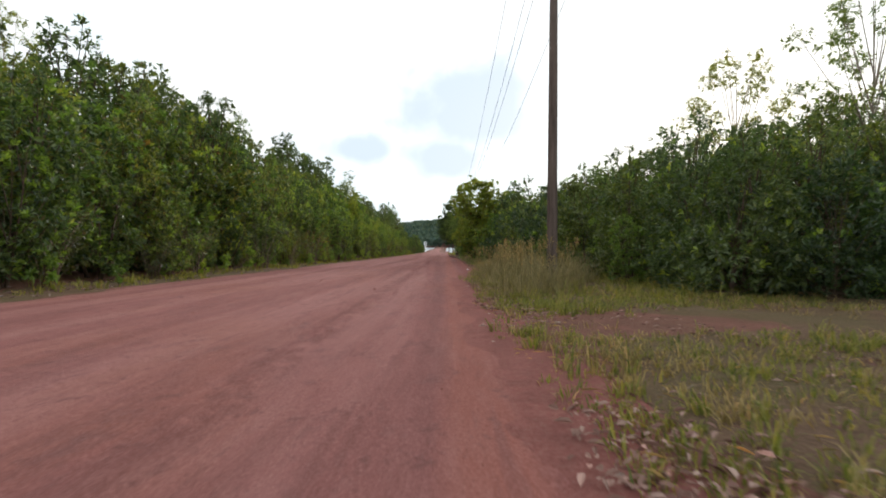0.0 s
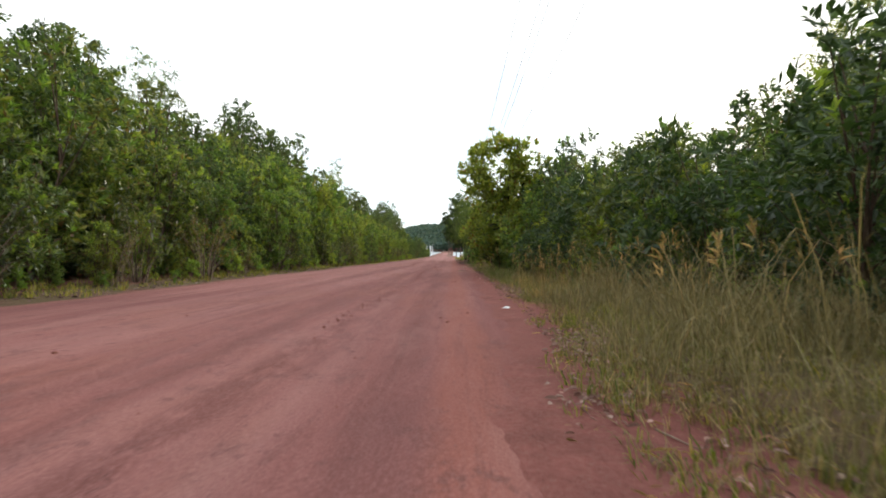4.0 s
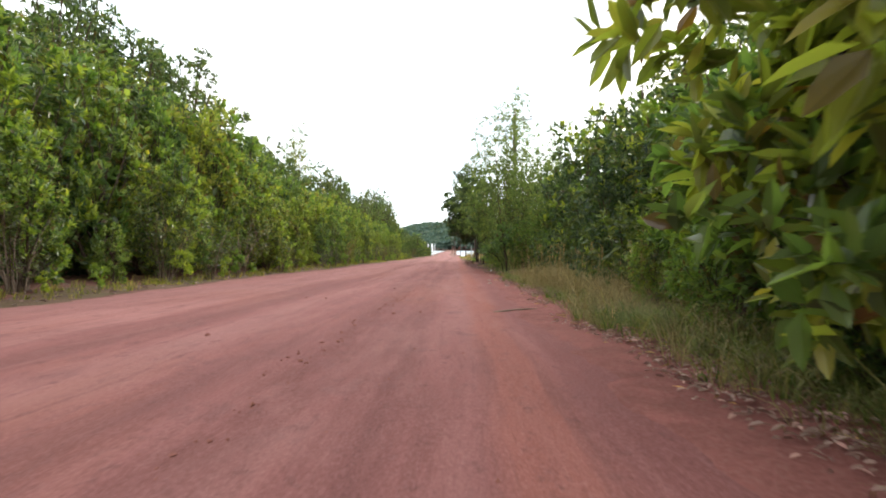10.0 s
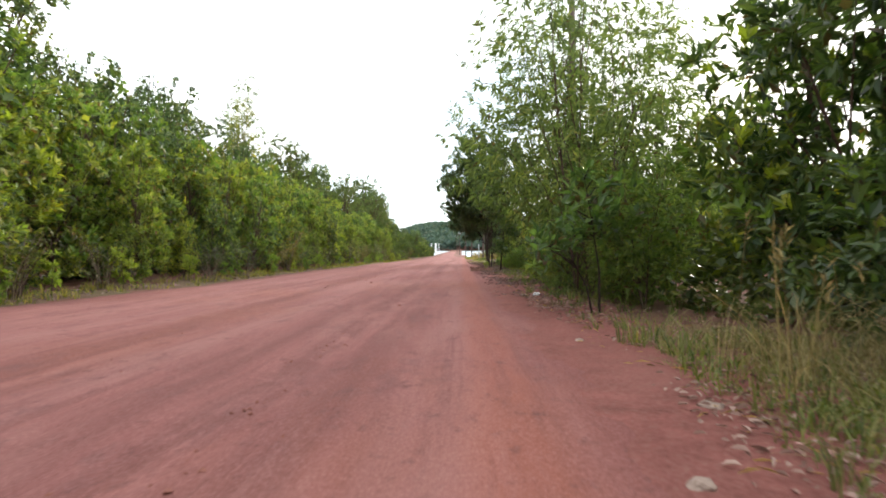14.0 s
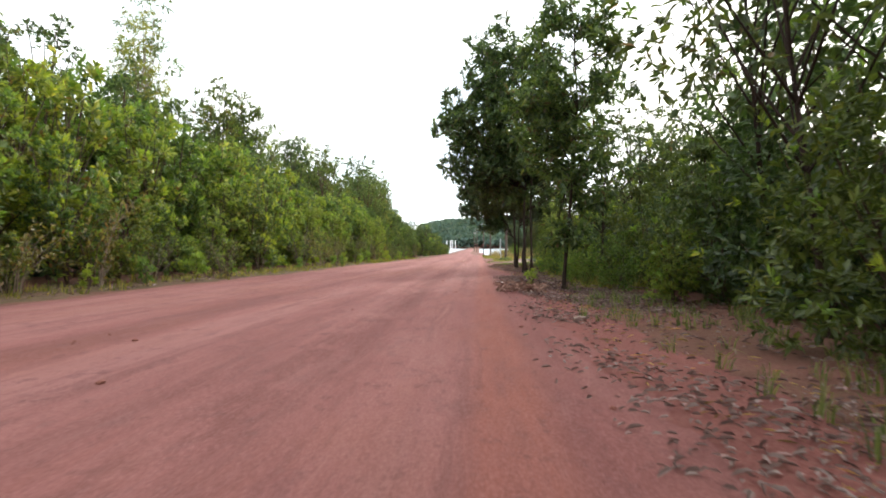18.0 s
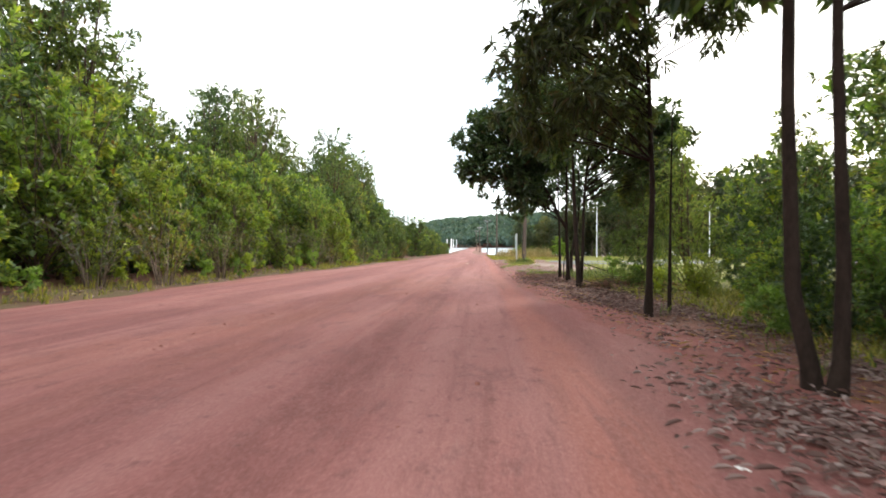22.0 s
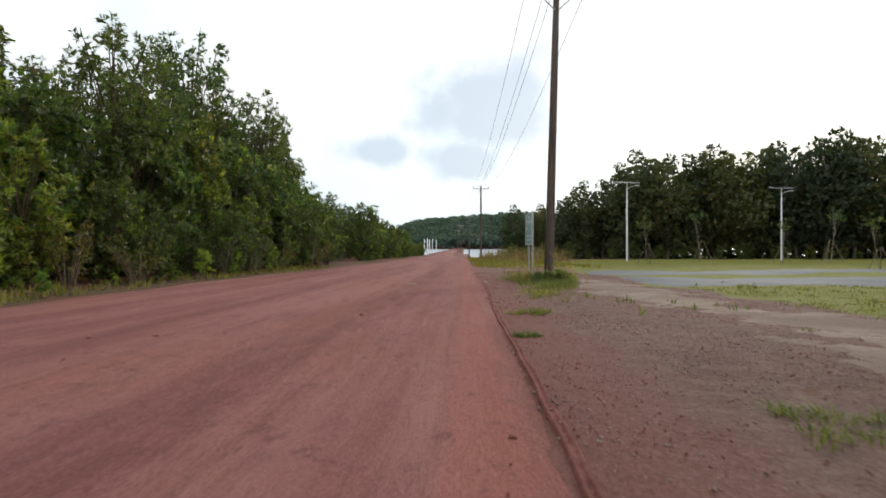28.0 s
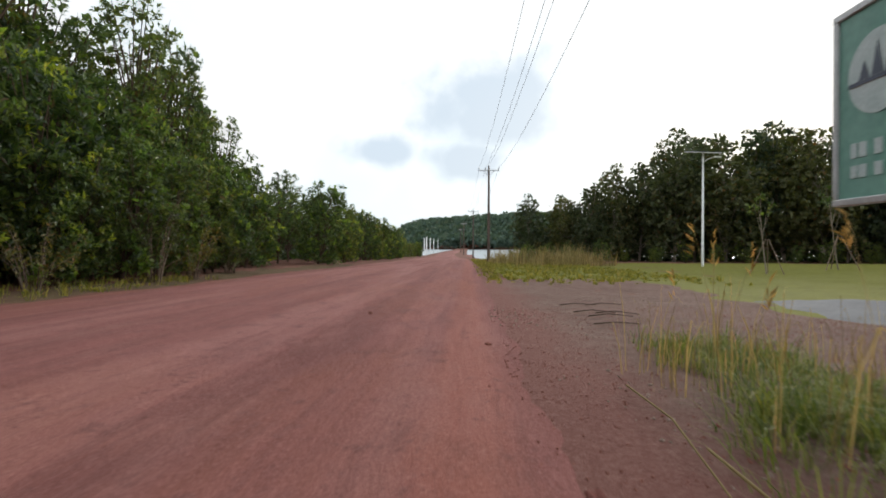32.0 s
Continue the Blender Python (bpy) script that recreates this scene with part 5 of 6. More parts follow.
leaning_tree(2.66, 96.6)
plant_at(TALLSAP[0], 2.2, 96.25, 0.95, 0.5)
for x, y, k in ((3.1, 91, 0.6), (2.7, 88, 0.5), (2.2, 83.4, 0.5), (3.3, 93.4, 0.6), (2.6, 79.4, 0.6), (2.2, 77.3, 0.55)):
    plant_at(deal(SAPLING), x, y, k, R.uniform(0, 6.3))

# woodland edge beyond the lawn and right of the road
for k in range(23):
    wx = 7.5 + k * 2.7 + R.uniform(-0.7, 0.7)
    plant_at(deal(WOOD), wx, 174 - 0.7 * k + R.uniform(-1.2, 1.2), 0.5 + 0.4 * float(smooth(5, 26, wx)) * R.uniform(0.88, 1.15) + 0.0045 * max(0, wx - 14), R.uniform(0, 6.3), R.uniform(0.95, 1.1), 0.2)
for k in range(15):
    plant_at(deal(WOOD), 13 + k * 4.4 + R.uniform(-0.7, 0.7), 181 - 0.7 * k + R.uniform(-2, 2), 0.58 + 0.43 * float(smooth(12, 28, 13 + k * 4.4)) * R.uniform(0.9, 1.2) + 0.012 * k, R.uniform(0, 6.3), 1.05, 0.2)
for k in range(12):
    plant_at(deal(WOOD), 80 - 1.6 * k + R.uniform(-2, 2), 158 - 5.6 * k + R.uniform(-1, 1), R.uniform(0.74, 0.94), R.uniform(0, 6.3), 1.0, 0.2)
for k in range(40):
    plant_at(deal(SHRUBS), 5 + k * 1.8 + R.uniform(-0.7, 0.7), 170.5 - 0.45 * k + R.uniform(-1, 1), R.uniform(0.3, 0.65), R.uniform(0, 6.3), 1.0, 0.1)
for x, y, k in ((4.2, 156, 0.35), (5.6, 160, 0.45), (7.2, 163, 0.5), (8.6, 158, 0.4), (9.8, 166, 0.6), (6.0, 168, 0.6)):
    plant_at(deal(SHRUBS), x, y, k, R.uniform(0, 6.3), 0.9, 0.1)
for x, y, k in ((2.75, 114.5, 0.42), (2.95, 114.8, 0.36), (2.62, 114.9, 0.3), (3.05, 114.3, 0.3)):
    plant_at(deal(SAPLING), x, y, k, R.uniform(0, 6.3), 0.8)
# woodland filling the inner right side
for k in range(13):
    plant_at(deal(ROUND), 11.5 + 1.4 * k + R.uniform(-0.6, 0.6), 54 - 1.5 * k + R.uniform(-1.5, 1.5), (0.82 + 0.022 * k) * R.uniform(0.92, 1.08), R.uniform(0, 6.3), 1.0, 0.2)
for k in range(12):
    plant_at(deal(FAR), R.uniform(11, 16), 38 + k * 4.4, R.uniform(0.5, 0.68), R.uniform(0, 6.3), 1.0, 0.2)


def far_woods():
    """The wooded ridge across the lake: many crowns of large leaf clumps in one mesh, haze put into the leaf colour."""
    rng = np.random.default_rng(7)
    n = 2000
    cx, cy = rng.uniform(-70, 230, n), rng.uniform(578, 770, n)
    per = 20
    ci = np.repeat(np.arange(n), per)
    d = rng.normal(0, 1, (n * per, 3))
    d /= np.linalg.norm(d, axis=1, keepdims=True)
    d[:, 2] = np.abs(d[:, 2])
    size = rng.uniform(3.5, 6.5, n)
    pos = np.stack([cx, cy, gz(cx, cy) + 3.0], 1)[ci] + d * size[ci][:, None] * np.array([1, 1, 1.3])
    ob = leaf_mesh("far_woods", rng, pos, d + rng.normal(0, 0.5, d.shape), 3.4, 2.8, LEAF2, M_LEAFHAZE, None)
    return tagged(ob, "distant wooded ridge across the lake, haze tinted into its green", "woodland", kind="stuff")


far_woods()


def thicket(name, seed, n, x0, x1, y0, y1, tall, label, size=0.75):
    """Dense filler growth deep behind the verge trees, as clumps of large leaves in one mesh; shade put into the dark
    leaf colour.
    """
    rng = np.random.default_rng(seed)
    x, y = rng.uniform(x0, x1, n), rng.uniform(y0, y1, n)
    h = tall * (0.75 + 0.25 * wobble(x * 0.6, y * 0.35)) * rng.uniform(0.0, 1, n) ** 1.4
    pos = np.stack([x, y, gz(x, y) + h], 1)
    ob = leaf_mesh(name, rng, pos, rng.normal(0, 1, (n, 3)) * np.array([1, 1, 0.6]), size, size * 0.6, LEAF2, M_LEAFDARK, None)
    return tagged(ob, label, "undergrowth", kind="stuff")


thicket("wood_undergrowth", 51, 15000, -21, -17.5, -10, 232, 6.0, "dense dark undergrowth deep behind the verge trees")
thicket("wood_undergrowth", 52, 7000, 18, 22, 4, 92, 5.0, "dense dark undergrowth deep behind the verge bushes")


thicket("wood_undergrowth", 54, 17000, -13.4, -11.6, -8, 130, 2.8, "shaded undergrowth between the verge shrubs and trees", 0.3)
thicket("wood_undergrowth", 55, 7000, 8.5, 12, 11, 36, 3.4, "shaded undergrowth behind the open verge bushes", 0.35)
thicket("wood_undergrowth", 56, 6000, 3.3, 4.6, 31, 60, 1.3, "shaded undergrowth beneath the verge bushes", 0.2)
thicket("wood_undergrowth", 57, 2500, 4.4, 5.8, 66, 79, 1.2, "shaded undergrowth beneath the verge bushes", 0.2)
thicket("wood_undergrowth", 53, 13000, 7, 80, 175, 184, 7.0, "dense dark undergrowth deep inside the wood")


def deep_woods(name, seed, n, x0, x1, y0, y1):
    """The wood behind the verges: low crowns of large leaf clumps in one mesh."""
    rng = np.random.default_rng(seed)
    cx, cy = rng.uniform(x0, x1, n), rng.uniform(y0, y1, n)
    ci = np.repeat(np.arange(n), 26)
    d = rng.normal(0, 1, (len(ci), 3))
    d /= np.linalg.norm(d, axis=1, keepdims=True)
    size = rng.uniform(1.6, 2.8, n)
    pos = np.stack([cx, cy, gz(cx, cy) + size * 1.1], 1)[ci] + d * size[ci][:, None]
    ob = leaf_mesh(name, rng, pos, d + rng.normal(0, 0.5, d.shape), 1.5, 0.95, LEAF2, M_LEAFWOOD, None)
    return tagged(ob, "low dense woodland behind the roadside trees", "woodland", kind="stuff")


deep_woods("deep_woods", 58, 1300, -75, -22, -25, 215)
deep_woods("deep_woods", 59, 700, 23, 80, -20, 92)

for x, y, k in ((2.7, 79.2, 0.3), (3.1, 80.6, 0.34), (2.9, 82.2, 0.3), (3.3, 83.4, 0.36), (2.75, 84.2, 0.26), (3.5, 85.3, 0.3), (3.9, 86.6, 0.34), (3.2, 87.4, 0.22), (4.4, 84.6, 0.4), (2.6, 77.2, 0.28), (2.9, 75.4, 0.34), (3.2, 73.0, 0.36)):
    plant_at(deal(NEAR), x, y, k, R.uniform(0, 6.3), 1.0, 0.05)
plant_at(deal(WILLOWY), 3.3, 90.6, 0.8, 1.4, 1.3, 0.05)
plant_at(deal(WILLOWY), 3.6, 88.9, 0.9, 3.4, 1.4, 0.05)


def brush_heap(x, y, seed, wide, deep, tall, n):
    """A heap of cut twigs and withered leaves."""
    rng = np.random.default_rng(seed)
    root = tagged(new("brush_heap"), "low heap of dark dry twigs and withered leaves under the trees", "brush heap")
    root.matrix_basis = Matrix.Translation((x, y, ground_at(x, y)))
    runs = []
    for k in range(n):
        c = rng.normal(0, 0.42, 2) * (wide, deep)
        z = tall * max(0.06, 1 - np.hypot(c[0] / wide, c[1] / deep) ** 1.3) * rng.uniform(0.1, 1.0)
        a, q, up = rng.normal(0, 0.9), rng.uniform(0.2, 0.55), rng.normal(0, 0.12)
        d = np.array([math.cos(a), math.sin(a), up])
        m = np.array([c[0], c[1], z + 0.03])
        runs.append(([m - d * q, m + (0, 0, 0.03), m + d * q], [0.006, 0.005, 0.002]))
        runs[-1][0][0][2], runs[-1][0][2][2] = max(0.01, runs[-1][0][0][2]), max(0.01, runs[-1][0][2][2])
    tubes("twig_tangle", runs, M_BARK, root, 4)["kind"] = "stuff"
    pos = np.stack([rng.normal(0, 0.45, n * 4) * wide, rng.normal(0, 0.45, n * 4) * deep, rng.uniform(0.02, tall * 0.6, n * 4)], 1)
    leaf_mesh("withered_leaves", rng, pos, rng.normal(0, 1, pos.shape) * (1, 1, 0.4), 0.1, 0.035, LEAF4, M_DEADLEAF, root)["kind"] = "stuff"
    return root


brush_heap(2.75, 90.9, 321, 0.9, 0.5, 0.3, 110)
brush_heap(3.6, 91.2, 322, 0.8, 0.5, 0.28, 90)
brush_heap(2.9, 88.6, 323, 0.7, 0.5, 0.2, 60)


# ---- grass, litter and small things ----
def grass(name, seed, tufts, x0, x1, y0, y1, tall, mat, label, accept=None, lean=0.6, width=0.005, per=14, size=0.07, low=0.0):
    """Tufts of curved tapering blades that fan outwards, in one mesh."""
    rng = np.random.default_rng(seed)
    cx, cy = rng.uniform(x0, x1, tufts), rng.uniform(y0, y1, tufts)
    if accept is not None:
        k = accept(cx, cy) > rng.uniform(0, 1, tufts)
        cx, cy = cx[k], cy[k]
    th = tall * rng.uniform(0.45, 1.2, len(cx)) * (1 + 0.4 * wobble(cx * 1.7, cy * 1.9))
    if low:
        th = th * (low + (1 - low) * smooth(0.3, 1.6, cx - road_right(cy)))
    i = np.repeat(np.arange(len(cx)), per)
    n = len(i)
    a = rng.uniform(0, 6.283, n)
    r = size * rng.uniform(0, 1, n) ** 0.5
    x, y = cx[i] + r * np.cos(a), cy[i] + r * np.sin(a)
    h = th[i] * rng.uniform(0.35, 1.1, n)
    a = a + rng.normal(0, 0.5, n)
    ln = h * lean * rng.uniform(0.1, 1.5, n)
    ta, tl = rng.uniform(0, 6.283, len(cx)), rng.uniform(0, 0.75, len(cx)) * lean
    b = np.stack([x, y, gz(x, y) - 0.01], 1)
    d = np.stack([np.cos(a) * ln + (np.cos(ta) * tl)[i] * h, np.sin(a) * ln + (np.sin(ta) * tl)[i] * h, 0 * a], 1)
    s = np.stack([-np.sin(a), np.cos(a), 0 * a], 1) * (width * rng.uniform(0.6, 1.4, n))[:, None]
    up = np.array([0, 0, 1.0]) * h[:, None]
    fall = rng.uniform(0.45, 1.0, n)[:, None]
    low_mid, high_mid, tip = b + d * 0.16 + up * 0.48, b + d * 0.5 + up * (0.5 + 0.4 * fall), b + d + up * (0.28 + 0.72 * fall ** 1.5)
    v = np.stack([b - s, b + s, low_mid - s * 0.85, low_mid + s * 0.85, high_mid - s * 0.6, high_mid + s * 0.6, tip], 1).reshape(-1, 3)
    j = np.arange(n)[:, None] * 7
    f = np.concatenate([j + np.array([[p, q, w]]) for p, q, w in ((0, 1, 3), (0, 3, 2), (2, 3, 5), (2, 5, 4), (4, 5, 6))])
    return tagged(link_mesh(name, v, f, mat, None, False), label, "grass", kind="stuff")


grass("verge_grass", 1, 9500, 0.3, 6.0, -0.3, 22, 0.15, M_GRASS, "green grass on the open road verge", lambda x, y: smooth(0.0, 0.45, x - road_right(y)) * (0.62 + 0.5 * wobble(x * 1.1, y * 0.9)) - 1.3 * np.exp(-(((x - 3.4) / 2.3) ** 2 + ((y - 6.2) / 0.9) ** 2)))
grass("verge_straw", 11, 8500, 0.4, 6.5, -1, 34, 0.15, M_DRYGRASS, "short dry grass among the green", lambda x, y: smooth(0.0, 0.8, x - road_right(y)) * (0.5 - 0.5 * wobble(x * 1.1, y * 0.9)) - 1.3 * np.exp(-(((x - 3.4) / 2.3) ** 2 + ((y - 6.2) / 0.9) ** 2)), lean=0.9, per=10)
grass("tall_dry_grass", 2, 1700, 0.6, 4.2, 8.2, 25, 0.85, M_DRYGRASS, "tall dry straw-coloured grass beside the pole", lambda x, y: smooth(0.25, 0.8, x - road_right(y)) * (smooth(8.2, 9.5, y) * (x < 1.6 + (y - 9) * 0.5)) * (0.55 + 0.6 * wobble(x * 2, y * 1.3)), lean=1.1, width=0.0026, per=26, size=0.24, low=0.35)
grass("verge_grass", 21, 900, 0.7, 4.5, 8, 30, 0.36, M_GRASS, "green grass growing through the dry stalks", lambda x, y: smooth(0.3, 0.9, x - road_right(y)) * (0.5 - 0.6 * wobble(x * 2, y * 1.3)), lean=1.1, per=16, size=0.14, low=0.4)
grass("tall_dry_grass", 12, 110, 1.6, 3.6, 24, 30.5, 0.6, M_DRYGRASS, "tall dry grass along the bushes", lambda x, y: 0.6 + 0.45 * wobble(x * 2, y), lean=0.7, width=0.0026, per=22, size=0.2)
grass("verge_grass", 13, 3200, 0.9, 3.2, 24, 56, 0.2, M_GRASS, "yellow-green grass along the bushes", lambda x, y: smooth(0.25, 0.8, x - road_right(y)) * (0.6 + 0.6 * wobble(x * 1.5, y * 0.8)), lean=1.2, per=16, size=0.1)
grass("verge_straw", 32, 1300, 1.0, 3.0, 20, 56, 0.22, M_DRYGRASS, "yellowed grass mixed into the green verge", lambda x, y: smooth(0.3, 0.9, x - road_right(y)) * (0.5 - 0.5 * wobble(x * 1.5, y * 0.8)), lean=1.4, width=0.0035, per=16, size=0.12)
grass("dead_stalks", 33, 80, 2.4, 3.6, 19, 33, 1.25, M_DRYGRASS, "dead pale climbing stalks hanging before the dark bushes", None, lean=1.1, width=0.005, per=9, size=0.3)
grass("dry_grass", 20, 800, 1.0, 2.6, 31, 43, 0.4, M_DRYGRASS, "dry grass blades leaning out from the bushes", lambda x, y: smooth(0.2, 0.8, x - road_right(y)) * (0.6 + 0.5 * wobble(x * 2.5, y * 1.8)), lean=1.4, width=0.004, per=14, size=0.12)
grass("verge_grass", 17, 900, 1.0, 2.6, 32, 42, 0.38, M_GRASS, "long yellow-green grass leaning out from the bushes", lambda x, y: smooth(0.35, 0.9, x - road_right(y)) * (0.6 + 0.6 * wobble(x * 2.1, y * 1.7)), lean=1.3, width=0.006, per=16, size=0.12)
grass("verge_grass", 3, 1500, 0.9, 3.6, 40, 86, 0.24, M_GRASS, "yellow-green grass under the bushes", lambda x, y: smooth(0.1, 0.8, x - road_right(y)) * (0.6 + 0.5 * wobble(x * 1.5, y * 0.8)) * (1 - 0.8 * smooth(70, 78, y)))
grass("dry_grass", 4, 1000, 1.1, 3.4, 42, 54, 0.62, M_DRYGRASS, "tall dry grass under the bushes", lambda x, y: smooth(0.5, 1.1, x - road_right(y)) * (0.6 + 0.5 * wobble(x * 2, y)), lean=1.3, width=0.0028, per=24, size=0.2)
grass("verge_grass", 5, 5200, -8.8, -6.9, -6, 130, 0.24, M_GRASS, "strip of grass along the far road edge", lambda x, y: smooth(0.0, 0.6, road_left(y) - x) * (0.6 + 0.5 * wobble(x, y * 0.5)), width=0.008, per=9, size=0.1)
grass("lot_grass", 6, 850, 1.1, 3.8, 112.3, 119.0, 0.25, M_GRASS, "clump of green grass round the pole and sign", lambda x, y: smooth(0, 0.6, 1.15 - np.abs(x - 2.3) - 0.18 * np.abs(y - 115.6)), lean=0.9, width=0.0035, per=34, size=0.16)
grass("lot_grass", 18, 800, 0.9, 3.4, 108.8, 114, 0.13, M_GRASS, "low green grass spreading over the bare dirt", lambda x, y: smooth(0, 0.7, 0.75 - np.abs(x - 1.75 - 0.1 * (y - 110))) * (0.6 + 0.5 * wobble(x * 2.2, y * 1.7)) * smooth(108.8, 110, y), lean=1.2, width=0.0028, per=30, size=0.12)
grass("verge_grass", 34, 900, 2.4, 4.8, 93.2, 97.2, 0.3, M_GRASS, "long weeds round the broken fence", lambda x, y: 0.6 + 0.5 * wobble(x * 2.1, y * 1.9), lean=1.0, width=0.005, per=14, size=0.12)
grass("dry_reeds", 19, 420, 2.0, 10, 148, 166, 1.5, M_DRYGRASS, "tall dry reeds at the edge of the lake", lambda x, y: 0.6 + 0.5 * wobble(x, y * 0.6), lean=0.5, width=0.012, per=14, size=0.3)
grass("lot_straw", 14, 90, 1.4, 3.4, 114, 118.5, 0.75, M_DRYGRASS, "thin dry seed stalks round the sign", None, lean=0.35, width=0.003, per=8, size=0.15)
grass("lawn_grass", 7, 7000, 2.2, 12, 84, 113, 0.08, M_GRASS, "thin lawn grass", lambda x, y: smooth(0, 0.6, x - 5.0) + 0.95 * (y < 98) * smooth(3.2, 4.0, x), size=0.14, per=18)
grass("verge_grass", 31, 2600, 2.2, 4.6, 76, 94, 0.2, M_GRASS, "green undergrowth beneath the tree row", lambda x, y: smooth(2.2, 2.9, x) * (0.65 + 0.5 * wobble(x * 1.6, y * 1.2)), lean=1.0, width=0.006, per=14, size=0.12)
grass("lot_weeds", 16, 2600, 1.2, 7, 94.5, 103, 0.15, M_GRASS, "green weeds between the leaf litter and the lot", lambda x, y: smooth(0, 1.2, 1.7 - np.abs(y - 96.2 - 0.9 * x + 0.5 * wobble(x * 1.5, y))) * (0.75 + 0.4 * wobble(x * 2, y * 1.6)), per=12)
for gx, gy, gw, seed in ((1.0, 107.2, 0.28, 61), (0.75, 105.2, 0.09, 62), (1.6, 110.8, 0.35, 64), (2.0, 102.5, 0.3, 66), (1.3, 101.0, 0.2, 67)):
    grass("grass_clump", seed, 26, gx - gw, gx + gw, gy - gw * 0.8, gy + gw * 0.8, 0.08 if gy < 106 else 0.12, M_GRASS, "low clump of green grass on the bare dirt", lambda x, y, gx=gx, gy=gy, gw=gw: 1.0 * (np.hypot(x - gx, y - gy) < gw), lean=1.2, width=0.0035, per=30, size=0.08)
grass("lot_weeds", 15, 320, 0.7, 7, 97, 114, 0.14, M_GRASS, "sparse weeds on the bare lot", lambda x, y: smooth(0.0, 0.6, wobble(x * 0.9, y * 0.8)))
grass("verge_grass", 8, 4200, 0.6, 8, 128, 184, 0.17, M_GRASS, "grass on the road edge beyond the lot", lambda x, y: smooth(126, 133, y) * smooth(0, 0.6, x - road_right(y)), width=0.012)


def litter(name, seed, n, x0, x1, y0, y1, accept, length=0.075, width=0.027):
    rng = np.random.default_rng(seed)
    x, y = rng.uniform(x0, x1, n), rng.uniform(y0, y1, n)
    k = accept(x, y) > rng.uniform(0, 1, n)
    x, y = x[k], y[k]
    a = rng.uniform(0, 6.283, len(x))
    pos = np.stack([x, y, np.maximum(gz(x, y) + 0.026, np.where((x > -8) & (x < 1.6), road_z(x, y), -9)) + rng.uniform(0.004, 0.03, len(x))], 1)
    axis = np.stack([np.cos(a), np.sin(a), rng.normal(0, 0.13, len(x))], 1)
    return tagged(leaf_mesh(name, rng, pos, axis, length * rng.uniform(0.45, 1.1, len(x)), width * rng.uniform(0.6, 1.2, len(x)), LEAFDRY, M_DEADLEAF, None, 0.5), "scattered dry brown fallen leaves", "leaf litter", kind="stuff")


litter("leaf_litter", 21, 80000, 0.2, 3.2, -1, 60, lambda x, y: smooth(0.0, 0.3, x - road_right(y)) * (1 - 0.8 * smooth(0.5, 1.1, x - road_right(y))) * (0.35 + 0.9 * wobble(x * 1.3, y * 0.9) + 0.5 * wobble(x * 4.1, y * 3.3)), 0.075, 0.025)
def drifts(x, y):
    """Uneven drifts of fallen leaves, thickest under the tree row."""
    return 0.12 + 0.88 * smooth(-0.25, 0.45, wobble(x * 1.1, y * 0.8) + 0.5 * wobble(x * 3.1, y * 2.7))


litter("leaf_litter", 22, 170000, 0.3, 4.2, 60, 101, lambda x, y: smooth(-0.75 + 0.5 * smooth(82, 86, y), 0.2 + 0.6 * smooth(82, 86, y), x - road_right(y)) ** 2 * (1 - smooth(1.4, 3.0, x - road_right(y))) * drifts(x, y) * (0.3 + 0.7 * smooth(68, 76, y)) * (1 - 0.55 * smooth(84, 88, y) * (1 - smooth(91, 94, y))) * (1 - smooth(96.5, 99.5, y - 0.5 * x)), 0.08, 0.022)
litter("leaf_litter", 24, 5000, 0.9, 3.4, 93, 99, lambda x, y: smooth(0.2, 0.9, x - road_right(y)) * drifts(x, y) * (1 - smooth(96, 98.5, y - 0.4 * x)), 0.11, 0.026)


def straw(name, seed, n, x0, x1, y0, y1, accept):
    """Broken dry stalks lying flat along the verge."""
    rng = np.random.default_rng(seed)
    x, y = rng.uniform(x0, x1, n), rng.uniform(y0, y1, n)
    k = accept(x, y) > rng.uniform(0, 1, n)
    x, y = x[k], y[k]
    a = rng.uniform(0, 6.283, len(x))
    pos = np.stack([x, y, gz(x, y) + rng.uniform(0.022, 0.05, len(x))], 1)
    axis = np.stack([np.cos(a), np.sin(a), rng.normal(0, 0.12, len(x))], 1)
    ob = leaf_mesh(name, rng, pos, axis, rng.uniform(0.04, 0.14, len(x)), 0.004, LEAF2, M_DRYGRASS, None, 0.5)
    return tagged(ob, "broken dry stalks scattered along the verge", "straw", kind="stuff")


straw("straw_litter", 25, 14000, 0.3, 3.0, -1, 97, lambda x, y: smooth(0.02, 0.25, x - road_right(y)) * (1 - smooth(0.7, 1.8, x - road_right(y))) * (0.6 + 0.5 * wobble(x * 3, y * 2.1)))


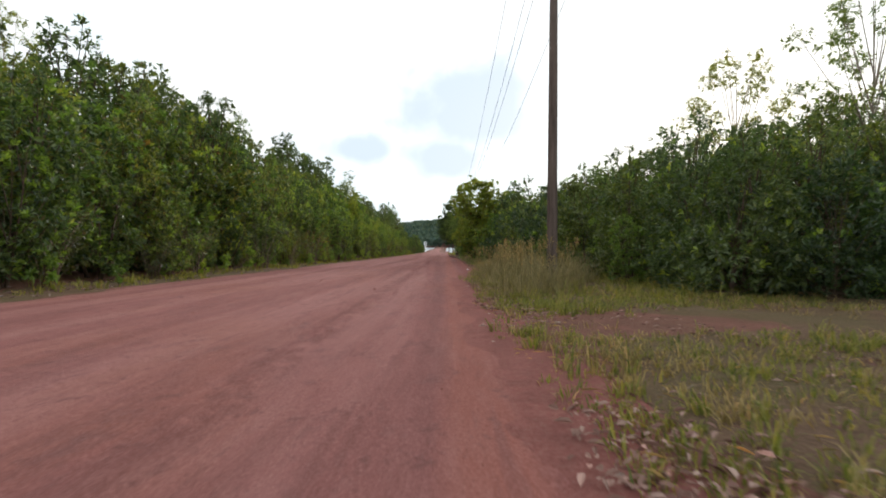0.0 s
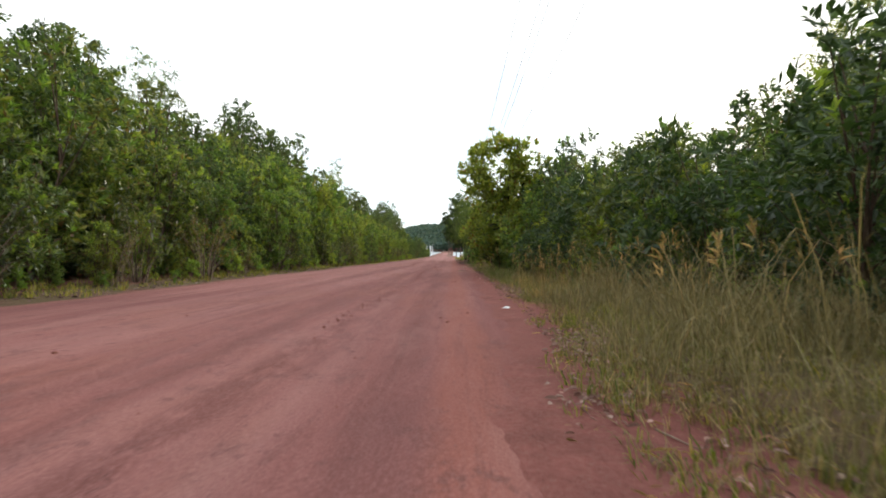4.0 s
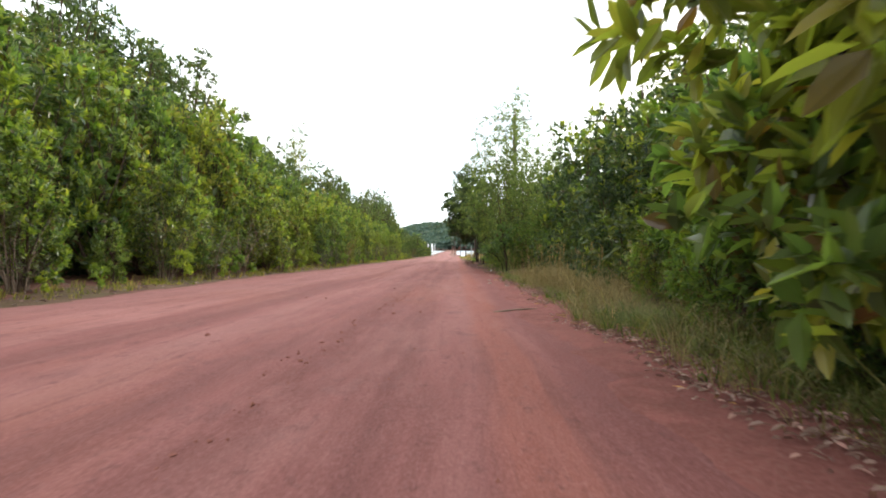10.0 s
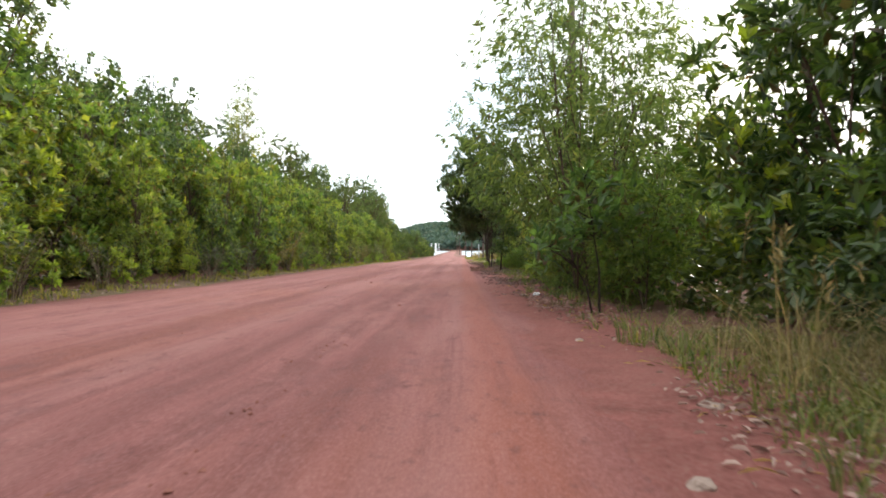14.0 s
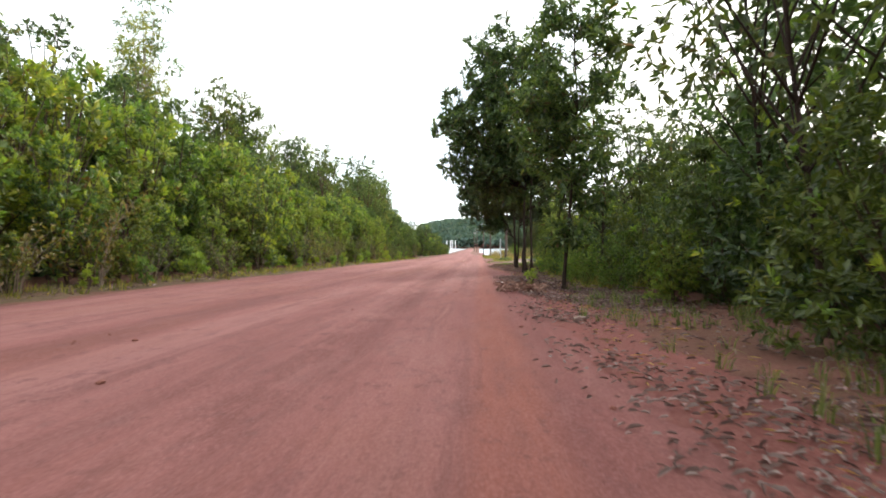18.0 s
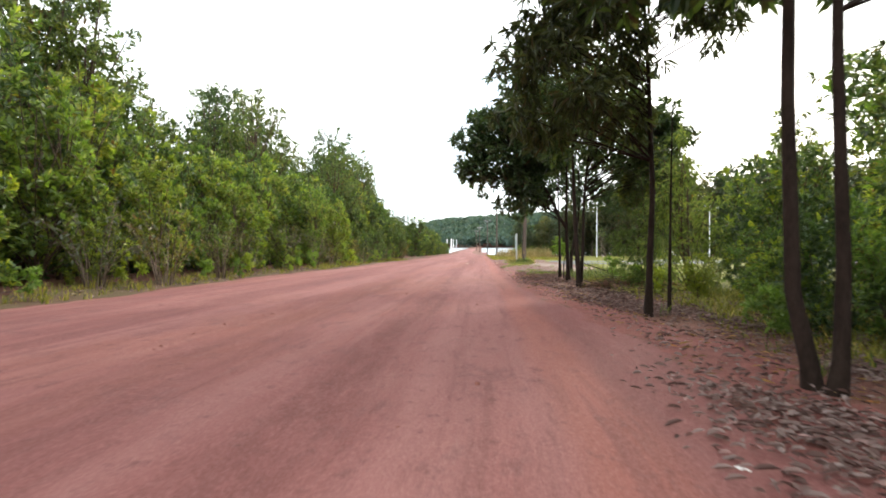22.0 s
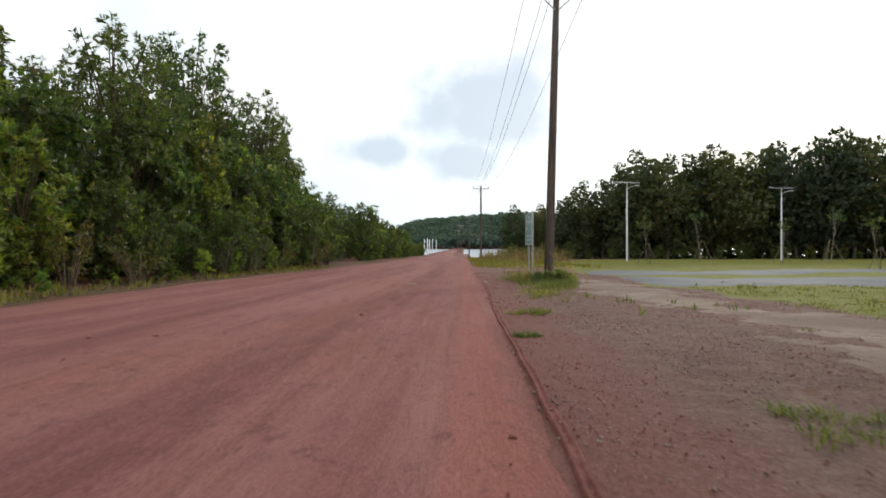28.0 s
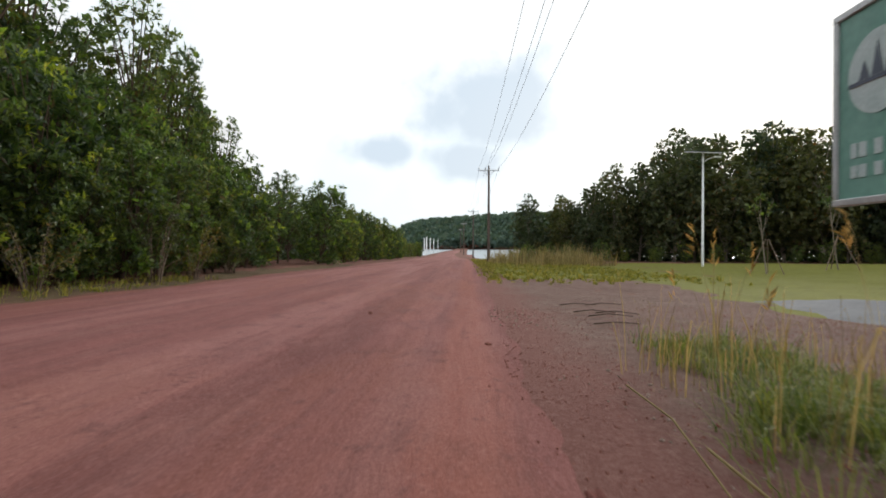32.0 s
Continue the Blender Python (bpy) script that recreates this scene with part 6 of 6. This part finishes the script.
def plumes(name, seed, n, x0, x1, y0, y1, tall):
    """Single dry stalks, each with a feathery seed head."""
    rng = np.random.default_rng(seed)
    x, y = rng.uniform(x0, x1, n), rng.uniform(y0, y1, n)
    h, a = tall * rng.uniform(0.7, 1.15, n), rng.uniform(0, 6.283, n)
    foot = np.stack([x, y, gz(x, y) - 0.02], 1)
    bend = np.stack([np.cos(a), np.sin(a), 0 * a], 1) * (0.22 * h)[:, None]
    top = foot + bend + np.array([0, 0, 1.0]) * h[:, None]
    side = np.stack([-np.sin(a), np.cos(a), 0 * a], 1) * 0.0025
    v = np.stack([foot - side, foot + side, top + side, top - side], 1).reshape(-1, 3)
    root = tagged(link_mesh(name, v, np.arange(4 * n).reshape(n, 4), M_DRYGRASS, None, False), "tall dry grass stalks with pale feathery seed heads", "grass", kind="stuff")
    i = np.repeat(np.arange(n), 9)
    s = rng.uniform(-0.16, 0.02, len(i))
    pos = top[i] + np.array([0, 0, 1.0]) * s[:, None]
    axis = bend[i] * 2 + np.array([0, 0, 0.8]) + rng.normal(0, 0.35, (len(i), 3))
    leaf_mesh("seed_head", rng, pos, axis, 0.075, 0.012, LEAF2, M_DRYGRASS, root)["kind"] = "stuff"
    return root


plumes("seeding_grass", 26, 130, 0.95, 2.2, 8.6, 14, 0.95)
plumes("seeding_grass", 27, 110, 1.3, 3.4, 14, 30, 0.95)
plumes("seeding_grass", 28, 90, 1.6, 3.0, 42, 54, 0.95)
plumes("seeding_grass", 29, 16, 1.5, 2.9, 113.5, 117.5, 0.9)
litter("leaf_litter", 23, 3000, -9, -6.9, -4, 120, lambda x, y: smooth(0, 0.3, road_left(y) - x) * 0.8, 0.14, 0.05)


# ---- small things by the road ----
def stone(x, y, size, mat=None, label="pale weathered stone lying on the dirt", flat=0.55, seed=0):
    rng = np.random.default_rng(seed + int(abs(x * 100) + abs(y * 100)))
    bm = bmesh.new()
    bmesh.ops.create_icosphere(bm, subdivisions=2, radius=size)
    for v in bm.verts:
        v.co *= 1 + 0.5 * noise.noise(v.co * (1.4 / size) + Vector((x, y, 0)))
        v.co.z *= flat
        v.co.x *= 1.25
    me = bpy.data.meshes.new("stone")
    bm.to_mesh(me)
    bm.free()
    me.materials.append(mat or M_STONE)
    ob = tagged(new("stone", me), label, "stone", "roadside stones")
    z = road_z(np.array(x), np.array(y)) if x < float(road_right(y)) else gz(x, y)
    ob.matrix_basis = Matrix.Translation((x, y, float(z) + size * flat * 0.45)) @ Matrix.Rotation(float(rng.uniform(0, 6)), 4, "Z")
    return ob


for x, y, sz in ((1.13, 49.0, 0.062), (0.76, 50.2, 0.05), (1.33, 52.8, 0.06), (0.83, 51.8, 0.05), (1.2, 60.5, 0.07), (1.3, 70.8, 0.075), (1.5, 71.9, 0.05), (3.4, 108.5, 0.05), (1.6, 90.3, 0.06), (1.25, 89.6, 0.045),
                 (0.9, 9.2, 0.05), (1.3, 6.2, 0.03), (2.4, 4.8, 0.04), (2.9, 8.8, 0.06), (1.1, 55.0, 0.05), (1.9, 48.7, 0.06), (1.45, 87.6, 0.045)):
    stone(x, y, sz)
for k in range(70):
    yy = R.uniform(2, 124)
    stone(R.uniform(-3.5, 0.9) if k % 3 else float(road_right(yy)) + R.uniform(-0.1, 0.5), yy, R.uniform(0.012, 0.028), M_LATERITE, "small dark red laterite pebble on the road", 0.7)


def gravel(name, seed, n, x0, x1, y0, y1, size, mat, label, accept, on_road=False):
    """Many tiny angular pebbles in one mesh."""
    rng = np.random.default_rng(seed)
    x, y = rng.uniform(x0, x1, n), rng.uniform(y0, y1, n)
    k = accept(x, y) > rng.uniform(0, 1, n)
    x, y = x[k], y[k]
    n = len(x)
    base = np.array([(1, 0, 0), (0, 1, 0), (-1, 0, 0), (0, -1, 0), (0, 0, 0.8), (0, 0, -0.8)], float)
    r = size * rng.uniform(0.4, 1.3, n) ** 1.5
    v = base[None] * rng.uniform(0.6, 1.2, (n, 6, 1)) * r[:, None, None] + rng.normal(0, 0.15, (n, 6, 3)) * r[:, None, None]
    z = road_z(x, y) if on_road else gz(x, y) + 0.012
    v = v + np.stack([x, y, z + r * 0.25], 1)[:, None]
    f = np.array([(0, 1, 4), (1, 2, 4), (2, 3, 4), (3, 0, 4), (1, 0, 5), (2, 1, 5), (3, 2, 5), (0, 3, 5)])
    f = (np.arange(n) * 6)[:, None, None] + f[None]
    return tagged(link_mesh(name, v.reshape(-1, 3), f.reshape(-1, 3), mat, None, False), label, "gravel", kind="stuff")


gravel("road_grit", 41, 5200, -6.5, 1.0, -1, 122, 0.009, M_LATERITE, "fine red grit on the road", lambda x, y: smooth(-0.2, 0.8, wobble(x * 1.2, y * 0.3)) * (x < road_right(y)), True)
gravel("road_clods", 45, 5200, -1.9, -0.3, 20, 56, 0.016, M_LATERITE, "line of loose red clods thrown up between the wheel tracks", lambda x, y: np.exp(-((x + 1.2 + 0.16 * np.sin(y * 0.35)) / 0.1) ** 2) * (0.55 + 0.5 * wobble(x * 3, y * 1.4)), True)
gravel("road_clods", 46, 4200, -4.2, -2.4, -1, 120, 0.014, M_LATERITE, "line of loose red clods between the wheel tracks", lambda x, y: np.exp(-((x + 3.2 + 0.3 * np.sin(y * 0.11)) / 0.13) ** 2) * (0.4 + 0.6 * wobble(x * 2, y * 0.9)), True)
gravel("lot_grit", 44, 30000, 0.5, 5, 98, 122, 0.008, M_LATERITE, "reddish grit scattered on the lot", lambda x, y: 0.5 + 0.5 * wobble(x * 2.3, y * 1.9))
gravel("lot_gravel", 42, 16000, 0.5, 6, 99, 126, 0.011, M_STONE, "small pale gravel on the lot", lambda x, y: smooth(-0.1, 0.7, wobble(x * 1.3, y * 0.9)))
gravel("shoulder_gravel", 43, 3000, 0.2, 2.6, 0, 99, 0.013, M_STONE, "small pale pebbles on the road shoulder", lambda x, y: smooth(-0.1, 0.2, x - road_right(y)) * (1 - smooth(0.3, 1.2, x - road_right(y))) * 0.7)


def stick(name, pts, r, mat=M_TWIG, label="dry fallen stick lying on the ground", category="stick", lift=0.02):
    run = [(x, y, ground_at(x, y) + z + lift) for x, y, z in pts]
    return tagged(tubes(name, [(run, [r * (1 - 0.5 * i / (len(run) - 1)) for i in range(len(run))])], mat, None, 6), label, category)


stick("fallen_stick", [(0.34, 42.8, 0), (0.7, 43.02, 0.02), (1.03, 43.3, 0)], 0.016)
stick("fallen_branch", [(1.5, 45.9, 0), (2.0, 45.7, 0.08), (2.6, 45.2, 0.1)], 0.015, M_BARK, "dark fallen branch caught in the dry grass")
stick("fallen_branch", [(1.65, 78.5, 0.02), (2.3, 78.3, 0.06), (3.1, 78.2, 0.03)], 0.024, M_BARK, "long fallen branch lying on the leaf litter")
def dry_branch(x, y, seed, length, n):
    """A broken-off branch with all its leaves gone brown, lying on the ground."""
    rng = np.random.default_rng(seed)
    root = tagged(new("fallen_leafy_branch"), "fallen branch with withered brown leaves on the road edge", "branch")
    root.matrix_basis = Matrix.Translation((x, y, ground_at(x, y) + 0.03))
    tubes("stem", [([(-length / 2, 0.1, 0.02), (0, 0, 0.06), (length / 2, 0.05, 0.05)], [0.012, 0.009, 0.004])], M_TWIG, root, 6)
    p = np.stack([rng.uniform(-length / 2, length / 2, n), rng.normal(0, 0.2, n), rng.uniform(0.02, 0.2, n)], 1)
    d = np.stack([rng.normal(0, 0.8, n), rng.normal(-0.3, 0.8, n), rng.normal(-0.1, 0.35, n)], 1)
    leaf_mesh("withered_leaves", rng, p, d, 0.17, 0.042, LEAF4, M_DEADLEAF, root)["kind"] = "stuff"
    return root


dry_branch(0.9, 75.35, 311, 1.0, 190)
dry_branch(1.35, 76.0, 312, 0.9, 120)
plant_at(deal(SAPLING), 1.15, 75.7, 0.42, 2.0)
for k in range(26):
    yy, aa = R.uniform(2, 98), R.uniform(0, 6.28)
    xx, ll = float(road_right(yy)) + R.uniform(0.1, 1.3), R.uniform(0.15, 0.4)
    stick("twig", [(xx, yy, 0), (xx + ll * 0.5 * math.cos(aa), yy + ll * 0.5 * math.sin(aa), 0.015), (xx + ll * math.cos(aa + 0.2), yy + ll * math.sin(aa + 0.2), 0)], 0.006, label="small dry twig on the verge", category="twig")
for k in range(6):
    xx, yy = R.uniform(1.3, 2.2), R.uniform(120.3, 122.6)
    stick("fallen_branch", [(xx, yy, 0), (xx + 0.25, yy - 0.05, 0.03), (xx + 0.55, yy - R.uniform(0, 0.2), 0)], 0.009, M_BARK, "dark broken branch lying on the dirt lot")


def crumple(name, x, y, size, mat, label, flat=0.35):
    bm = bmesh.new()
    bmesh.ops.create_icosphere(bm, subdivisions=3, radius=size)
    for v in bm.verts:
        v.co *= 1 + 0.55 * noise.noise(v.co * (2.6 / size) + Vector((y, x, 1)))
        v.co.z *= flat
    me = bpy.data.meshes.new(name)
    bm.to_mesh(me)
    bm.free()
    me.materials.append(mat)
    ob = tagged(new(name, me), label, "litter")
    ob.matrix_basis = Matrix.Translation((x, y, ground_at(x, y) + size * flat * 0.6))
    return ob


crumple("plastic_bag", 1.47, 60.6, 0.07, M_PLASTIC, "crumpled white plastic bag on the leaf litter", 0.7)
crumple("paper_wrapper", 0.62, 78.3, 0.085, M_PLASTIC, "flattened white paper wrapper on the verge", 0.4)
crumple("paper_wrapper", 0.62, 80.5, 0.036, M_PLASTIC, "flattened white paper wrapper on the verge", 0.4)
crumple("paper_scrap", 0.73, 77.5, 0.04, M_PLASTIC, "small white paper scrap", 0.2)
crumple("sweet_wrapper", 1.04, 33.6, 0.042, M_PINK, "pink plastic wrapper in the grass", 0.5)
crumple("paper_scrap", 1.05, 31.0, 0.042, M_PLASTIC, "pale scrap of packaging in the grass", 0.3)
crumple("paper_scrap", 0.95, 23.3, 0.055, M_PLASTIC, "pale scrap of packaging on the road edge", 0.5)
M_HUSK = grained("yellow_husk", (0.5, 0.36, 0.2), (0.68, 0.54, 0.36), 20, 0.6, bumpy=0.2)
crumple("fruit_husk", 0.72, 114.7, 0.05, M_HUSK, "round yellowish fruit husk on the road edge", 0.9)

M_STRING = grained("pale_string", (0.42, 0.3, 0.2), (0.58, 0.45, 0.33), 30, 0.8, bumpy=0.2)
ring = [(-1.3 + 0.12 * math.cos(2 * math.pi * k / 24) * (1 + 0.12 * math.sin(k * math.pi / 4)), 113.96 + 0.07 * math.sin(2 * math.pi * k / 24), 0) for k in range(25)]
rz = float(road_z(np.array(-1.3), np.array(113.96)))
tagged(tubes("string_loop", [([(x, y, rz + 0.012) for x, y, z in ring], [0.0055] * 25)], M_STRING, None, 5), "loop of thin pale string lying on the red road", "string")
for pts in ([(1.2, 117.2, 0.02), (1.1, 116.2, 0.12), (1.0, 115.1, 0.03)], [(1.12, 115.9, 0.1), (1.12, 114.8, 0.1), (1.06, 114.0, 0.06), (1.04, 113.65, 0.0)]):
    stick("dry_stalk", pts, 0.006, M_DRYGRASS, "long pale dry stalk fallen over the dirt", "stalk", 0.012)
for x, y, k in ((2.15, 114.55, 0.6), (2.4, 114.3, 0.72), (2.7, 114.4, 0.62), (1.95, 114.9, 0.5), (2.9, 114.8, 0.6)):
    plant_at(deal(LOWBUSH), x, y, k, R.uniform(0, 6.3), 1.0, 0.03)
# broken rail fence by the last trees
fence = tagged(new("broken_fence"), "broken rail fence of thin dark poles in the grass", "fence")
fz = ground_at(2.3, 94.7)
tubes("post", [([(2.12, 94.7, fz - 0.1), (2.12, 94.7, fz + 0.4), (2.14, 94.7, fz + 0.66), (2.2, 94.7, fz + 0.7)], [0.02, 0.018, 0.016, 0.014])], M_CHAR, fence)
tubes("rail", [([(2.17, 94.72, fz + 0.7), (2.35, 94.68, fz + 0.66), (2.7, 94.6, fz + 0.5), (3.2, 94.55, fz + 0.33), (3.6, 94.5, fz + 0.21), (4.4, 94.4, fz + 0.06)], [0.015, 0.014, 0.014, 0.013, 0.012, 0.011])], M_CHAR, fence)
for k in range(7):
    tubes("stake", [([(2.95 + 0.13 * k, 94.9, fz - 0.05), (2.85 + 0.12 * k, 94.85, fz + 0.25), (2.62 + 0.17 * k, 94.8, fz + 0.66 - 0.05 * (k % 3))], [0.008, 0.007, 0.004])], M_CHAR, fence, 5)
# young planted trees on the lawn with tripod stakes
YOUNG = [make_plant("young_tree", 101 + i, 3.8, 2.6, 0.7, 11, 7, 0.2, 0.08, M_LEAF, M_PALEBARK, "young planted tree held by stakes on the lawn", "tree", trunk_r=0.03, lobes=5, group="young lawn trees") for i in range(2)]
for o in YOUNG:
    for k in range(3):
        aa = 2.1 * k + 0.4
        tubes("stake", [([(0.75 * math.cos(aa), 0.75 * math.sin(aa), -0.05), (0.06 * math.cos(aa), 0.06 * math.sin(aa), 1.5)], [0.022, 0.018])], M_TWIG, o, 5)
for x, y, sc in ((12.6, 136.5, 1.0), (17.5, 139.5, 1.15), (21.5, 136.5, 0.9), (26.0, 138.5, 1.2), (31.0, 136.5, 1.0), (36, 139.5, 1.1), (17.3, 122.5, 0.7)):
    plant_at(deal(YOUNG), x, y, sc, R.uniform(0, 6.3))


# small pavilion at the edge of the lawn
def pavilion():
    root = tagged(new("pavilion"), "small pink-walled pavilion with a green hipped roof", "building")
    root.matrix_basis = Matrix.Translation((43.2, 143.5, ground_at(43.2, 143.5))) @ Matrix.Rotation(radians(8), 4, "Z")
    wall = grained("pink_render", (0.3, 0.2, 0.17), (0.42, 0.3, 0.26), 3, 0.9)
    roofm = grained("green_roof_sheet", (0.04, 0.09, 0.08), (0.08, 0.15, 0.13), 4, 0.6)
    part("wall", box_bm(5, 0.2, 3.0, (0, -2, 1.4)), wall, root)
    part("wall", box_bm(5, 0.2, 3.0, (0, 2, 1.4)), wall, root)
    for sx in (-2.4, 2.4):
        part("wall", box_bm(0.2, 3.8, 3.0, (sx, 0, 1.4)), wall, root)
    bm = bmesh.new()
    ring = [bm.verts.new(p) for p in ((-3.4, -3, 2.85), (3.4, -3, 2.85), (3.4, 3, 2.85), (-3.4, 3, 2.85))]
    top = [bm.verts.new(p) for p in ((-1.2, 0, 4.0), (1.2, 0, 4.0))]
    bm.faces.new((ring[0], ring[1], top[1], top[0]))
    bm.faces.new((ring[2], ring[3], top[0], top[1]))
    bm.faces.new((ring[1], ring[2], top[1]))
    bm.faces.new((ring[3], ring[0], top[0]))
    bm.faces.new(ring[::-1])
    part("roof", bm, roofm, root)
    for x in (-1.3, 1.2):
        part("window", box_bm(0.9, 0.06, 1.0, (x, -2.11, 1.7), 0.01), M_CHAR, root, "dark shuttered window")
    part("door", box_bm(0.06, 0.9, 2.0, (-2.51, 0.6, 1.0), 0.01), M_CHAR, root)
    return root


pavilion()
plant_at(deal(FAR), 37.4, 139.0, 0.42, 1.0)
plant_at(deal(FAR), 39.6, 139.3, 0.4, 3.0)
